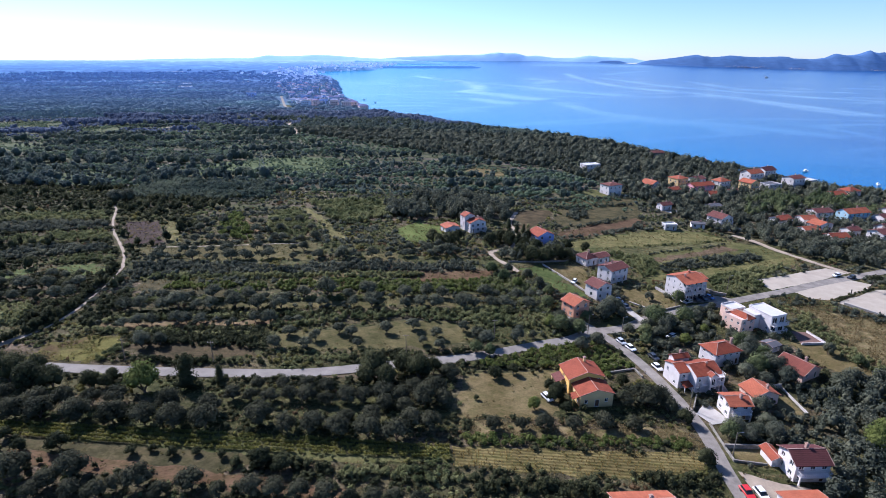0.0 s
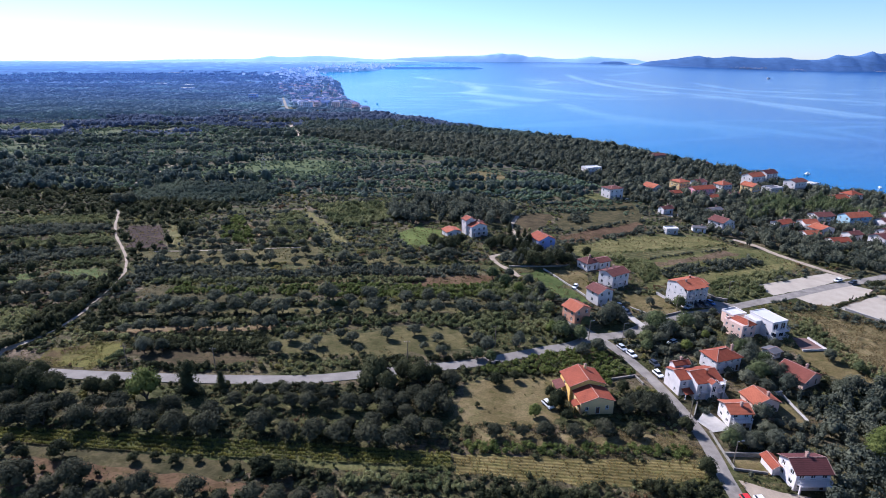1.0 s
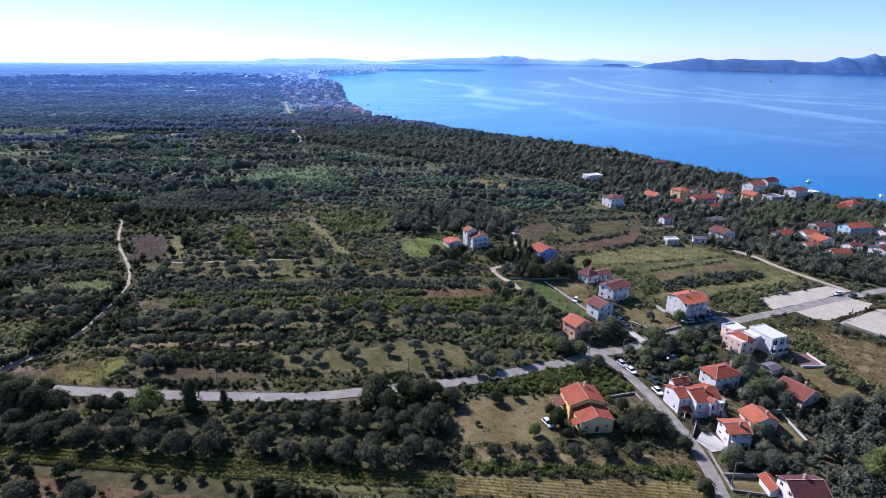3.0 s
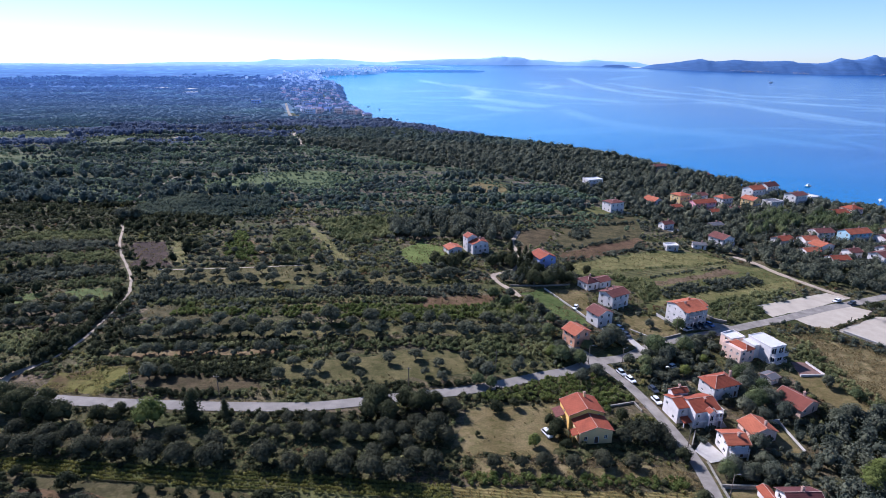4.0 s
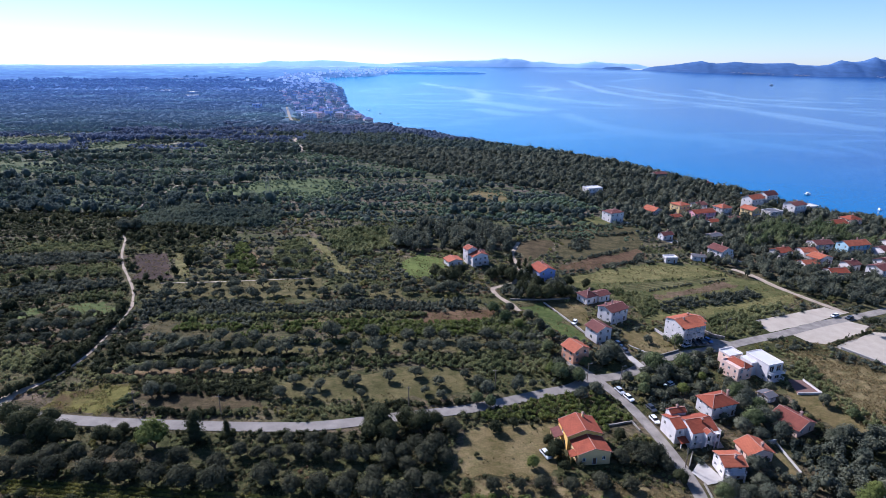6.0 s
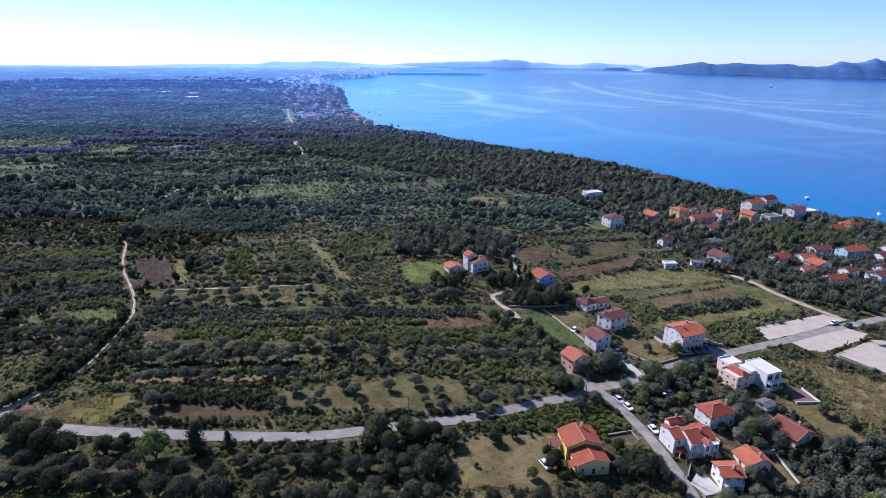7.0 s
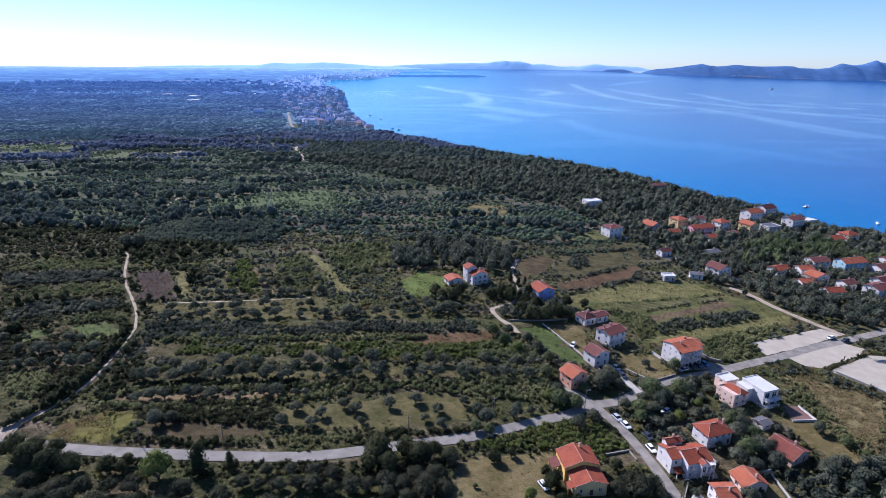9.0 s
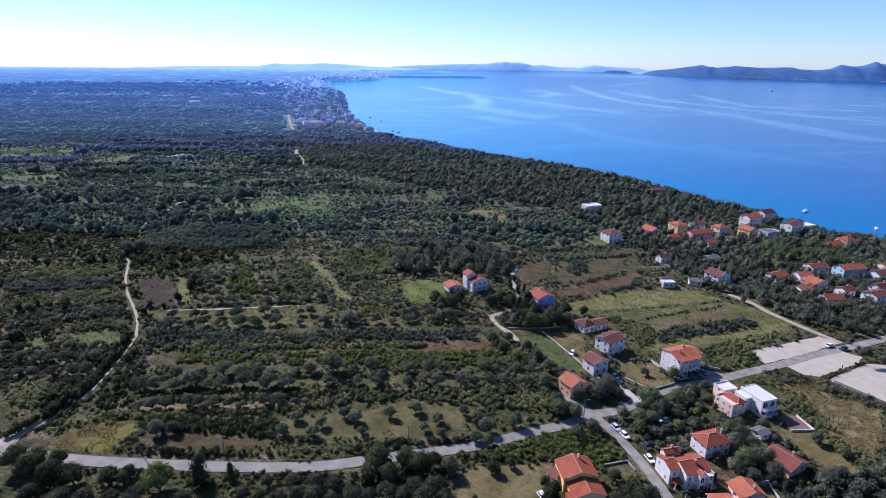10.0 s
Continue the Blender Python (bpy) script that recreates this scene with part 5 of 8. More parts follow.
house("low white annex with a red tiled roof", -1.6, 255.5, 7.4, 6.6, 2.8, 24, WHITE, ORANGE_TILE, "y", 1.0, 1, 2, 1, ())
house("house with blue shade in its wall colour and a red roof", 41.2, 240.6, 8.6, 9.0, 5.2, 22, SHADE_BLUE, RED_TILE, "y", 1.8, 2, 2, 1, ((0.2, 0.5),))

# houses between the fields and the shore: corner, plan, height, turn, walls, roof, ridge, rise
SHORE_NEAR_SEA = [
    (107.7, 428.0, 13.0, 9.0, 5.0, 20, WHITE, FLAT_ROOF, "flat", 0.5, "white flat-roofed cube house in the woods"),
    (104.0, 349.5, 10.5, 9.0, 6.2, 24, WHITE, BROWN_TILE, "hip", 1.0, "white square house with a low brown roof"),
    (137.5, 366.0, 9.0, 10.0, 4.2, 28, WHITE, ORANGE_TILE, "y", 2.2, "white house with an orange tiled gable"),
    (158.0, 373.0, 9.4, 9.0, 7.0, 24, CREAM, ORANGE_TILE, "hip", 1.5, "cream house with an orange roof near the shore"),
    (163.4, 359.8, 17.0, 8.0, 5.2, 18, PINK, RED_TILE, "x", 1.6, "long pink house with a red tiled roof"),
    (168.9, 347.0, 7.0, 6.0, 3.0, 18, WHITE, RED_TILE, "x", 1.2, "small white house with a red tiled roof"),
    (147.0, 355.6, 7.5, 6.0, 3.4, 18, SALMON, RED_TILE, "x", 1.2, "salmon house with a red tiled roof"),
    (176.0, 384.0, 8.0, 8.0, 5.0, 22, WHITE, BROWN_TILE, "x", 1.4, "white house with a brown tiled roof"),
    (188.0, 374.0, 9.0, 8.0, 5.6, 22, WHITE, ORANGE_TILE, "hip", 2.0, "white house with an orange hipped roof"),
    (187.0, 357.0, 8.0, 6.0, 2.8, 22, WHITE, BROWN_TILE, "x", 0.8, "low white house under dark trees"),
    (205.6, 368.0, 8.0, 9.5, 6.0, 24, CREAM, ORANGE_TILE, "y", 1.8, "cream house with an orange gable roof near the sea"),
    (221.0, 398.0, 13.0, 9.0, 6.8, 24, WHITE, ORANGE_TILE, "x", 2.2, "white house with a wide orange roof"),
    (244.0, 420.0, 12.0, 9.0, 6.0, 24, WHITE, DARK_TILE, "x", 2.2, "white house with a dark red roof by the sea"),
]
SHORE_FIELD_EDGE = [
    (218.0, 367.0, 11.0, 8.0, 5.0, 20, GREYWALL, GREY_ROOF, "flat", 0.6, "grey house with a flat terrace roof"),
    (241.7, 380.0, 12.0, 9.0, 7.0, 24, WHITE, BROWN_TILE, "x", 1.4, "white terraced house with a brown roof"),
    (263.0, 396.0, 9.0, 8.0, 5.4, 24, WHITE, FLAT_ROOF, "flat", 0.6, "white flat-roofed house above the beach"),
    (144.2, 279.3, 9.0, 9.0, 5.2, 26, WHITE, BROWN_TILE, "y", 1.8, "white house with a mottled red roof at the field edge"),
    (129.0, 279.5, 6.5, 4.5, 2.5, -14, WHITE, GREY_ROOF, "x", 0.5, "low white shed with a grey roof"),
    (113.0, 274.0, 6.2, 4.5, 2.6, 4, GREYWALL, FLAT_ROOF, "flat", 0.2, "small grey flat-roofed hut in the field"),
    (126.0, 314.0, 7.0, 5.0, 3.2, 20, WHITE, BROWN_TILE, "x", 1.2, "small white cottage with a brown roof in trees"),
    (156.0, 316.0, 8.0, 6.0, 2.6, 22, GREYWALL, GREY_ROOF, "x", 0.9, "low grey-roofed shed in the trees"),
    (179.6, 286.3, 9.6, 7.0, 3.4, 22, WHITE, RED_TILE, "x", 1.4, "white bungalow with a red tiled roof"),
    (193.6, 288.0, 8.0, 7.0, 3.6, 8, WHITE, ORANGE_TILE, "x", 1.4, "white bungalow with an orange tiled roof"),
    (206.6, 298.0, 10.5, 8.0, 4.8, 10, WHITE, BROWN_TILE, "x", 1.4, "white house with a brown roof among trees"),
    (222.5, 295.5, 15.0, 8.0, 5.2, 14, PALEBLUE, ORANGE_TILE, "x", 1.8, "long pale blue house with an orange roof"),
    (194.7, 277.0, 10.5, 7.0, 3.4, 20, WHITE, ORANGE_TILE, "y", 1.5, "white house with an orange cross gable"),
]
SHORE_PINES = [
    (184.0, 270.6, 8.0, 6.0, 2.8, 10, WHITE, ORANGE_TILE, "x", 1.2, "low house with a bright orange roof"),
    (190.0, 258.5, 9.0, 6.5, 2.8, 6, WHITE, RED_TILE, "x", 1.4, "low house with a bright red roof"),
    (212.8, 256.5, 9.0, 8.0, 5.2, 20, WHITE, BROWN_TILE, "x", 1.4, "white house with a brown roof and balcony"),
    (205.5, 268.5, 7.0, 6.0, 3.4, 16, WHITE, BROWN_TILE, "x", 1.2, "small white house behind hedges"),
    (224.0, 268.0, 10.0, 8.0, 4.6, 20, WHITE, DARK_TILE, "x", 1.8, "white house with a dark gabled roof"),
    (240.0, 291.5, 12.0, 8.0, 3.8, 16, WHITE, BROWN_TILE, "x", 1.6, "white bungalow with a brown tiled roof"),
    (252.0, 303.0, 14.0, 8.0, 4.4, 16, WHITE, ORANGE_TILE, "x", 1.8, "white house with an orange roof among pines"),
    (247.0, 344.0, 10.0, 8.0, 4.4, 14, WHITE, RED_TILE, "x", 1.6, "red-roofed house half hidden by pines"),
    (262.0, 352.0, 9.0, 8.0, 5.0, 14, SALMON, RED_TILE, "hip", 2.0, "house with a red hipped roof among pines"),
    (222.0, 480.0, 9.0, 7.0, 4.0, 14, SALMON, BROWN_TILE, "hip", 1.4, "salmon house half hidden in coastal woods"),
    (185.0, 500.0, 12.0, 8.0, 5.0, 14, STONE, BROWN_TILE, "x", 1.4, "grey stone house half hidden in coastal woods"),
]
for k, (cx, cy, w, d, h, rot, wall_m, roof_m, kind_, rise_, lab) in enumerate(SHORE_NEAR_SEA + SHORE_FIELD_EDGE + SHORE_PINES):
    st = 2 if h > 4.0 else 1
    h *= 1.05
    if k % 3 == 1:
        a_ = radians(rot)
        c_, s_ = math.cos(a_), math.sin(a_)
        draped("forecourt", [(cx + u * c_ - q * s_, cy + u * s_ + q * c_) for u, q in ((0.5, -1.3), (w + 2.5, -1.3), (w + 2.5, -5.5), (1.5, -5.0))], CONCRETE, "pale paved forecourt of a shore house", "forecourt", lift=0.08, ragged=0.2)
    house(lab, cx, cy, w, d, h, rot, wall_m, roof_m, kind_, rise_, st, max(2, int(w / 3)), 2 if d > 6 else 1, ((0.4, 0.2),) if kind_ != "flat" else (), balc=(-0.44, 0.40, (h * 0.5,), k % 4 == 0) if st == 2 and k % 2 == 0 else None, group="shore houses", pad=0.9, ahead=0.8)

# ---------------------------------------------------------------- the seaside town beyond the woods
rng = random.Random(5)
PEACH = surface("peach_town_render", (0.80, 0.64, 0.62), 0.12)
# Town walls and roofs have the blue of haze mixed into their colours.
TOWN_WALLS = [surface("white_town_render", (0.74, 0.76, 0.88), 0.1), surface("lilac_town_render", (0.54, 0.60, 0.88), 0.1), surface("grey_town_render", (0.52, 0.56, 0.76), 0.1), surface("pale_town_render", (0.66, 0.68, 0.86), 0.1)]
TOWN_ROOFS = [surface("hazed_town_tile", (0.21, 0.22, 0.40), 0.2), surface("hazed_brown_tile", (0.24, 0.20, 0.34), 0.2), surface("grey_town_roof", (0.26, 0.30, 0.46), 0.12)]
# Houses beyond 1700 m: haze painted as pale blue that glows.
FAR_WALL, FAR_ROOF = far_material("hazed_far_render", (0.26, 0.33, 0.50), 0.40), far_material("hazed_far_roof", (0.17, 0.23, 0.38), 0.35)


bm = bmesh.new()
box(bm, -0.75, -0.05, -0.7, 0.75, 0.05, 0.7)
TOWN_WINDOW = bpy.data.meshes.new("window")
bm.to_mesh(TOWN_WINDOW)
bm.free()
TOWN_WINDOW.materials.append(GLASS)


def town_block(x, y, w, d, h, rot, wall, roof_m, flat, rows):
    root = new("town_house")
    root.matrix_world = pose(x, y, land1(x, y) if y < 2500 else float(plain_height(x, y)), 0, 0, rot)
    tagged(root, "pale town house by the bay, tinted blue for haze", "house", "town houses")
    bm = bmesh.new()
    box(bm, -w / 2, -d / 2, -2, w / 2, d / 2, h)
    part("wall", bm, wall, root)
    if flat:
        roof_flat(root, w, d, h, roof_m)
    else:
        bm = bmesh.new()
        W, D, e = w / 2 + 0.5, d / 2 + 0.5, max(0.5, abs(w - d) / 2)
        v = [bm.verts.new(p) for p in ((-W, -D, h), (W, -D, h), (W, D, h), (-W, D, h), (-e if w > d else 0, 0 if w > d else -e, h + 2.4), (e if w > d else 0, 0 if w > d else e, h + 2.4))]
        for f in ((0, 1, 5, 4), (1, 2, 5), (2, 3, 4, 5), (3, 0, 4), (3, 2, 1, 0)) if w > d else ((0, 1, 4), (1, 2, 5, 4), (2, 3, 5), (3, 0, 4, 5), (3, 2, 1, 0)):
            bm.faces.new([v[i] for i in f])
        part("roof", bm, roof_m, root)
    for r in range(rows):
        for c in range(int(w / 3)):
            pane = new("window", TOWN_WINDOW)
            pane.parent = root
            pane.location = (-w / 2 + 3 * c + 1.55, -d / 2, r * 3 + 1.7)


TOWN = [(-262, 950), (-250, 915), (-183, 924), (-140, 897), (-124, 893), (-152, 985), (-203, 1130), (-265, 1330), (-335, 1600), (-445, 2150), (-600, 2560), (-660, 2400), (-570, 1900), (-515, 1680), (-385, 1300), (-335, 1170)]
spots = []
for k in range(20000):
    x, y = rng.uniform(-900, -120), 890 + 2500 * rng.random() ** 1.3
    if y < 2400:
        ok = bool(inside(TOWN, np.array(x), np.array(y)))
    else:
        ok = 40 < float(coast_x(y)) - x < 330
    if not ok or len(spots) >= 370:
        continue
    gap = 16 if y < 960 else 19.5 if y < 1200 else 24 if y < 1600 else 34 if y < 2400 else 42
    if all((x - a) ** 2 + (y - b) ** 2 > gap * gap for a, b in spots):
        spots.append((x, y))
for x, y in spots:
    front_row = y < 945
    town_block(x, y, rng.uniform(10, 15) if front_row else rng.uniform(6, 13), rng.uniform(7, 10), rng.uniform(8, 12) if front_row else rng.uniform(4.5, 9), rng.uniform(-20, 30),
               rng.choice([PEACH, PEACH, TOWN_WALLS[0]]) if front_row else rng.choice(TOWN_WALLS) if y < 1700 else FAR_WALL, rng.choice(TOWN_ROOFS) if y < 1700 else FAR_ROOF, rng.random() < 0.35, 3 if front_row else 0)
ribbon("road", [(-262, 900), (-278, 946), (-313, 1056), (-356, 1193)], 4.5, STREET, "pale road into the seaside town", lift=0.5)
for x, y, w in ((-700, 1500, 40), (-900, 1750, 50), (-780, 1680, 34), (-1050, 1900, 60), (-1200, 2200, 60), (-640, 1800, 40), (-900, 2500, 70), (-1300, 2700, 80)):
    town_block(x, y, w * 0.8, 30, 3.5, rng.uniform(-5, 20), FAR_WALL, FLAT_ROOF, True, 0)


draped("ground", [(-270, 950), (-250, 915), (-183, 924), (-140, 897), (-124, 893), (-152, 985), (-203, 1130), (-265, 1330), (-335, 1600), (-445, 2150), (-600, 2560), (-1000, 2000), (-950, 1350), (-480, 1060)], PLAIN_FAR, "ground between town houses, tinted blue-green for haze", "ground", lift=0.25, ragged=0.0, cell=14.0, block=False)
town_block(-391, 1115, 17, 14, 11, 12, TOWN_WALLS[1], TOWN_ROOFS[2], True, 3)
far_r = random.Random(9)
bm = bmesh.new()
for k in range(320):
    y = far_r.uniform(2350, 4250)
    x = float(coast_x(min(y, 3300))) + (y - 3300) * 0.55 * (y > 3300) - 25 - abs(far_r.gauss(0, 150))
    w, h = far_r.uniform(7, 18), far_r.uniform(5, 11)
    z = float(plain_height(x, y))
    box(bm, x - w / 2, y, z - 4, x + w / 2, y + 10, z + h)
# The far town's haze is in the boxes' colour and glow.
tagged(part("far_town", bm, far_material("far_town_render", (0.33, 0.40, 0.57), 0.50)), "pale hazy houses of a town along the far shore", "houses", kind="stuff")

ISLAND_WALL = surface("island_render", (0.34, 0.34, 0.42), 0.15)


def far_settlement(name, x0, x1, n, seed, foot, label):
    """Houses on a far shore, a few together, too remote to count."""
    r = random.Random(seed)
    bm = bmesh.new()
    for k in range(n):
        x = r.gauss((x0 + x1) / 2, (x1 - x0) / 4)
        up = abs(r.gauss(0, 1))
        y, z, w, h = 4556 + 12 * up, foot(x) + 4 + 5 * up, r.uniform(3, 8), r.uniform(2, 4.5)
        box(bm, x - w / 2, y, z, x + w / 2, y + 10, z + h)
    return tagged(part(name, bm, ISLAND_WALL), label, "houses", kind="stuff")


island_foot = lambda x: max(-14.0, 30 - (x - 1579) * 0.03)
far_settlement("island_village", 2200, 2480, 60, 3, island_foot, "pale houses of an island village by the water")
far_settlement("island_village", 2640, 2800, 16, 4, island_foot, "pale houses of an island village by the water")
far_settlement("island_village", 3300, 3440, 14, 5, island_foot, "pale houses of an island village by the water")

# ---------------------------------------------------------------- walls, poles, cars, boats
def garden_wall(pts, h, t, material, label):
    bm = bmesh.new()
    for (x0, y0), (x1, y1) in zip(pts, pts[1:]):
        n = max(1, round(math.hypot(x1 - x0, y1 - y0) / 3.0))
        for k in range(n):
            a, b = [(x0 + (x1 - x0) * u, y0 + (y1 - y0) * u) for u in (k / n, (k + 1) / n)]
            za, zb = land1(*a), land1(*b)
            beam(bm, (*a, za - 0.4), (*b, zb - 0.4), t, h + 0.4)
    wall_ob = part("garden_wall", bm, material)
    bm = bmesh.new()
    for (x0, y0), (x1, y1) in zip(pts, pts[1:]):
        n = max(1, round(math.hypot(x1 - x0, y1 - y0) / 3.0))
        for k in range(n):
            a, b = [(x0 + (x1 - x0) * u, y0 + (y1 - y0) * u) for u in (k / n, (k + 1) / n)]
            beam(bm, (*a, land1(*a) + h + 0.003), (*b, land1(*b) + h + 0.003), t + 0.1, 0.07)
    part("coping", bm, STONE if material is STONE else CONCRETE, wall_ob)
    block_line(pts, 0.7)
    return tagged(wall_ob, label, "wall")


garden_wall([(64.3, 113.0), (63.9, 106), (63.6, 99.2), (70.5, 98.2)], 0.6, 0.22, STONE, "low grey stone garden wall along the street")
garden_wall([(63.6, 103.9), (71.8, 104.1)], 1.1, 0.3, STONE, "grey stone wall behind a dry yard")
garden_wall([(92.0, 130.5), (91.8, 118.2)], 0.6, 0.2, GREYWALL, "grey rendered wall around a paved yard")
garden_wall([(84.0, 128.4), (92.0, 130.5)], 1.4, 0.25, GREYWALL, "grey rendered wall behind a low house")
garden_wall([(66.0, 124.5), (62.6, 118.4)], 1.0, 0.2, STONE, "stone garden wall beside the forecourt")
garden_wall([(39.8, 217.4), (47.5, 201), (56.2, 182.0)], 0.6, 0.3, CONCRETE, "long low pale wall between lawn and yard")
garden_wall([(25.2, 218.9), (39.9, 220.4), (52, 223)], 0.6, 0.3, STONE, "low stone wall along the far side of a lawn")
garden_wall([(66.2, 183.5), (75.5, 174.6)], 0.5, 0.35, CONCRETE, "low pale wall beside a driveway")
garden_wall([(80.5, 196.5), (85.0, 186.8)], 1.0, 0.3, WHITE, "white garden wall beside an apartment house")
garden_wall([(72.0, 175.2), (84.0, 181.0)], 0.7, 0.3, STONE, "low stone wall along the side road")
garden_wall([(46.0, 135.0), (53.6, 137.6), (54.6, 133.4)], 0.5, 0.3, STONE, "low stone wall round a yard by the street")
garden_wall([(112.5, 155.0), (120.5, 155.5), (119.2, 163.4)], 0.7, 0.25, WHITE, "white terrace wall of a flat-roofed house")
garden_wall([(105.5, 191.0), (101.5, 192.8), (99.8, 196)], 1.2, 0.5, STONE, "stone wall beside a parking area")
garden_wall([(146.3, 185.4), (157.5, 168.8)], 0.9, 0.3, CONCRETE, "low pale wall along a gravel lot")


def utility_pole(x, y, h, label, arm=True, lamp=False, lean=0.0):
    root = new("utility_pole")
    root.matrix_world = pose(x, y, land1(x, y), 0, lean, 0)
    bm = bmesh.new()
    tube(bm, (0, 0, -0.4), (0, 0, h), 0.14, 0.09, 8)
    part("pole", bm, POLE_WOOD, root)
    if arm:
        bm = bmesh.new()
        box(bm, -0.8, -0.16, h - 0.6, 0.8, -0.095, h - 0.48)
        part("crossarm", bm, POLE_WOOD, root)
        for px in (-0.7, 0.0, 0.7):
            bm = bmesh.new()
            tube(bm, (px, -0.13, h - 0.478), (px, -0.13, h - 0.3), 0.05, 0.04, 6)
            part("insulator", bm, WHITE, root)
    if lamp:
        bm = bmesh.new()
        tube(bm, (0, 0, h - 0.2), (0.9, 0, h + 0.1), 0.04, 0.03, 6)
        part("lamp_arm", bm, STEEL, root)
        bm = bmesh.new()
        box(bm, 0.85, -0.12, h + 0.02, 1.4, 0.12, h + 0.14)
        part("lamp_head", bm, STEEL, root)
    return tagged(root, label, "pole", "utility poles")


for x, y, h, lamp in ((-64.4, 129.2, 7.5, False), (-88.5, 129.0, 7.5, False), (14.0, 150.1, 7.5, False), (-12.4, 138.5, 7.0, False), (55.8, 157.5, 7.0, True), (61.9, 118.9, 6.5, True), (64.2, 101.0, 6.5, True), (83.0, 182.5, 7.0, True), (106.8, 193.5, 7.5, True), (45.0, 158.0, 7.0, True)):
    utility_pole(x, y, h, "thin weathered wooden utility pole by the road" if not lamp else "thin street lamp pole beside the village street", not lamp, lamp)


bm = bmesh.new()
x_, y_ = 156.0, 195.6
z_ = land1(x_, y_)
tube(bm, (x_, y_, z_ - 0.2), (x_ + 0.1, y_, z_ + 1.0), 0.2, 0.15, 8)
tube(bm, (x_ + 0.1, y_, z_ + 0.9), (x_ - 0.15, y_, z_ + 1.7), 0.12, 0.07, 6)
tube(bm, (x_ + 0.1, y_, z_ + 0.9), (x_ + 0.4, y_ + 0.1, z_ + 1.6), 0.11, 0.06, 6)
tagged(part("tree_stump", bm, BARK), "dark forked tree stump on the gravel lot", "stump")


def pylon(x, y, h):
    root = new("power_pylon")
    root.matrix_world = pose(x, y, land1(x, y))
    tagged(root, "grey lattice power pylon in the scrub", "pylon")
    bm = bmesh.new()
    for sx in (-1, 1):
        for sy in (-1, 1):
            tube(bm, (sx * 1.8, sy * 1.8, -0.5), (sx * 0.35, sy * 0.35, h), 0.09, 0.05, 5)
    for k in range(7):
        z0, z1 = h * k / 7, h * (k + 1) / 7
        r0, r1 = 1.8 - 1.45 * k / 7, 1.8 - 1.45 * (k + 1) / 7
        for a, b in (((-1, -1), (1, -1)), ((1, -1), (1, 1)), ((1, 1), (-1, 1)), ((-1, 1), (-1, -1))):
            tube(bm, (a[0] * r0, a[1] * r0, z0), (b[0] * r1, b[1] * r1, z1), 0.04, 0.04, 4)
    part("lattice", bm, STEEL, root)
    for z, half in ((h * 0.72, 3.2), (h * 0.9, 2.4)):
        bm = bmesh.new()
        tube(bm, (-half, 0, z), (half, 0, z), 0.09, 0.09, 5)
        part("crossarm", bm, STEEL, root)


pylon(-138.0, 398.0, 13.0)


def paint(name, colour):
    m, t, b = nodes_of(name)
    n = noise_tex(t, position(t), 1.5, 3.0)
    t.links.new(ramp(t, n, [(0.3, scaled(colour, 0.9)), (0.7, colour)]), b.inputs["Base Color"])
    b.inputs["Roughness"].default_value = 0.28
    b.inputs["Coat Weight"].default_value = 0.5
    return m


PAINTS = {"white": paint("white_car_paint", (0.78, 0.78, 0.77)), "red": paint("red_car_paint", (0.55, 0.03, 0.03)), "dark": paint("dark_car_paint", (0.04, 0.045, 0.055)),
          "silver": paint("silver_car_paint", (0.45, 0.47, 0.50)), "blue": paint("blue_car_paint", (0.05, 0.12, 0.32))}


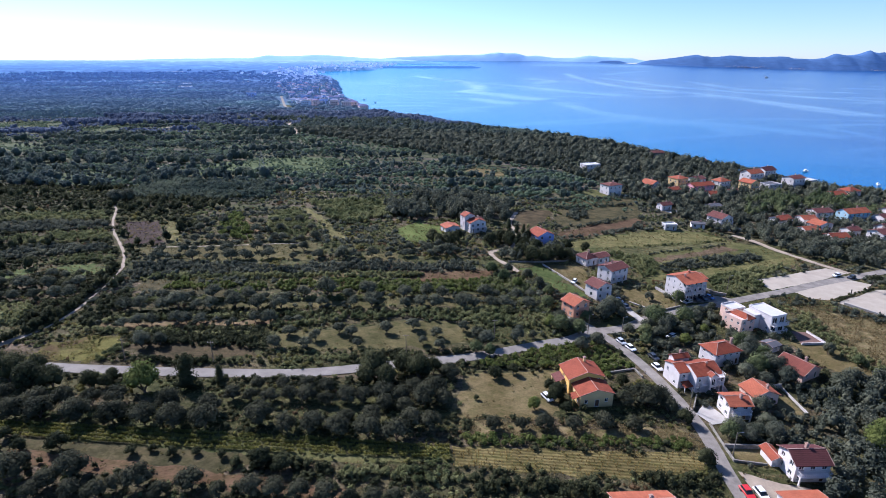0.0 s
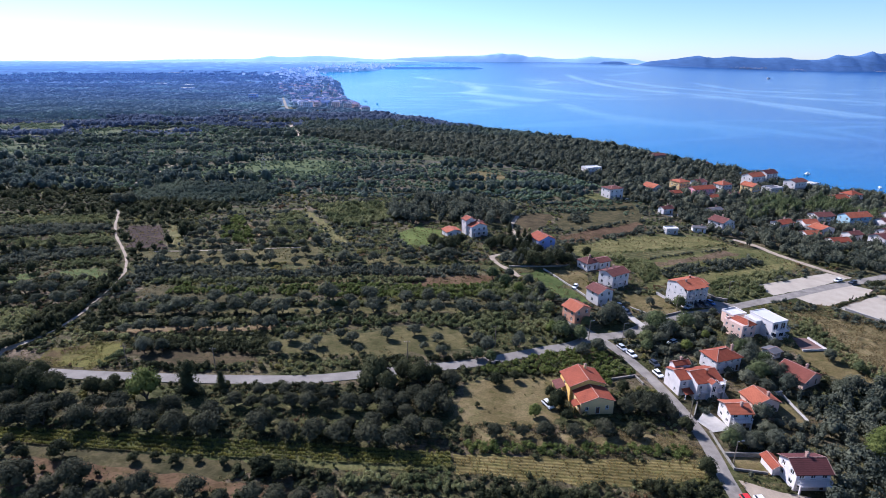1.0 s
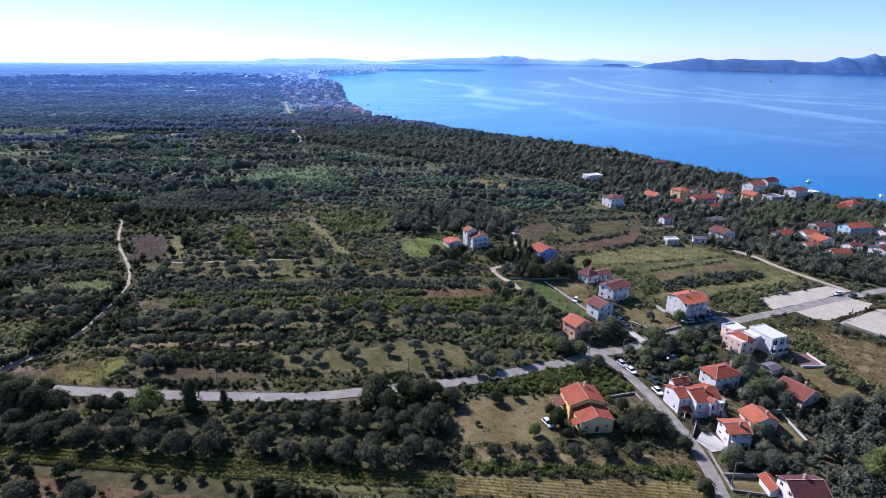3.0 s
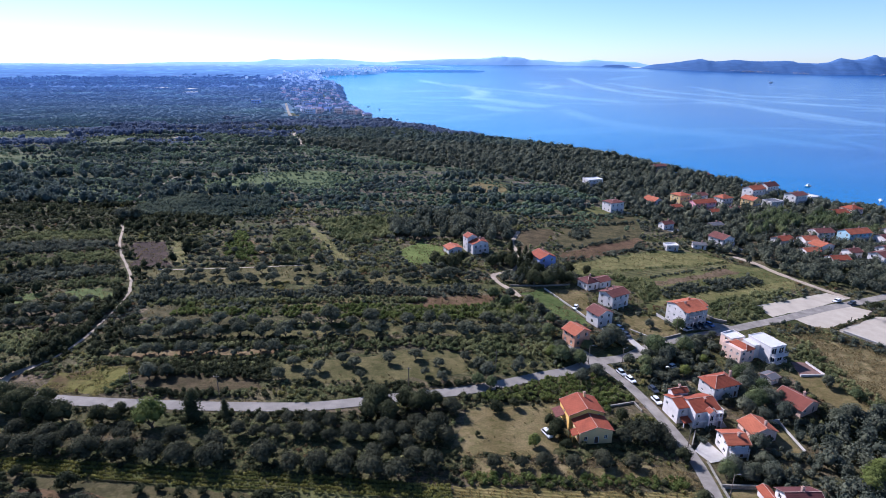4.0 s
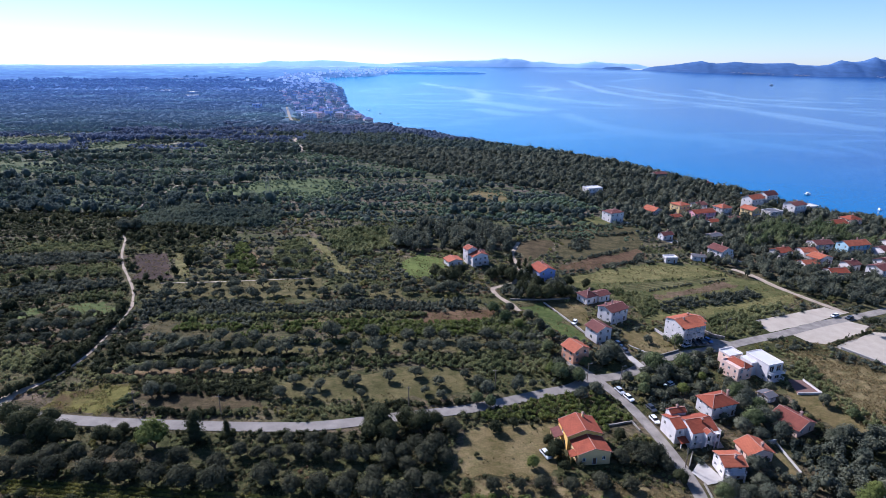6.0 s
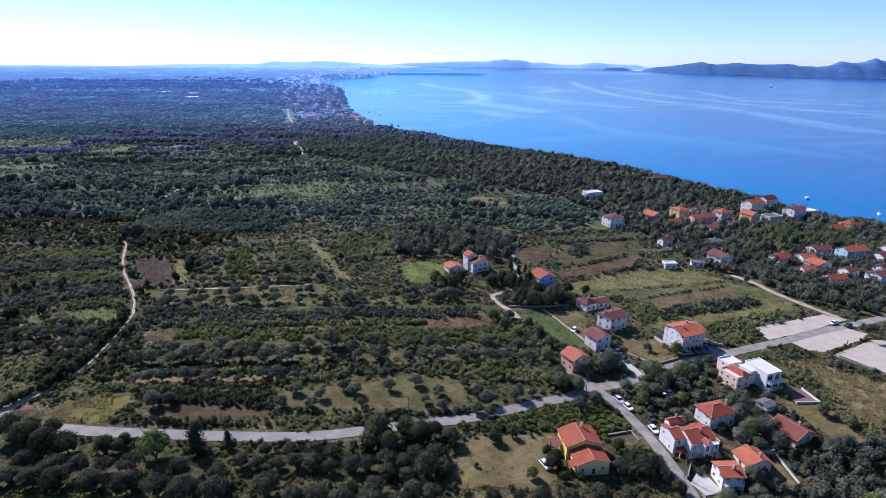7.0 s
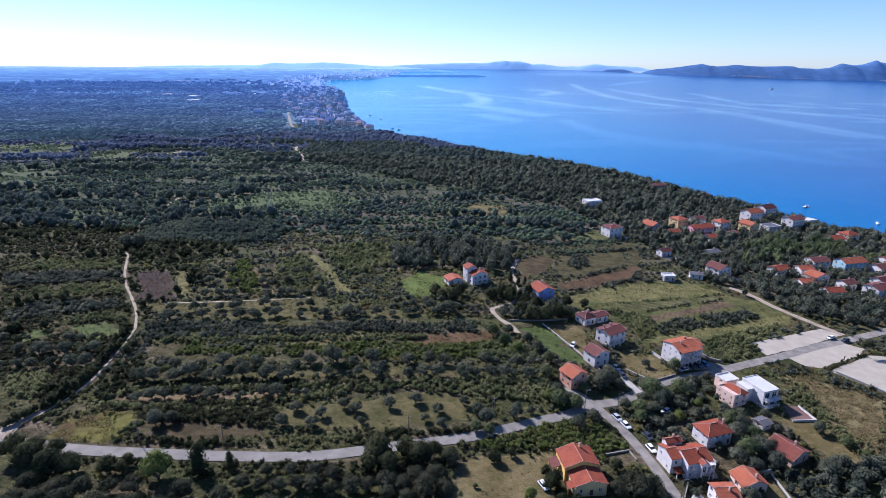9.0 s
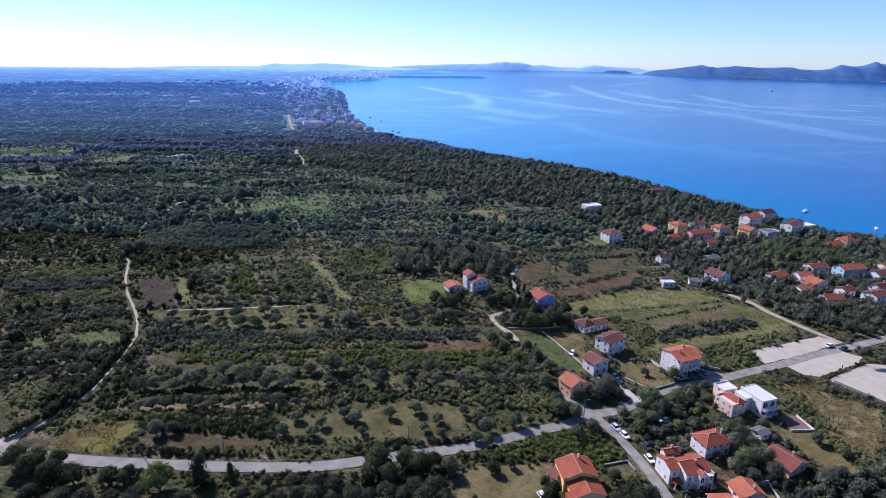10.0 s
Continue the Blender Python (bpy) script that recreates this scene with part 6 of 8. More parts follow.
def car(x, y, rot, colour, where):
    root = new("car")
    root.matrix_world = pose(x, y, land1(x, y) + 0.16, 0, 0, rot) @ Matrix.Scale(0.94, 4)
    tagged(root, f"{colour} parked hatchback {where}", "car", "parked cars")
    bm = bmesh.new()
    # side outline of the body, front to rear, loft across the width
    outline = [(-2.0, 0.35), (-2.05, 0.62), (-1.85, 0.78), (-0.95, 0.90), (1.80, 0.95), (2.02, 0.80), (2.05, 0.40)]
    ring0 = [bm.verts.new((px, -0.86, pz)) for px, pz in outline]
    ring1 = [bm.verts.new((px, 0.86, pz)) for px, pz in outline]
    n = len(outline)
    for k in range(n):
        j = (k + 1) % n
        bm.faces.new((ring0[k], ring0[j], ring1[j], ring1[k]))
    bm.faces.new(ring0[::-1])
    bm.faces.new(ring1)
    bmesh.ops.bevel(bm, geom=bm.edges[:], offset=0.06, segments=1, affect="EDGES")
    body = part("body", bm, PAINTS[colour], root)
    bm = bmesh.new()
    low = [bm.verts.new(p) for p in ((-1.0, -0.78, 0.89), (1.72, -0.78, 0.93), (1.72, 0.78, 0.93), (-1.0, 0.78, 0.89))]
    top = [bm.verts.new(p) for p in ((-0.3, -0.62, 1.40), (1.35, -0.62, 1.42), (1.35, 0.62, 1.42), (-0.3, 0.62, 1.40))]
    for k in range(4):
        j = (k + 1) % 4
        bm.faces.new((low[k], low[j], top[j], top[k]))
    bm.faces.new(top)
    part("glasshouse", bm, GLASS, root)
    bm = bmesh.new()
    slab(bm, [(-0.33, -0.64, 1.47), (1.38, -0.64, 1.49), (1.38, 0.64, 1.49), (-0.33, 0.64, 1.47)], 0.055)
    part("roof", bm, PAINTS[colour], root)
    for wx in (-1.3, 1.25):
        for wy in (-0.78, 0.78):
            bm = bmesh.new()
            tube(bm, (wx, wy - 0.1, 0.16), (wx, wy + 0.1, 0.16), 0.32, 0.32, 12)
            wheel = part("wheel", bm, TYRE, root)
            bm = bmesh.new()
            s = 1 if wy > 0 else -1
            tube(bm, (wx, wy + s * 0.101, 0.16), (wx, wy + s * 0.112, 0.16), 0.2, 0.18, 10)
            part("rim", bm, STEEL, wheel)
    for wy in (-0.62, 0.62):
        bm = bmesh.new()
        box(bm, -2.07, wy - 0.16, 0.6, -1.98, wy + 0.16, 0.72)
        part("headlight", bm, GLASS, root)
    block_poly([(x - 2, y - 2), (x + 2, y - 2), (x + 2, y + 2), (x - 2, y + 2)])


for spec in ((60.6, 138.6, 105, "white", "on the village street"), (56.2, 149.3, 112, "white", "beside the junction"), (54.4, 153.0, 112, "silver", "under trees by the street"),
             (25.4, 120.2, 115, "white", "in the yellow house's yard"), (61.2, 89.0, 95, "red", "in the dusty yard"), (64.0, 88.8, 95, "white", "in the dusty yard"),
             (49.4, 199.4, 60, "white", "on a dry grass yard"), (62.6, 183.6, 110, "silver", "on a concrete driveway"), (63.6, 178.6, 110, "dark", "on a concrete driveway"),
             (68.5, 160.8, 20, "white", "under trees near the junction"), (88.2, 184.4, 25, "silver", "in front of the apartment house"), (92.2, 186.6, 115, "dark", "in front of the apartment house"),
             (95.2, 187.6, 115, "dark", "in front of the apartment house"), (98.2, 188.8, 115, "blue", "in front of the apartment house"), (166.9, 211.2, 25, "dark", "at the edge of a gravel lot"), (162.0, 213.2, 25, "white", "at the edge of a gravel lot"),
             (61.6, 144.4, 110, "dark", "in a shaded driveway"), (72.0, 158.0, 30, "white", "in a shaded yard")):
    car(*spec)


def boat(x, y, length, rot, label):
    root = new("boat")
    root.matrix_world = pose(x, y, float(sea_level(x, y)), 0, 0, rot)
    tagged(root, label, "boat", "boats on the bay")
    bm = bmesh.new()
    L, B = length / 2, length / 6
    deck = [(-L, -B * 0.8), (L * 0.3, -B), (L, 0), (L * 0.3, B), (-L, B * 0.8)]
    top = [bm.verts.new((px, py, 0.12 * length)) for px, py in deck]
    low = [bm.verts.new((px * 0.9, py * 0.6, -0.1)) for px, py in deck]
    bm.faces.new(top)
    for k in range(5):
        j = (k + 1) % 5
        bm.faces.new((low[k], low[j], top[j], top[k]))
    part("hull", bm, FRAME_WHITE, root)
    bm = bmesh.new()
    box(bm, -L * 0.5, -B * 0.5, 0.12 * length + 0.003, L * 0.2, B * 0.5, 0.26 * length)
    part("cabin", bm, FRAME_WHITE, root)


boat(302, 462, 8.0, 30, "small white motor boat on the sea")
boat(326, 412, 6.0, 70, "small white motor boat near the shore")
for x, y, rot in ((-194, 1285, 20), (-158, 1204, 65), (-114, 1022, 40), (-100, 1004, 10)):
    boat(x, y, 7.0, rot, "small boat moored off the town")
boat(1549, 2817, 26.0, 20, "white yacht far out on the sea")

# ---------------------------------------------------------------- plants
nrng = np.random.default_rng(11)
PHI = (1 + 5 ** 0.5) / 2
ICO_V = np.array([(-1, PHI, 0), (1, PHI, 0), (-1, -PHI, 0), (1, -PHI, 0), (0, -1, PHI), (0, 1, PHI), (0, -1, -PHI), (0, 1, -PHI), (PHI, 0, -1), (PHI, 0, 1), (-PHI, 0, -1), (-PHI, 0, 1)]) / math.hypot(1, PHI)
ICO_F = np.array([0, 11, 5, 0, 5, 1, 0, 1, 7, 0, 7, 10, 0, 10, 11, 1, 5, 9, 5, 11, 4, 11, 10, 2, 10, 7, 6, 7, 1, 8, 3, 9, 4, 3, 4, 2, 3, 2, 6, 3, 6, 8, 3, 8, 9, 4, 9, 5, 2, 4, 11, 6, 2, 10, 8, 6, 7, 9, 8, 1]).reshape(20, 3)


OCT_V = np.array([(1, 0, 0), (0, 1, 0), (-1, 0, 0), (0, -1, 0), (0, 0, 1), (0, 0, -1)], float)
OCT_F = np.array([(0, 1, 4), (1, 2, 4), (2, 3, 4), (3, 0, 4), (1, 0, 5), (2, 1, 5), (3, 2, 5), (0, 3, 5)])


def clumps(centres, radii, n_leaves, leaf, core=0.74, spread=0.55, low=-0.35):
    """Leafy clumps: round each centre, n leaves on an uneven ball, over a rough dark core. Returns places and corners."""
    c, r = np.asarray(centres, float), np.asarray(radii, float)
    m = len(c)
    verts, faces = [], []
    nv = 12
    if core and n_leaves >= 12 and core < 0.76:
        nv = 6
        cv = OCT_V[None] * (1 + nrng.uniform(-0.15, 0.15, (m, 6, 1))) * r[:, None] * core * 1.12 + c[:, None]
        cf = OCT_F[None] + 6 * np.arange(m)[:, None, None]
        verts, faces = [cv.reshape(-1, 3)], [cf.reshape(-1, 3)]
    elif core:
        cv = ICO_V[None] * (1 + nrng.uniform(-0.22, 0.22, (m, 12, 1))) * r[:, None] * core + c[:, None]
        cf = ICO_F[None] + 12 * np.arange(m)[:, None, None]
        verts, faces = [cv.reshape(-1, 3)], [cf.reshape(-1, 3)]
    if n_leaves:
        d = nrng.normal(size=(m, n_leaves, 3))
        d[..., 2] = np.where(d[..., 2] < low, -d[..., 2], d[..., 2])
        d /= np.linalg.norm(d, axis=-1, keepdims=True)
        p = c[:, None] + d * r[:, None] * nrng.uniform(0.78, 1.12, (m, n_leaves, 1))
        nn = d + (0.42 if core > 0.76 else spread) * nrng.normal(size=d.shape)
        nn /= np.linalg.norm(nn, axis=-1, keepdims=True)
        a = np.cross(nn, nrng.normal(size=d.shape))
        a /= np.linalg.norm(a, axis=-1, keepdims=True) + 1e-9
        b = np.cross(nn, a)
        s = np.asarray(leaf, float).reshape(-1, 1, 1) * nrng.uniform(0.6, 1.35, (m, n_leaves, 1))
        tri = np.stack([p + a * s, p - a * s * 0.5 + b * s * 0.8, p - a * s * 0.5 - b * s * 0.8], 2)
        base = nv * m if core else 0
        verts.append(tri.reshape(-1, 3))
        faces.append(base + np.arange(m * n_leaves * 3).reshape(-1, 3))
    return np.concatenate(verts), np.concatenate(faces)


def plants(name, xy, width, height, n_leaves, leaf, material, label, category, lumps=3, core=0.74, base=land):
    """Many bushes or treetops as one mesh: each is a few leafy clumps set on the land."""
    xy = np.asarray(xy, float)
    m = len(xy)
    if not m:
        return None
    z = base(xy[:, 0], xy[:, 1])
    cs, rs, ls = [], [], []
    for k in range(lumps):
        ang = nrng.uniform(0, math.tau, m)
        off = width * (0.0 if lumps == 1 else 0.42) * nrng.uniform(0.5, 1.0, m)
        f = nrng.uniform(0.55, 1.0, m) if lumps > 1 else np.ones(m)
        rad = np.stack([width * f * 0.72 if lumps > 1 else width, width * f * 0.72 if lumps > 1 else width, height * f * 0.55], -1)
        cs.append(np.stack([xy[:, 0] + off * np.cos(ang), xy[:, 1] + off * np.sin(ang), z + height * 0.5 * f], -1))
        rs.append(rad)
        ls.append(leaf * (0.7 + 0.3 * f))
    v, f = clumps(np.concatenate(cs), np.concatenate(rs), n_leaves, np.concatenate(ls), core)
    ob = from_arrays(name, v, f, material)
    if n_leaves < 6:
        ob.data.polygons.foreach_set("use_smooth", [True] * len(ob.data.polygons))
    return tagged(ob, label, category, kind="stuff")


def tree_model(name, h, crown_r, crown_h, trunk_h, lumps, n_leaves, leaf, material, label, category, seed, tall=False):
    """One tree: tapered forked trunk and a crown of leafy clumps."""
    r = random.Random(seed)
    root = new(name)
    tagged(root, label, category)
    bm = bmesh.new()
    fork = trunk_h * 0.55
    tube(bm, (0, 0, -0.3), (0.05, 0, fork), 0.05 * h, 0.036 * h, 8)
    for k in range(4):
        a = k * 1.57 + r.uniform(-0.4, 0.4)
        tube(bm, (0.05, 0, fork - 0.1), (crown_r * 0.45 * math.cos(a), crown_r * 0.45 * math.sin(a), trunk_h + crown_h * 0.35), 0.026 * h, 0.010 * h, 6)
    part("trunk", bm, BARK, root)
    cs, rs = [], []
    for k in range(lumps):
        u = (k + 0.5) / lumps
        if tall:
            rr = crown_r * (1 - u) ** 0.4 * 0.9 + 0.25
            a = r.uniform(0, math.tau)
            cs.append((0.25 * rr * math.cos(a), 0.25 * rr * math.sin(a), trunk_h + crown_h * u))
            rs.append((rr, rr, crown_h / lumps * 1.5))
        else:
            a = k * 2.4 + r.uniform(-0.3, 0.3)
            q = crown_r * 0.62 * math.sqrt(u)
            zz = trunk_h + crown_h * (0.72 - 0.42 * u + r.uniform(-0.08, 0.12))
            s = r.uniform(0.42, 0.60)
            cs.append((q * math.cos(a), q * math.sin(a), zz))
            rs.append((crown_r * s, crown_r * s, crown_h * s * 0.72))
    v, f = clumps(cs, rs, n_leaves, np.full(lumps, leaf), core=0.72, spread=0.18)
    crown = from_arrays("crown", v, f, material)
    crown.parent = root
    return root


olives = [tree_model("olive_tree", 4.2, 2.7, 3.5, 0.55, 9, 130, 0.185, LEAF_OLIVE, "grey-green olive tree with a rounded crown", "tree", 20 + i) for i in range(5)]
greys = [tree_model("olive_tree", 3.9, 2.7, 3.1, 0.8, 8, 130, 0.175, LEAF_GREY, "pale grey-green olive tree with an open crown", "tree", 30 + i) for i in range(5)]
oaks = [tree_model("oak_tree", 6.2, 3.3, 5.2, 0.7, 11, 132, 0.22, LEAF_DARK, "dark green evergreen oak with a dense crown", "tree", 40 + i) for i in range(4)]
gardens = [tree_model("garden_tree", 5.8, 3.3, 4.9, 0.7, 11, 132, 0.21, m, "mid-green garden tree with an uneven crown", "tree", 50 + i) for i, m in enumerate((LEAF_WOODS, LEAF_GREY, LEAF_WOODS, LEAF_PINE))]
brights = [tree_model("broadleaf_tree", 5.4, 2.7, 4.5, 0.6, 9, 150, 0.19, LEAF_BRIGHT, "bright green leafy tree with a full crown", "tree", 60 + i) for i in range(2)]
cypresses = [tree_model("cypress_tree", 7.0, 2.3, 6.0, 0.8, 7, 150, 0.19, LEAF_DARK, "tall dark cypress with a dense narrow crown", "tree", 70 + i, True) for i in range(2)]
shrubs = [tree_model("shrub", 2.2, 1.55, 2.0, 0.25, 7, 110, 0.17, LEAF_DARK, "dark green rounded wild shrub", "shrub", 80 + i) for i in range(3)]
MODELS = {"shrub": shrubs, "olive": olives, "grey": greys, "oak": oaks, "garden": gardens, "bright": brights, "cypress": cypresses}
TREE_SPOTS = []
trng = random.Random(3)


def plant_tree(kind, x, y, scale=1.0, group="olive grove", vary=0.2):
    TREE_SPOTS.append((x, y))
    m = trng.choice(MODELS[kind])
    s = scale * trng.uniform(1 - vary, 1 + vary)
    ob = copy_thing(m, pose(x, y, land1(x, y), trng.uniform(-3, 3), trng.uniform(-3, 3), trng.uniform(0, 360)) @ Matrix.Diagonal((s * trng.uniform(0.92, 1.1), s, s * trng.uniform(0.9, 1.08), 1)))
    tagged(ob, group=group)


CROWN = {"olive": 5.4, "grey": 5.4, "oak": 6.8, "garden": 6.8, "bright": 5.4, "cypress": 4.4, "shrub": 3.1}


def grove(kind, group, spots):
    """Trees at places (x, y, breadth of crown)."""
    for x, y, w in spots:
        plant_tree(kind, x, y, w / CROWN[kind], group, 0.07)


def tree_row(kind, x0, y0, x1, y1, n, jitter, scale, group):
    for k in range(n):
        u = (k + trng.uniform(0.15, 0.85)) / n
        if trng.random() < 0.08:
            continue
        plant_tree(kind, x0 + (x1 - x0) * u + trng.uniform(-jitter, jitter), y0 + (y1 - y0) * u + trng.uniform(-jitter, jitter) * 0.9, scale * trng.choice((0.72, 0.95, 1.05, 1.18)), group)


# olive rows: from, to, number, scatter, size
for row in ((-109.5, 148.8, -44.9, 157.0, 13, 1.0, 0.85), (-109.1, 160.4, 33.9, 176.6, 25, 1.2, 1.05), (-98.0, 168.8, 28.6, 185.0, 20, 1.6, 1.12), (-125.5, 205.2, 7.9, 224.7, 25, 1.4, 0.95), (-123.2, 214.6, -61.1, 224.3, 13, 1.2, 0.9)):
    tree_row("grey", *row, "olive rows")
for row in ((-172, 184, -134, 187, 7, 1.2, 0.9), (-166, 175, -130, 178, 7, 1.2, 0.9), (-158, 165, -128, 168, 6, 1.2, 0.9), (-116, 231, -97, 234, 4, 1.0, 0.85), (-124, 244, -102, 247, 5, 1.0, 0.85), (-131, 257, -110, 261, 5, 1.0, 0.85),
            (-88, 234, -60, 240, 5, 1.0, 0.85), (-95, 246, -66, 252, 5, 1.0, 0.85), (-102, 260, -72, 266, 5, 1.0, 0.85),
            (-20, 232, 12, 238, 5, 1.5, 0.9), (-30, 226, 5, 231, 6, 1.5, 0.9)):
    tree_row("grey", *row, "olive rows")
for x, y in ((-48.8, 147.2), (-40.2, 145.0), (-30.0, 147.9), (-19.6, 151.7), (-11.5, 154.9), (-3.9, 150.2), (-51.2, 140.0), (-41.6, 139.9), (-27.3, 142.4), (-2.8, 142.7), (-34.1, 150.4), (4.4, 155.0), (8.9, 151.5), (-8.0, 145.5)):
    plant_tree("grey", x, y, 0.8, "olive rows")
grove("garden", "garden trees", [(36, 158.9, 6.6), (42, 157.5, 5.8), (46, 151, 5.1), (40.6, 147.3, 5.1), (69.5, 166, 8), (63.5, 157.8, 5.8), (71.5, 161, 7.3), (58.2, 174.2, 6.2), (55.2, 172.6, 6.6), (53, 170, 5.8), (60, 171.5, 4.4), (74.5, 186.5, 4), (84.6, 184.6, 5.5), (8, 142, 5.1), (12, 141, 4.4), (66.5, 107.5, 5.1), (68.6, 109.2, 5.5), (79.5, 118.5, 5.5), (77.5, 108, 5.5), (70.8, 107, 4.7), (90, 146, 6.6), (93, 150, 6.6), (89.5, 138.5, 6.6), (93.5, 139.5, 6.6)])
grove("garden", "garden trees", [(84.5, 135, 5.5), (80.5, 169, 6.6), (117, 149, 4.7), (122, 143, 4.4), (11.5, 146.8, 5.1), (21.5, 150.8, 5.5), (40, 159.5, 5.5), (46.6, 167.6, 4.4), (58, 178.5, 5.1), (17, 205, 5.8), (21.5, 199, 5.8), (31, 200.5, 5.1), (34.5, 194, 5.1), (37, 186, 5.1), (35, 176, 5.1), (24, 207.5, 5.1), (69.5, 170, 6.2), (73.5, 165, 6.2), (91.8, 158, 5.1), (91, 152, 5.8), (95, 145.5, 5.8), (97, 140, 5.1), (88, 131.5, 5.1), (94.8, 133, 5.8)])
grove("garden", "garden trees", [(62, 152.5, 4.4), (58.5, 158.8, 4.4), (37, 164, 5.5), (45.5, 181, 4.4), (112, 131.5, 6.6), (107.5, 129.5, 6.6), (-88.5, 137.5, 5.5), (-84, 139, 4.4), (-183.5, 292.5, 8), (-180, 296, 8.8), (-188, 296, 8)])
grove("grey", "garden trees", [(67.6, 157.1, 5.9), (66, 162.6, 5.3), (74, 109, 5), (78, 113, 4.7), (96, 156.5, 4.7), (103.5, 155.5, 4.7), (92, 170.5, 4.1), (86, 172, 4.7), (88.5, 176.5, 4.1), (94.5, 178.8, 4.1), (26.5, 153, 3.5), (53, 168.6, 3.5), (30, 184, 4.1), (76.5, 160.5, 4.7), (79.5, 164.5, 4.1), (70.5, 152.5, 4.1), (66.5, 151, 4.4), (81, 156, 4.1), (87, 166, 3.5)])
grove("bright", "garden trees", [(37.8, 162.5, 4.1), (26, 192.5, 4.4), (75, 154, 4.4), (84.5, 162, 3.5), (33.5, 161, 4.1), (100.5, 107, 5.3), (104, 109.5, 5.3), (98, 104, 4.7)])
grove("cypress", "garden trees", [(31.5, 236.5, 4.6), (35.9, 243.4, 4.1), (28, 245.1, 4.4), (37.5, 246.5, 3.7)])
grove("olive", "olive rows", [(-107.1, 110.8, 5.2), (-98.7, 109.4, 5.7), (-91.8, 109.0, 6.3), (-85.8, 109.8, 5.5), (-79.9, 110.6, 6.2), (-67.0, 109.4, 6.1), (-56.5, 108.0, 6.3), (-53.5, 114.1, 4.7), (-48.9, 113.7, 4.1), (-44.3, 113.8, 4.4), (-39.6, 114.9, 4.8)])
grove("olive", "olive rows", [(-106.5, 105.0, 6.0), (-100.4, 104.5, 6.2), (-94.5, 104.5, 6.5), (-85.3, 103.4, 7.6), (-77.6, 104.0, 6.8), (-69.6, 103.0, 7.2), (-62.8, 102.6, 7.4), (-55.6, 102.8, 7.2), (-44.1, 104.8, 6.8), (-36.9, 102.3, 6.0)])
grove("oak", "roadside trees", [(-118.5, 121.5, 7.0), (-112.2, 118.4, 7.6), (-104.8, 116.0, 8.4), (-100.2, 116.9, 7.4), (-113.2, 122.2, 6.3), (-107.5, 122.3, 5.7), (-90.9, 117.0, 4.8), (-87.1, 117.6, 4.2), (-86.8, 120.1, 3.7)])
grove("oak", "lane trees", [(31.4, 225.2, 7.6), (35.8, 221, 8), (41.5, 221, 8), (47.1, 225, 7.6), (51.5, 224.3, 6), (53.5, 237.2, 5.8), (34.3, 234.9, 6.8), (38.3, 229.6, 7.2), (27.9, 240.4, 7), (24.4, 246.3, 6.6), (19.3, 242.7, 6.5), (-0, 237.5, 8), (4, 243.9, 6.5), (-4.7, 237.5, 5.8), (62.3, 236.4, 4.7), (-8, 242.4, 6.5)])
grove("cypress", "lane trees", [(33.5, 257, 3.1), (30.3, 264.6, 3.5), (37.1, 261, 2.8), (30.9, 250.9, 2.5)])
grove("bright", "roadside trees", [(-76.2, 115.6, 8.6)])
grove("cypress", "roadside trees", [(-66.8, 118.4, 5.6), (-59.8, 121.2, 3.2)])
grove("shrub", "bank shrubs", [(-83.3, 94.3, 5.4), (-90.9, 93.3, 3.5), (-67.3, 93.6, 3.0), (-58.4, 93.4, 2.8), (-53.9, 94.0, 2.0), (-48.1, 93.3, 2.5), (-96.9, 97.1, 3.1), (-63.4, 94.6, 2.0), (-39.0, 91.9, 4.5), (-34.6, 90.5, 4.9), (-41.4, 93.1, 3.0), (7.0, 118.3, 1.5)])
grove("olive", "olive rows", [(-85.9, 85.8, 6.7), (-89.5, 87.8, 4.8), (-74.7, 86.2, 7.0), (-78.4, 83.5, 5.1), (-72.5, 81.7, 5.0), (-61.3, 84.6, 6.1), (-50.6, 84.4, 6.4), (-67.5, 81.0, 5.0), (-65.0, 83.5, 3.7), (-55.8, 81.9, 4.1), (-44.7, 82.6, 3.7), (-38.7, 83.4, 5.4), (-34.1, 83.0, 4.7), (-79.2, 80.8, 4.1)])
grove("oak", "roadside trees", [(-20.2, 126.4, 8.4), (-21.6, 123.2, 6.4), (-16.6, 122.7, 6.8), (-8.0, 126.4, 7.8), (-12.2, 129.2, 7.2), (-4.3, 129.5, 5.5)])
grove("olive", "olive rows", [(-35.3, 114.9, 5.4), (-31.3, 118.6, 4.9), (-25.2, 114.6, 5.3), (-21.1, 114.9, 5.4), (-16.4, 116.0, 6.0), (-12.2, 115.3, 6.0), (-8.9, 119.7, 6.2), (-6.3, 114.9, 6.6), (-3.4, 120.1, 6.2), (0.3, 127.2, 6.0), (-1.5, 115.8, 4.8), (-10.8, 111.8, 5.2), (-15.5, 112.4, 5.3), (-30.4, 113.2, 4.6), (-36.5, 119.6, 4.4), (-42.5, 119.2, 4.2), (-48.6, 118.8, 4.2)])
grove("olive", "olive rows", [(-31.2, 103.0, 6.8), (-25.2, 101.8, 6.4), (-24.2, 106.2, 5.0), (-18.5, 102.0, 6.4), (-18.3, 107.3, 5.6), (-12.0, 101.4, 7.4), (-8.6, 105.9, 6.2), (-4.2, 105.4, 6.1)])
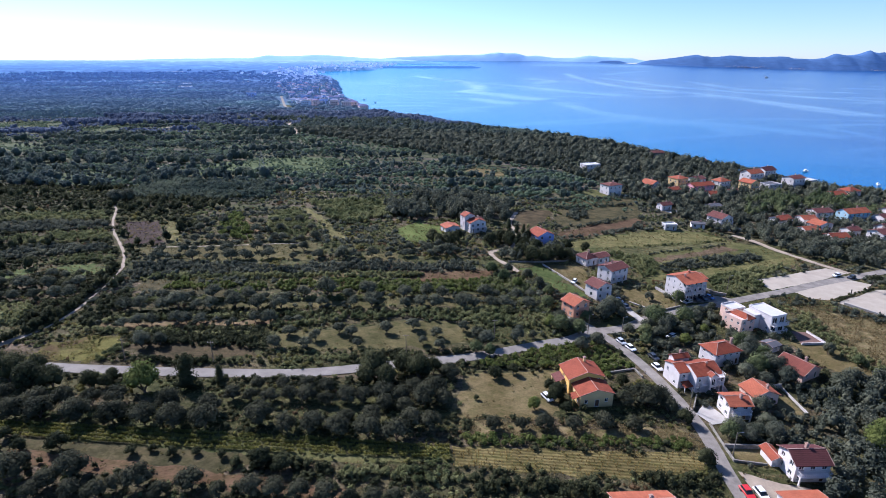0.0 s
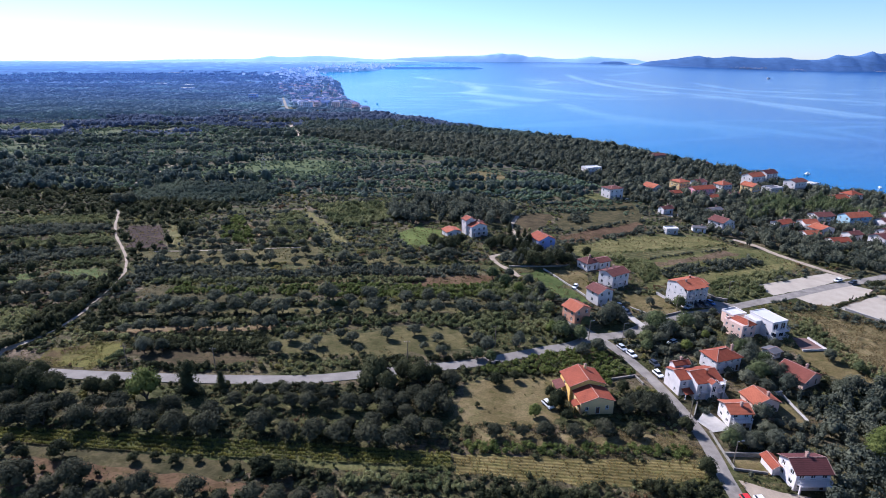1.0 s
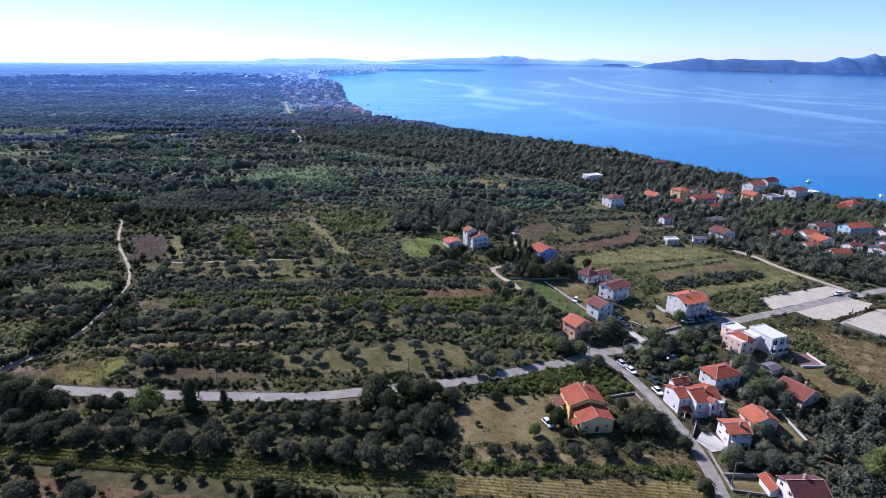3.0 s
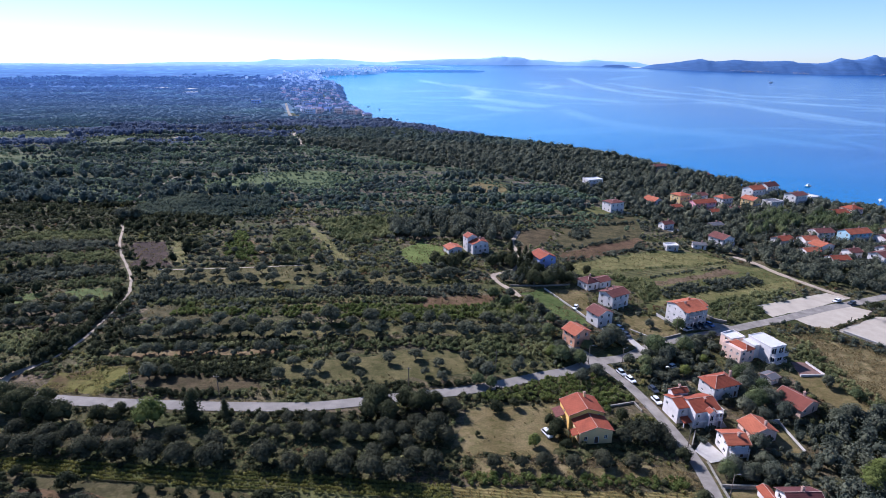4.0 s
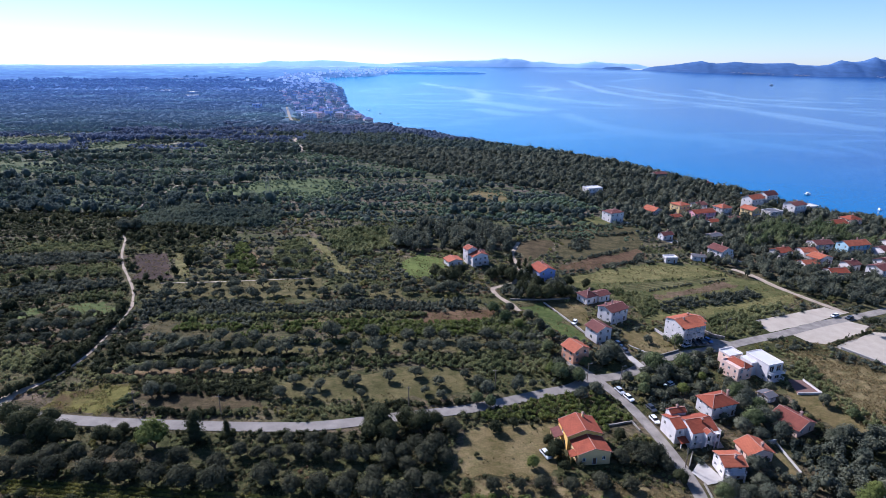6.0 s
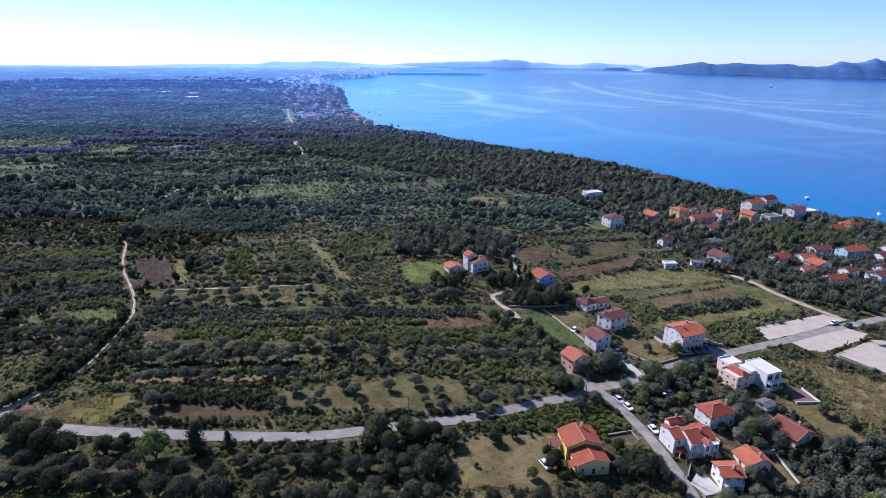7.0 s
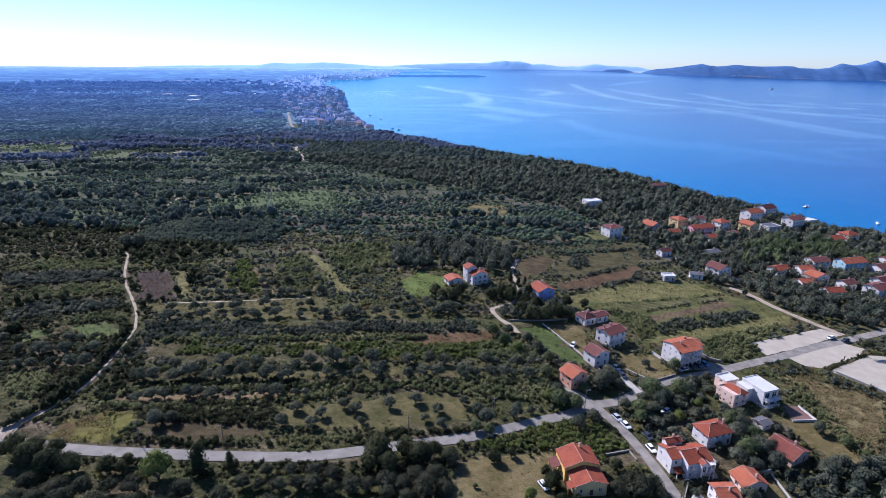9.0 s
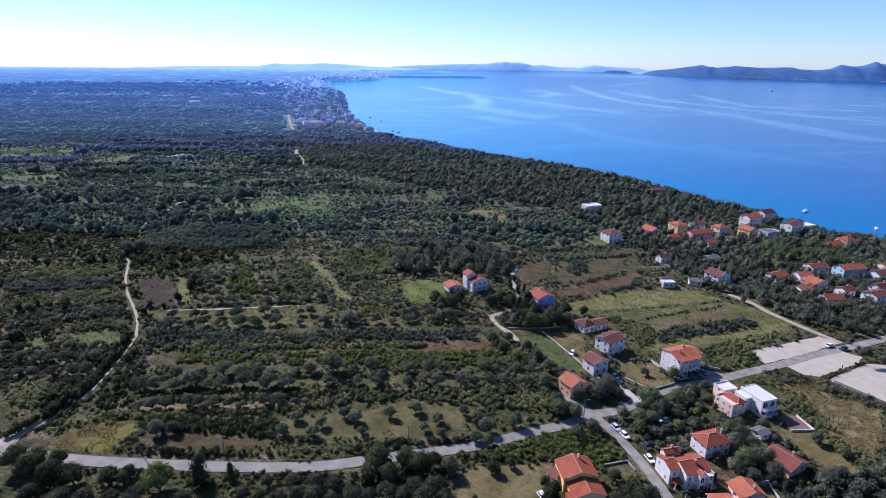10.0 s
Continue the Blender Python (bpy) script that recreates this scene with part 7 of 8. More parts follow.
grove("oak", "yard trees", [(12.7, 129.1, 4.2), (17.8, 131.5, 3.3), (27.2, 119.6, 4.4), (28.2, 121.3, 4.4), (26.8, 124.9, 3.5), (29.4, 115.0, 3.0), (58.2, 113.0, 4.7), (56.8, 98.1, 4.6), (47.3, 128.8, 4.2)])
grove("bright", "yard trees", [(21.4, 115.5, 3.6)])
grove("olive", "olive rows", [(-29.2, 82.8, 5.1), (-23.8, 82.4, 5.1), (-19.2, 82.6, 3.7), (-14.6, 82.2, 4.7), (-10.5, 82.4, 4.7), (-5.8, 82.0, 4.2)])
grove("olive", "slope trees", [(10.5, 106.7, 4.1), (17.3, 107.5, 3.6), (22.8, 107.8, 4.8), (29.6, 108.1, 5.2), (37.3, 109.4, 5.4), (44.8, 109.6, 4.8)])
grove("olive", "yard trees", [(45.0, 119.1, 5.6), (49.4, 122.0, 6.4), (51.4, 119.4, 6.9), (55.0, 121.5, 6.2), (56.0, 117.8, 5.1)])
# the leaning pine between the gravel lots
lp = new("pine_tree")
lp.matrix_world = pose(164.6, 198.9, land1(164.6, 198.9))
tagged(lp, "leaning pine with a flat ragged crown beside gravel lots", "tree")
bm = bmesh.new()
tube(bm, (0, 0, -0.3), (1.6, 0.2, 2.6), 0.22, 0.17, 8)
tube(bm, (1.6, 0.2, 2.55), (2.6, 0.4, 5.2), 0.17, 0.09, 8)
tube(bm, (1.6, 0.2, 2.6), (0.4, 0.0, 4.6), 0.10, 0.05, 6)
part("trunk", bm, BARK, lp)
v, f = clumps([(2.6, 0.4, 5.6), (1.2, 0.6, 5.2), (0.2, 0.0, 4.8), (3.8, 0.2, 5.0), (2.2, -0.8, 5.1), (3.0, 1.2, 5.2)], [(1.6, 1.5, 0.9), (1.4, 1.4, 0.8), (1.2, 1.1, 0.7), (1.3, 1.2, 0.8), (1.2, 1.1, 0.7), (1.2, 1.1, 0.7)], 120, np.full(6, 0.22), 0.6)
crown_ = from_arrays("crown", v, f, LEAF_DARK)
crown_.parent = lp
for lst in MODELS.values():
    for o in lst:
        for q in (o, *o.children_recursive):
            bpy.data.objects.remove(q)


# numbers that vary smoothly over the land, for where scrub grows thick or thin
def field_noise(x, y, sx, sy, seed):
    g = np.random.default_rng(seed).random((256, 256))
    u, v = x / sx, y / sy
    i, j = np.floor(u).astype(int), np.floor(v).astype(int)
    fu, fv = smooth(u - i), smooth(v - j)
    i0, i1, j0, j1 = i % 256, (i + 1) % 256, j % 256, (j + 1) % 256
    return (g[i0, j0] * (1 - fu) + g[i1, j0] * fu) * (1 - fv) + (g[i0, j1] * (1 - fu) + g[i1, j1] * fu) * fv


def scatter(x0, x1, y0, y1, step, keep, mask=None, loose=0.0):
    """Jittered places on a grid that lie on land, in reach of the view, unblocked, and pass keep."""
    gx, gy = np.meshgrid(np.arange(x0, x1, step), np.arange(y0, y1, step))
    x = (gx + nrng.uniform(-0.48, 0.48, gx.shape) * step).ravel()
    y = (gy + nrng.uniform(-0.48, 0.48, gy.shape) * step).ravel()
    ok = (x < coast_x(y) - 7) & (np.abs(x) < 0.86 * y + 45) & ~is_blocked(x, y, paved)
    ok &= ~is_blocked(x + nrng.uniform(-1, 1, x.shape) * loose, y + nrng.uniform(-1, 1, y.shape) * loose, blocked if mask is None else mask)
    x, y = x[ok], y[ok]
    ok = keep(x, y)
    return np.stack([x[ok], y[ok]], -1)


for x, y in TREE_SPOTS:
    block_poly([(x - 1.2, y - 1.2), (x + 1.2, y - 1.2), (x + 1.2, y + 1.2), (x - 1.2, y + 1.2)])

COAST_WOODS = [(-262, 905), (-274, 860), (-162.9, 595), (-92.4, 543), (8.8, 474), (74, 440), (107, 386), (121, 338), (130, 300), (143, 262), (160, 238), (176, 226), (190, 217), (700, 217), (700, 420), (300, 470), (40, 800), (-120, 940)]
CLUMP = [(-40.4, 282), (-36.4, 301), (-14.4, 323), (17.5, 328), (36.9, 309), (32.1, 279), (24, 273), (-0.1, 280), (-22, 277)]
RIGHT_WOODS = [(96, 121.9), (100.7, 130), (127, 137), (190, 170), (190, 60), (60, 60), (77, 90), (84, 96), (92, 112)]
GARDENS = [(62, 168), (66.1, 170.5), (90, 181), (104, 160), (112, 158), (99, 127), (84, 96), (79, 89), (63.5, 98), (64.8, 114), (63.2, 128), (60.5, 141)]
H16_TREES = [(24, 250), (22.8, 222), (52, 221), (61, 241), (52, 238), (41, 238), (38, 252)]


def woods_at(x, y):
    return inside(COAST_WOODS, x, y) | inside(CLUMP, x, y) | inside(RIGHT_WOODS, x, y) | inside(H16_TREES, x, y)


def thick(x, y):
    """0 open to 1 overgrown: hedges and thickets drawn out along the terraces."""
    a = field_noise(x + 0.25 * y, y - 0.11 * x, 52.0, 6.0, 3)
    b = field_noise(x, y, 22.0, 13.0, 4)
    c = field_noise(x, y, 6.5, 4.5, 5)
    return 0.46 * a + 0.20 * b + 0.34 * c


near_y = 330
w0 = scatter(55, 230, 60, 185, 3.6, lambda x, y: inside(RIGHT_WOODS, x, y), loose=1.0)
plants("holm_oak_woods", w0, nrng.uniform(1.5, 3.1, len(w0)), nrng.uniform(2.6, 6.2, len(w0)), 56, 0.37, LEAF_WOODS, "dense dark evergreen oak woods", "woods", 4, 0.62)
w1 = scatter(-330, 420, 70, near_y, 4.3, lambda x, y: woods_at(x, y) & ~(inside(RIGHT_WOODS, x, y) & (y < 185)) & ~inside(CLUMP, x, y), loose=1.0)
plants("holm_oak_woods", w1, nrng.uniform(1.9, 3.5, len(w1)), nrng.uniform(3.2, 7.2, len(w1)), 32, 0.50, LEAF_WOODS, "dense dark evergreen oak woods", "woods", 3, 0.68)
ck = scatter(-45, 42, 270, 332, 5.6, lambda x, y: inside(CLUMP, x, y))
plants("holm_oak_woods", ck, nrng.uniform(2.6, 4.6, len(ck)), nrng.uniform(5.0, 9.0, len(ck)), 60, 0.52, LEAF_WOODS, "large round evergreen oak crowns behind a white house", "woods", 4, 0.68)
PINES = [(168, 300), (176, 330), (205, 352), (262, 345), (262, 305), (215, 310)]
pn = scatter(160, 270, 290, 360, 4.6, lambda x, y: inside(PINES, x, y) & (field_noise(x, y, 16, 10, 83) > 0.42))
plants("pine_trees", pn, nrng.uniform(2.2, 3.8, len(pn)), nrng.uniform(6.5, 10.5, len(pn)), 46, 0.42, LEAF_PINE, "bright green pines among the shore houses", "trees")


def hedge(x0, y0, x1, y1, thickness, height, material, label):
    n = int(math.hypot(x1 - x0, y1 - y0) * max(1.0, thickness) * 0.7)
    u = nrng.random(n)
    o = nrng.uniform(-0.5, 0.5, n) * thickness
    lx, ly = (x1 - x0), (y1 - y0)
    ln = math.hypot(lx, ly)
    at = np.stack([x0 + lx * u - ly / ln * o, y0 + ly * u + lx / ln * o], -1)
    at = at[~is_blocked(at[:, 0], at[:, 1], paved)]
    plants("hedge", at, nrng.uniform(0.7, 1.4, len(at)), height * nrng.uniform(0.55, 1.15, len(at)), 46, 0.20, material, label, "hedge", 2)


for spec in ((5.5, 87.6, 15.0, 87.4, 2.6, 2.6, LEAF_DARK, "thick dark hedge below the crop field"), (16.5, 87.8, 31.0, 87.2, 3.0, 3.0, LEAF_DARK, "thick dark hedge below the crop field"),
             (41.0, 92.0, 56.0, 90.8, 2.8, 2.4, LEAF_DARK, "thick dark hedge by the street"), (-46.0, 92.0, -23.0, 91.0, 2.4, 2.2, LEAF_DARK, "dark hedge below the vine rows"),
             (-23.0, 90.4, 3.0, 89.6, 3.2, 1.8, LEAF_SCRUB, "bright leafy hedge below the vine rows"), (4.0, 102.0, 56.0, 104.8, 3.2, 1.3, LEAF_BRIGHT, "green strip of bushes above the crop field"),
             (-47.0, 133.2, -28.0, 135.0, 2.2, 1.5, LEAF_SCRUB, "leafy hedge along the country road")):
    hedge(*spec)
for spec in ((-28.0, 135.2, 6.0, 142.5, 2.4, 1.8, LEAF_DARK, "dark hedge along the country road"),
             (-100.0, 121.6, -30.0, 123.2, 1.8, 1.7, LEAF_DARK, "dark hedge along the country road"), (-60.0, 145.6, -110.0, 146.4, 2.4, 1.6, LEAF_SCRUB, "leafy hedge between terraces"),
             (-108.0, 153.8, -45.0, 161.2, 2.4, 1.8, LEAF_SCRUB, "leafy hedge between terraces"), (-108.0, 168.0, -30.0, 176.0, 2.6, 1.6, LEAF_SCRUB, "leafy hedge between terraces"),
             (-112.0, 188.0, -10.0, 200.0, 3.2, 2.0, LEAF_SCRUB, "broad leafy hedge between terraces"), (-46.0, 162.5, 30.0, 171.0, 2.6, 1.8, LEAF_DARK, "dark hedge between olive rows"), (-30.0, 188.0, 30.0, 192.0, 3.0, 1.8, LEAF_SCRUB, "leafy hedge between terraces"), (-84.0, 129.6, -50.0, 131.2, 2.2, 1.9, LEAF_DARK, "dark hedge along the country road"), (-96.5, 129.5, -93.5, 140.0, 2.4, 1.4, LEAF_SCRUB, "leafy scrub between two fallow plots"), (-92.0, 140.5, -56.0, 143.5, 2.4, 1.8, LEAF_DARK, "dark hedge above a fallow plot")):
    hedge(*spec)
THICKET = [(9, 139), (18, 142.5), (30, 147.5), (39.5, 151.5), (46, 150), (54, 139), (53.5, 138.2), (45.5, 136), (44, 131), (33, 136.5), (9.5, 133.5)]
tk = scatter(5, 60, 128, 155, 1.5, lambda x, y: inside(THICKET, x, y))
plants("scrub", tk, nrng.uniform(0.8, 1.5, len(tk)), nrng.uniform(0.9, 2.2, len(tk)), 44, 0.2, LEAF_BRIGHT, "lush bright green thicket beside the road", "scrub", 2)
LANE_THICKET = [(12.1, 201.1), (19.8, 210.3), (24.3, 206), (30, 200), (38, 186.0), (35.6, 166.8), (29.5, 159.0), (10.1, 161.4)]
tk = scatter(5, 48, 155, 215, 2.0, lambda x, y: inside(LANE_THICKET, x, y) & (field_noise(x, y, 7, 6, 15) > 0.34))
plants("scrub", tk, nrng.uniform(0.9, 2.0, len(tk)), nrng.uniform(1.0, 3.0, len(tk)), 40, 0.24, LEAF_SCRUB, "tall leafy thicket below the lane", "scrub", 2)
g1 = scatter(55, 120, 80, 190, 2.3, lambda x, y: inside(GARDENS, x, y) & (field_noise(x, y, 7, 7, 8) > 0.36))
plants("garden_shrubs", g1, nrng.uniform(0.7, 1.8, len(g1)), nrng.uniform(0.9, 3.2, len(g1)), 44, 0.25, LEAF_WOODS, "dark green garden shrubs and hedges", "shrubs")


def band(material, height, label, pts):
    """A dense strip or patch of bushes that fills a plot."""
    xs, ys = zip(*pts)
    step = 0.7 + 0.42 * height
    at = scatter(min(xs), max(xs), min(ys), max(ys), step, lambda x, y: inside(pts, x, y) & (field_noise(x, y, 4.5, 3.5, 33) > 0.2), mask=paved)
    plants("thicket", at, nrng.uniform(0.40, 0.85, len(at)) * height, nrng.uniform(0.5, 1.25, len(at)) * height, 30, 0.13 + 0.06 * height, material, label, "thicket", 2)
    block_poly(pts, False)


band(LEAF_SCRUB, 2, "lush green hedge of bushes above the olive grove", [(-58.3, 154.7), (-44.6, 158.7), (-26.6, 164), (0.3, 170.7), (20.3, 173.1), (20.3, 162.4), (9.6, 157.6), (6, 160.7), (-18.6, 161.1), (-36.7, 156.5), (-53.7, 151.6)])
band(LEAF_DARK, 2, "leafy dark green thicket above the meadow", [(-98, 143.4), (-83.1, 148.7), (-57, 150.6), (-53.3, 144.4), (-53.3, 138.9), (-63.1, 138.2), (-84, 139.7), (-94.1, 139.6)])
band(LEAF_DARK, 1.6, "low dark green hedge along olive trees", [(-110.7, 156.2), (-94.2, 160.4), (-72.6, 163.5), (-54, 165.5), (-45.6, 163.1), (-59.4, 158.2), (-82.3, 155), (-106.7, 152.5)])
band(LEAF_BRIGHT, 1.7, "bright green band of dense bushes", [(-62.3, 180.4), (-64.6, 188.3), (-35.2, 193.6), (-8.7, 194.3), (22.9, 200.5), (28.7, 192.3), (12.9, 184.5), (-8.2, 183.4), (-37.3, 180.4)])
band(LEAF_BRIGHT, 1.6, "bright green bushes on a brown slope", [(-103.1, 178.4), (-99.3, 188.3), (-92.5, 182.5), (-68.5, 187), (-66.5, 180.5), (-76.9, 174.7), (-87.1, 179.7)])
band(LEAF_WOODS, 2.2, "dark green thicket across the terraces", [(-71.7, 196.9), (-56, 206.6), (-28.6, 212.4), (-9.4, 211.5), (12.3, 216.9), (16.7, 209.9), (-9.1, 203.7), (-36.5, 201.9), (-53.4, 195.9)])
band(LEAF_WOODS, 2.2, "dark green thicket by the dirt path", [(-122, 190.1), (-126.4, 202.1), (-108.6, 203.6), (-86.1, 205.5), (-73.3, 202.2), (-70.8, 194.3), (-92.3, 192.4), (-108.6, 189.6)])
band(LEAF_BRIGHT, 2.2, "fresh green bushes between bare strips", [(-105.9, 237.9), (-115.2, 261.5), (-113.6, 280.6), (-101.3, 262.9), (-90.5, 235.7)])
band(LEAF_SCRUB, 2.2, "green bushes between bare strips", [(-82.7, 240.2), (-92.9, 263.8), (-92.7, 282.9), (-82, 289.3), (-70.2, 266.3), (-60.5, 242.6), (-68.8, 237.9)])
band(LEAF_SCRUB, 3.2, "tall round green bushes below the dark wood", [(-79.2, 303.9), (-54.3, 313.1), (-20.8, 317.8), (-10.1, 304.2), (-30.7, 280.6), (-52.2, 264), (-63.6, 276.5)])
band(LEAF_WOODS, 2.2, "dark shrub band between hay strips", [(91.6, 222.6), (109.8, 229.5), (140.3, 239.6), (142.2, 232.4), (125.1, 224.4), (102.2, 217), (88.7, 211.6)])
band(LEAF_SCRUB, 2.0, "green shrubs beside the gravel lot", [(105.6, 208), (127.2, 218.6), (148.3, 225.9), (127.2, 207.1), (121, 197.4), (102.6, 188.7)])
band(LEAF_WOODS, 2.4, "dark bushes in the fallow", [(64.9, 292.9), (71, 307.4), (78.4, 310.5), (77.9, 294.5), (68.5, 287.4)])
band(LEAF_WOODS, 1.8, "thin dark hedge at the top of a ploughed field", [(71.8, 274.7), (98.1, 292.7), (100, 296.9), (73.1, 280.3)])
band(LEAF_WOODS, 1.6, "small dark bushes at the foot of a ploughed field", [(76.2, 261.5), (90.4, 268.8), (102.1, 276.1), (105.9, 287.6), (103.3, 289.3), (95.9, 275.5), (77.3, 265.8)])
band(LEAF_SCRUB, 1.2, "thin weedy line between mown strips", [(71.6, 239.4), (104.1, 248.8), (136.8, 257.5), (137.4, 258.8), (104.5, 249.9), (72, 240.8)])
band(LEAF_WOODS, 1.2, "thin dark line between mown strips", [(91.1, 234.4), (112.7, 243), (135.3, 251.3), (136, 252.9), (113.3, 244.5), (91.7, 236.1)])
band(LEAF_SCRUB, 2.0, "bushes behind white houses", [(68.5, 235.7), (83.1, 233.7), (91.7, 225), (85.3, 210.3), (79.3, 206.2), (79.2, 221)])
band(LEAF_MIDDARK, 3.4, "dark band of trees across the scrub", [(-186.7, 300.9), (-193.7, 332.4), (-185.3, 360.3), (-149.6, 348.2), (-122.6, 357.5), (-108, 334.3), (-105, 312.6), (-132.8, 305.9), (-166.3, 306.2)])
band(LEAF_WOODS, 2.6, "dark hedgerow across the western scrub", [(-220.3, 247.3), (-197.6, 254.7), (-169.8, 255.8), (-163.3, 247.1), (-187.2, 239.7), (-210, 234.4)])
band(LEAF_SCRUB, 1.8, "green strip of scrub between hedgerows", [(-202.3, 224.7), (-194.3, 234.6), (-162.3, 243.1), (-150.8, 230.4), (-171.6, 224.6), (-196.2, 216.9)])
band(LEAF_WOODS, 2.6, "dark hedgerow above small meadows", [(-188, 206.7), (-181, 216.5), (-150.6, 223.4), (-142.5, 216), (-161.2, 209), (-181.9, 198.9)])
band(LEAF_SCRUB, 1.8, "green scrub above a small meadow", [(-161.8, 203), (-141.5, 214.2), (-135, 205), (-152.6, 199.7)])
band(LEAF_SCRUB, 2.0, "green strip of scrub beside the path", [(-224.8, 253), (-218.1, 267), (-180.9, 274.5), (-171, 260.2), (-199.4, 257.2)])
band(LEAF_DARK, 2.4, "dark thicket between olive trees and path", [(-115.6, 149.8), (-118.1, 168.6), (-113.9, 175.4), (-106, 165.4), (-110.5, 157.3), (-108.4, 146.9)])
band(LEAF_DARK, 2.4, "dark overgrown bank west of the path", [(-131.2, 146.2), (-135.4, 162.2), (-128.1, 168.8), (-125.4, 176.8), (-121.4, 155.5), (-121.8, 142.8)])
band(LEAF_SCRUB, 1.8, "green scrub on the western slope", [(-142.2, 148.9), (-152, 161.2), (-142.3, 163.7), (-136.1, 161.7), (-132.6, 146.7)])
band(LEAF_DARK, 1.1, "low dark hedge between two gravel lots", [(143.5, 188.6), (156, 195.6), (166.8, 200.6), (168.0, 199.2), (157, 193.4), (144.4, 186.4)])
band(LEAF_SCRUB, 1.6, "green shrubs at the foot of the dry slope", [(124.6, 179.4), (128.8, 176), (126.6, 156.6), (129.8, 138), (124.1, 128.7), (121.2, 145.4), (119.5, 156.4), (118.6, 168.8)])


def gloom(x, y):
    """Bias of scrub density and leaf tone: up in the densely grown west, also standing in for lens falloff, down in the
    sunlit middle.
    """
    west = smooth((-x - 70.0) / 120.0) * smooth((y - 125.0) / 50.0)
    middle = np.exp(-((x + 5.0) / 70.0) ** 2 - ((y - 235.0) / 70.0) ** 2)
    return 0.15 * west * (1 - smooth((y - 340.0) / 120.0)) - 0.10 * middle


def scrub_belt(y0, y1, step, level, n_leaves, leaf, lumps, size, tones):
    """Thickets of several greens; the denser the thicket, the darker and taller."""
    at = scatter(-700, 420, y0, y1, step, lambda x, y: ~woods_at(x, y) & ~inside(GARDENS, x, y) & (thick(x, y) + 0.6 * np.maximum(gloom(x, y), 0) > level), loose=1.6)
    d = thick(at[:, 0], at[:, 1]) + nrng.normal(0, 0.07, len(at)) + gloom(at[:, 0], at[:, 1])
    tall = d > level + 0.15
    gold = ~tall & (field_noise(at[:, 0], at[:, 1], 9, 6, 44) + nrng.normal(0, 0.1, len(at)) > 0.74)
    rust = ~tall & ~gold & (field_noise(at[:, 0], at[:, 1], 12, 5, 46) + nrng.normal(0, 0.1, len(at)) > 0.76)
    # The western strip takes the darkest leaf in place of lens falloff.
    west = tall & (at[:, 0] < -128)
    tall = tall & ~west
    for sel, material, label, k, nm in ((west, LEAF_DARK, "thicket on the western slope, darkened for lens falloff", 1.2, "dark_scrub"), (rust, LEAF_RUST, "rust-brown dry weeds in the scrub", 0.7, "dry_weeds"), (~tall & ~west & ~gold & ~rust, tones[0], "bushy yellow-green scrub on the terraces", 0.8, "scrub"), (gold, LEAF_YELLOW, "yellowish leafy bushes in the scrub", 0.9, "yellow_bushes"), (tall, tones[1], "dark green thicket along hedges", 1.2, "dark_scrub")):
        q = at[sel]
        plants(nm, q, k * size * nrng.uniform(0.55, 1.35, len(q)), k * size * nrng.uniform(0.45, 1.35, len(q)), n_leaves, leaf, material, label, "scrub", lumps)


scrub_belt(70, 150, 1.9, 0.41, 26, 0.19, 2, 1.2, (LEAF_SCRUB, LEAF_DARK))
scrub_belt(150, 230, 2.2, 0.39, 20, 0.24, 2, 1.4, (LEAF_SCRUB, LEAF_WOODS))
scrub_belt(230, near_y, 2.7, 0.38, 17, 0.32, 2, 1.7, (LEAF_SCRUB, LEAF_WOODS))


# LEAF_DARK puts the darker left edge of the view into these oaks.
ow = scatter(-330, -120, 178, near_y, 5.2, lambda x, y: (0.6 * field_noise(x, y, 26, 12, 71) + 0.4 * field_noise(x, y, 9, 7, 72) > 0.54))
plants("oak_trees", ow, nrng.uniform(1.5, 3.2, len(ow)), nrng.uniform(3.0, 6.0, len(ow)), 46, 0.34, LEAF_DARK, "dark evergreen oaks scattered in the scrub", "trees")


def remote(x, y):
    """How much haze goes into the leaf colour: 0 near to 1 far, reaching nearer towards the west."""
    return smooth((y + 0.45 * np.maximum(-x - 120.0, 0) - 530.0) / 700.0)


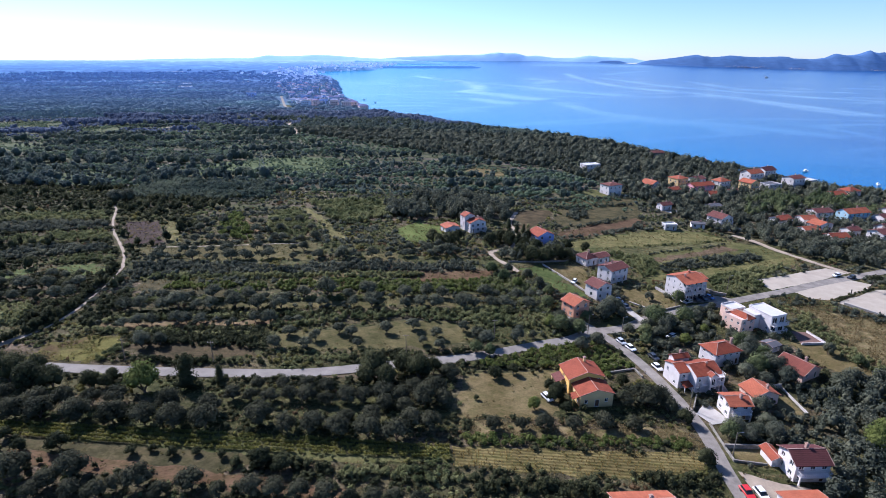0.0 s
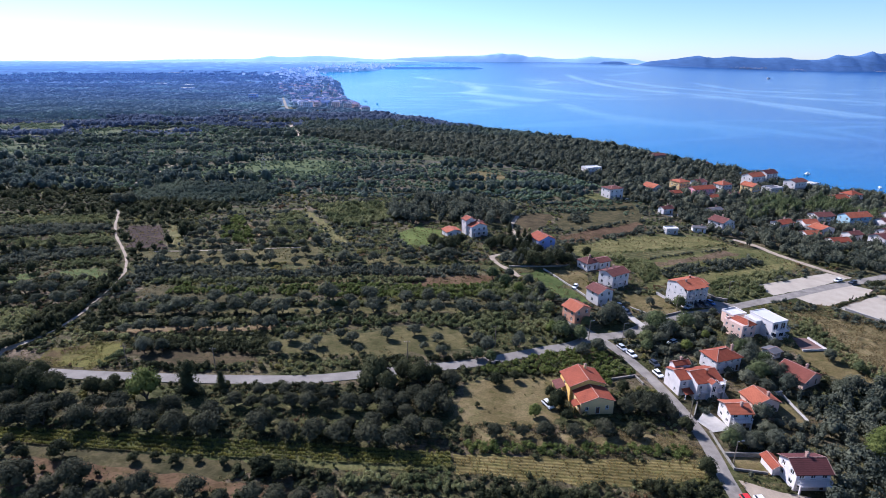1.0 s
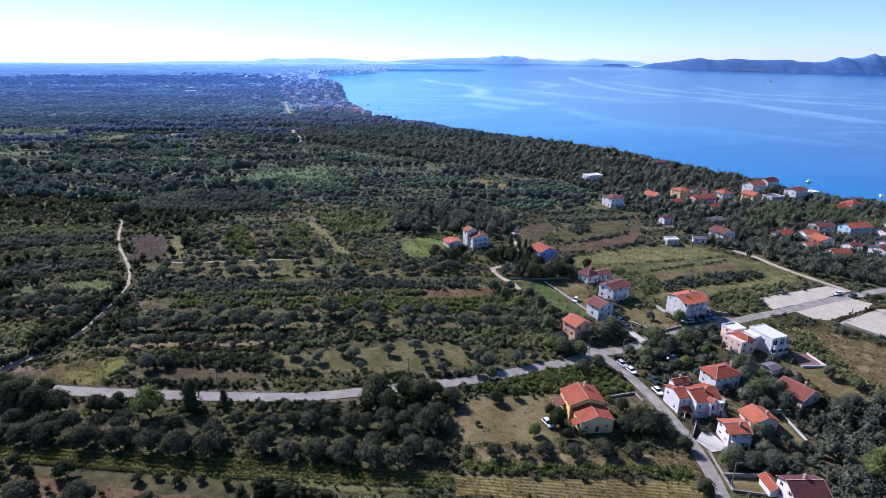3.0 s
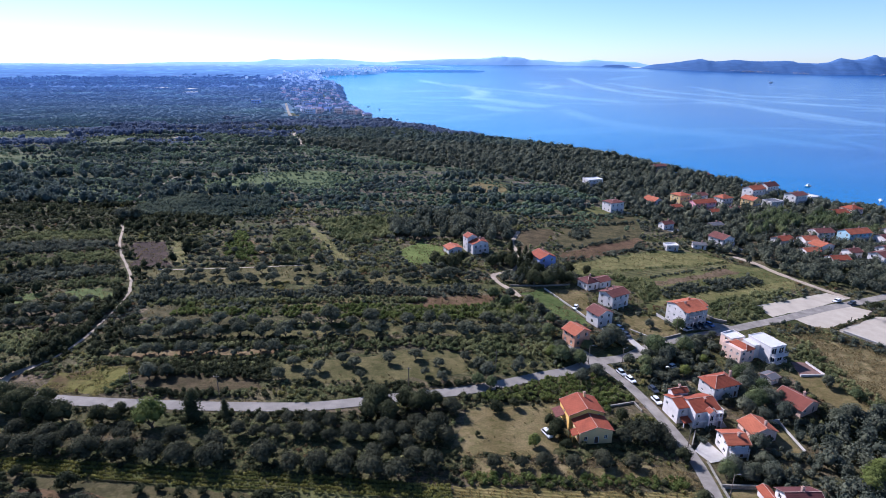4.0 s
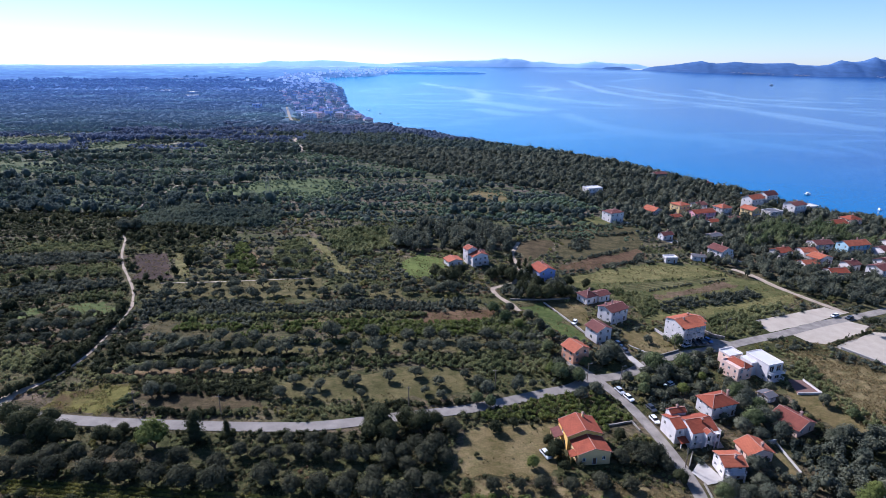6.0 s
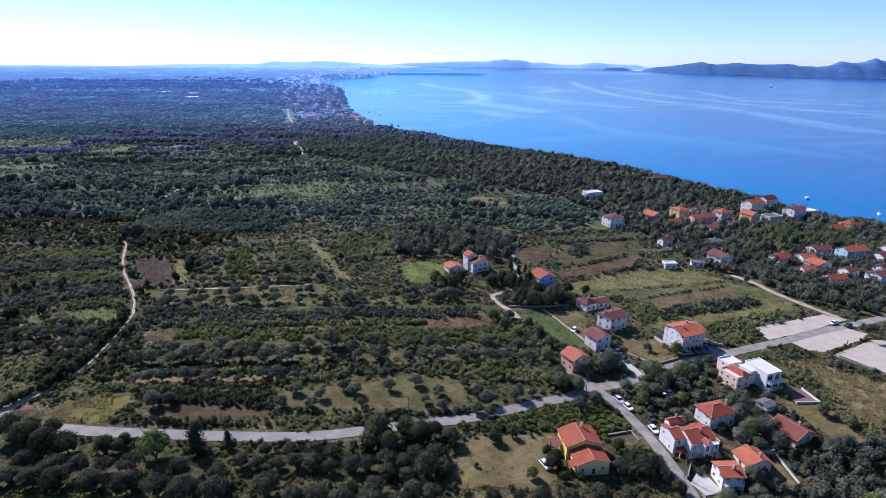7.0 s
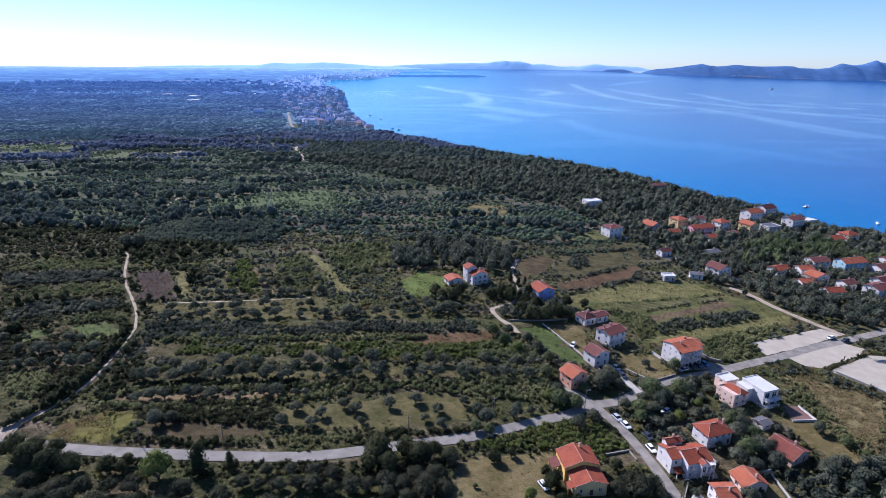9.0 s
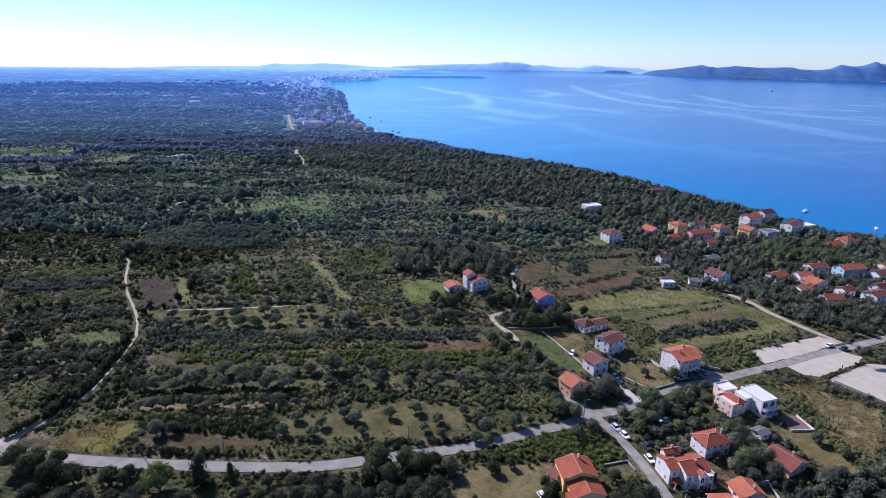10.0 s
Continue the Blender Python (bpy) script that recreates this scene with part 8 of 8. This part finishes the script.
def wide_belt(y0, y1, step, keep, w, h, n_leaves, leaf, near_m, label, name):
    """Crowns or bushes of a wide belt of land, in two tones of green; further off, bluer leaf copies carry the haze."""
    at = scatter(-1900, 420, y0, y1, step, keep, loose=1.5)
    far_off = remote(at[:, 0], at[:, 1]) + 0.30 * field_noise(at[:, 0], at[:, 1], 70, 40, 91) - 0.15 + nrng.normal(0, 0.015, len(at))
    big = np.clip(0.6 * field_noise(at[:, 0], at[:, 1], 9 * step, 5 * step, int(y0)) + 0.55 * nrng.random(len(at)) ** 2.2 - 0.05, 0, 1)
    alt = field_noise(at[:, 0], at[:, 1], 24, 8, 95) + nrng.normal(0, 0.12, len(at)) > 0.58
    holm = inside(COAST_WOODS, at[:, 0], at[:, 1]) & (at[:, 1] < 620) & (far_off < 0.52)
    far_off = np.where(holm, -1.0, far_off)
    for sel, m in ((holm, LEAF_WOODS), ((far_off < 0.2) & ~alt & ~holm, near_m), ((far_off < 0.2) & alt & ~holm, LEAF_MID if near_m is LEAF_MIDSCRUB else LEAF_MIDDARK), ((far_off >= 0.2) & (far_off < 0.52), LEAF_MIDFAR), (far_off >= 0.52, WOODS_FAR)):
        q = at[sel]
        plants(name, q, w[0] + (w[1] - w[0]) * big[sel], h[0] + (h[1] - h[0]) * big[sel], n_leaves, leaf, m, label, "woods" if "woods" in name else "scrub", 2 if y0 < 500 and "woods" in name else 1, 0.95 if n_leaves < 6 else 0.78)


fb = scatter(-640, 110, 310, 700, 3.2, lambda x, y: is_blocked(x, y, blocked) & (field_noise(x, y, 18, 10, 66) + nrng.normal(0, 0.15, x.shape) > 0.54), mask=paved)
plants("meadow_bushes", fb, nrng.uniform(0.6, 1.9, len(fb)), nrng.uniform(0.5, 2.2, len(fb)), 12, 0.5, LEAF_MIDSCRUB, "scattered bushes in far meadows", "shrubs", 1)


def groves(x, y):
    """Tree groups drawn out along the terraces, and the closed woods."""
    g = 0.5 * field_noise(x + 0.25 * y, y - 0.1 * x, 58.0, 15.0, 51) + 0.3 * field_noise(x, y, 24.0, 10.0, 52) + 0.2 * field_noise(x, y, 9.0, 7.0, 53)
    return woods_at(x, y) | (g + gloom(x, y) > 0.60)


rows_at, rows_w = [], []
for k in range(17):
    y0_ = 338 + 15.0 * k + 0.35 * k * k
    for x in np.arange(-330 - 6 * k, -20 if k < 3 else 10, 3.4):
        y = y0_ + 0.10 * (x + 150) + 6.0 * math.sin(x * 0.021 + k)
        if field_noise(np.array([x]), np.array([y]), 34.0, 9.0, 97)[0] > 0.50 and not woods_at(np.array([x]), np.array([y]))[0]:
            rows_at.append((x + nrng.uniform(-1.2, 1.2), y + nrng.uniform(-1.2, 1.2)))
rows_at = np.array(rows_at)
rows_at = rows_at[~is_blocked(rows_at[:, 0], rows_at[:, 1], paved)]
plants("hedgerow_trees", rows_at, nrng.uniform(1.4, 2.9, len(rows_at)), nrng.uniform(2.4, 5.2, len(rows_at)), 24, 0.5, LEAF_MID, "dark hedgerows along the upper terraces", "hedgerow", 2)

low_scrub = lambda x, y: ~groves(x, y) & (thick(x, y) > 0.40)
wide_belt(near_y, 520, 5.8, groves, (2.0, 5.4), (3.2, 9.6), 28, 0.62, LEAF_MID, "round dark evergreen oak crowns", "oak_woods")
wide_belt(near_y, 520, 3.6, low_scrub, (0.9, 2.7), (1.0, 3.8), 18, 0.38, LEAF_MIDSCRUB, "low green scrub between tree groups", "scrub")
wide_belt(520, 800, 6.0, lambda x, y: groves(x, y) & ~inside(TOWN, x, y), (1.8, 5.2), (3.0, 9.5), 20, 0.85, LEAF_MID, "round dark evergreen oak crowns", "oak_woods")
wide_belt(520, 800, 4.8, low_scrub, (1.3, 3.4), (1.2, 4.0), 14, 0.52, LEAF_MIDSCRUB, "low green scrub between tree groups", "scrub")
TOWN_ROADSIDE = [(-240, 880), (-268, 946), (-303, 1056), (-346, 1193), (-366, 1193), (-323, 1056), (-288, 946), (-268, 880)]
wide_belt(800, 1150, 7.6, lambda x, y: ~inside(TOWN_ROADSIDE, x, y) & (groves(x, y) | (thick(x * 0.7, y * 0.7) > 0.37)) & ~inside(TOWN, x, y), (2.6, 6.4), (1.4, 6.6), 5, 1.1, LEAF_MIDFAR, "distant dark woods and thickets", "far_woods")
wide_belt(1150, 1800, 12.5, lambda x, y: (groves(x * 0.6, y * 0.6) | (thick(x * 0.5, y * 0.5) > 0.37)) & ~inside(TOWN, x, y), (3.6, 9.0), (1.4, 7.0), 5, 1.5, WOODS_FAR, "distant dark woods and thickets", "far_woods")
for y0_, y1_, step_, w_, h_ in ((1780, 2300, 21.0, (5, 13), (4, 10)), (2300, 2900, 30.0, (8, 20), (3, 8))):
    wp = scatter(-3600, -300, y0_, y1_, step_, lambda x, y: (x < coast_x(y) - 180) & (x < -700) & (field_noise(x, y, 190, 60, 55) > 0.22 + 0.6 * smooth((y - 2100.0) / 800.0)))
    plants("far_woods", wp, nrng.uniform(*w_, len(wp)), nrng.uniform(*h_, len(wp)), 5, 0.14 * step_, WOODS_FAR, "remote woods on the plain, tinted blue for haze", "woods", 1, base=plain_height)
wt = scatter(-700, -110, 915, 2500, 11.0, lambda x, y: inside(TOWN, x, y) & ~inside(TOWN_ROADSIDE, x, y) & (field_noise(x, y, 30, 30, 77) > 0.16) | (x > -720 - 0.15 * (y - 1700)) & (y > 1700) & (y < 2250) & (field_noise(x, y, 40, 40, 78) > 0.4))
plants("town_trees", wt, nrng.uniform(2.0, 4.4, len(wt)), nrng.uniform(3.5, 8, len(wt)), 8, 1.2, WOODS_FAR, "dark trees between town houses", "trees", 1)
st = np.array([(-52, 830), (-50, 826), (-56, 833), (-33, 812), (22, 752), (90, 690)])
plants("shore_trees", st, np.array([6.5, 5.5, 5.0, 3.6, 3.4, 3.6]), np.array([13.0, 11.0, 10.0, 8.0, 7.5, 8.0]), 40, 0.8, LEAF_MID, "tall round trees at the water's edge", "trees")
# tall hedge on the sunny side of the dirt path
path_y = np.array([131, 135.0, 140.5, 147.9, 159.2, 173.8, 186.1, 197.5])
path_x = np.array([-128.2, -127.8, -125.5, -122.8, -121.8, -123.4, -125.3, -128.0])
hl = [(float(np.interp(y, path_y, path_x)) - 2.5 + nrng.uniform(-0.8, 0.5), y) for y in np.arange(134, 198, 0.9)]
plants("path_hedge", np.array(hl), nrng.uniform(1.1, 1.7, len(hl)), nrng.uniform(2.2, 4.2, len(hl)), 44, 0.28, LEAF_DARK, "tall dark hedge along the dirt path", "hedge")
hl = [(float(np.interp(y, path_y, path_x)) + 2.4 + nrng.uniform(-0.4, 0.9), y) for y in np.arange(137, 190, 1.7)]
plants("path_hedge", np.array(hl), nrng.uniform(0.6, 1.1, len(hl)), nrng.uniform(0.5, 1.3, len(hl)), 44, 0.24, LEAF_DARK, "dark hedge along the dirt path", "hedge")
# shrub strips between the fields by the gravel lots
for name_, poly, mtl in (("shrub_strip", [(120.6, 191.4), (127.0, 192.2), (137, 189.5), (134, 184.0), (117.2, 183.0)], LEAF_WOODS), ("field_hedge", [(62, 312), (78, 318), (112, 327), (112, 324), (78, 315), (62, 309)], LEAF_WOODS),
                         ("field_hedge", [(64, 330), (90, 341), (116, 344), (116, 341), (90, 337), (64, 326)], LEAF_WOODS)):
    at = scatter(50, 175, 175, 350, 1.7, lambda x, y: inside(poly, x, y) & (field_noise(x, y, 5, 4, 61) > 0.22), mask=paved)
    plants(name_, at, nrng.uniform(0.8, 1.8, len(at)), nrng.uniform(0.8, 2.4, len(at)), 40, 0.24, mtl, "strip of dark shrubs between the fields", "shrubs", 2)
# low grass and weeds
tf = scatter(-330, 420, 70, 175, 1.25, lambda x, y: ~woods_at(x, y) & (field_noise(x, y, 4.0, 3.0, 21) > 0.33) & (~is_blocked(x, y, blocked) | (nrng.random(x.shape) < 0.12)), mask=paved)
plants("grass_tufts", tf, nrng.uniform(0.25, 0.55, len(tf)), nrng.uniform(0.2, 0.7, len(tf)), 6, 0.20, LEAF_TUFT, "low dry and green grass tufts", "grass", 1, 0)
tf = scatter(-330, 420, 175, 270, 2.1, lambda x, y: ~woods_at(x, y) & (field_noise(x, y, 5.0, 4.0, 22) > 0.36), mask=paved)
plants("grass_tufts", tf, nrng.uniform(0.35, 0.7, len(tf)), nrng.uniform(0.3, 0.8, len(tf)), 5, 0.28, LEAF_TUFT, "low dry and green grass tufts", "grass", 1, 0)

tf = scatter(120, 175, 130, 190, 1.0, lambda x, y: (x > 122) & (field_noise(x, y, 3.0, 3.0, 23) > 0.3), mask=paved)
plants("tall_dry_grass", tf, nrng.uniform(0.4, 0.8, len(tf)), nrng.uniform(0.4, 0.9, len(tf)), 8, 0.22, LEAF_STRAW, "tall rough dry grass on the slope", "grass", 1, 0)

tf = scatter(4, 60, 101, 112, 0.8, lambda x, y: field_noise(x, y, 3.0, 2.0, 24) > 0.42, mask=paved)
plants("tall_dry_grass", tf, nrng.uniform(0.3, 0.7, len(tf)), nrng.uniform(0.3, 0.9, len(tf)), 8, 0.18, LEAF_STRAW, "tall dry grass and weeds above the crop field", "grass", 1, 0)
tf = scatter(-116, -92, 127, 146, 0.8, lambda x, y: field_noise(x, y, 3.0, 2.4, 25) > 0.45, mask=paved)
plants("meadow_grass", tf, nrng.uniform(0.3, 0.6, len(tf)), nrng.uniform(0.2, 0.5, len(tf)), 6, 0.2, LEAF_YELLOW, "yellow-green tufts of meadow grass", "grass", 1, 0)

# crop rows
rows_xy = []
for k in range(4):
    for x in np.arange(-104, 0, 0.55):
        u = (x + 104) / 104
        y0, y1 = 102.6 - 2.8 * u, 98.0 - 2.6 * u - 1.4 * math.sin(math.pi * u)
        rows_xy.append((x, y0 + (y1 - y0) * (k + 0.5) / 4 + trng.uniform(-0.1, 0.1)))
rows_xy = np.array(rows_xy)
rows_xy = rows_xy[nrng.random(len(rows_xy)) < 0.9]
plants("vine_rows", rows_xy, nrng.uniform(0.28, 0.42, len(rows_xy)), nrng.uniform(0.7, 1.2, len(rows_xy)), 14, 0.17, LEAF_VINE, "rows of yellow-green grape vines", "vineyard", 1)
rows_xy = []
for k in range(8):
    for x in np.arange(1.0, 56.0, 0.55):
        y0, y1 = 99.0 + 2.8 * x / 56, 93.4 - 1.2 * math.sin(math.pi * x / 56) + 2.6 * max(0, x - 32) / 24
        rows_xy.append((x, y0 + (y1 - y0) * (k + 0.5) / 8 + trng.uniform(-0.1, 0.1)))
rows_xy = np.array(rows_xy)
rows_xy = rows_xy[nrng.random(len(rows_xy)) < 0.5]
plants("withered_crop", rows_xy, nrng.uniform(0.10, 0.20, len(rows_xy)), nrng.uniform(0.3, 0.8, len(rows_xy)), 7, 0.10, LEAF_DRY, "rows of withered yellow maize stalks", "crop", 1)
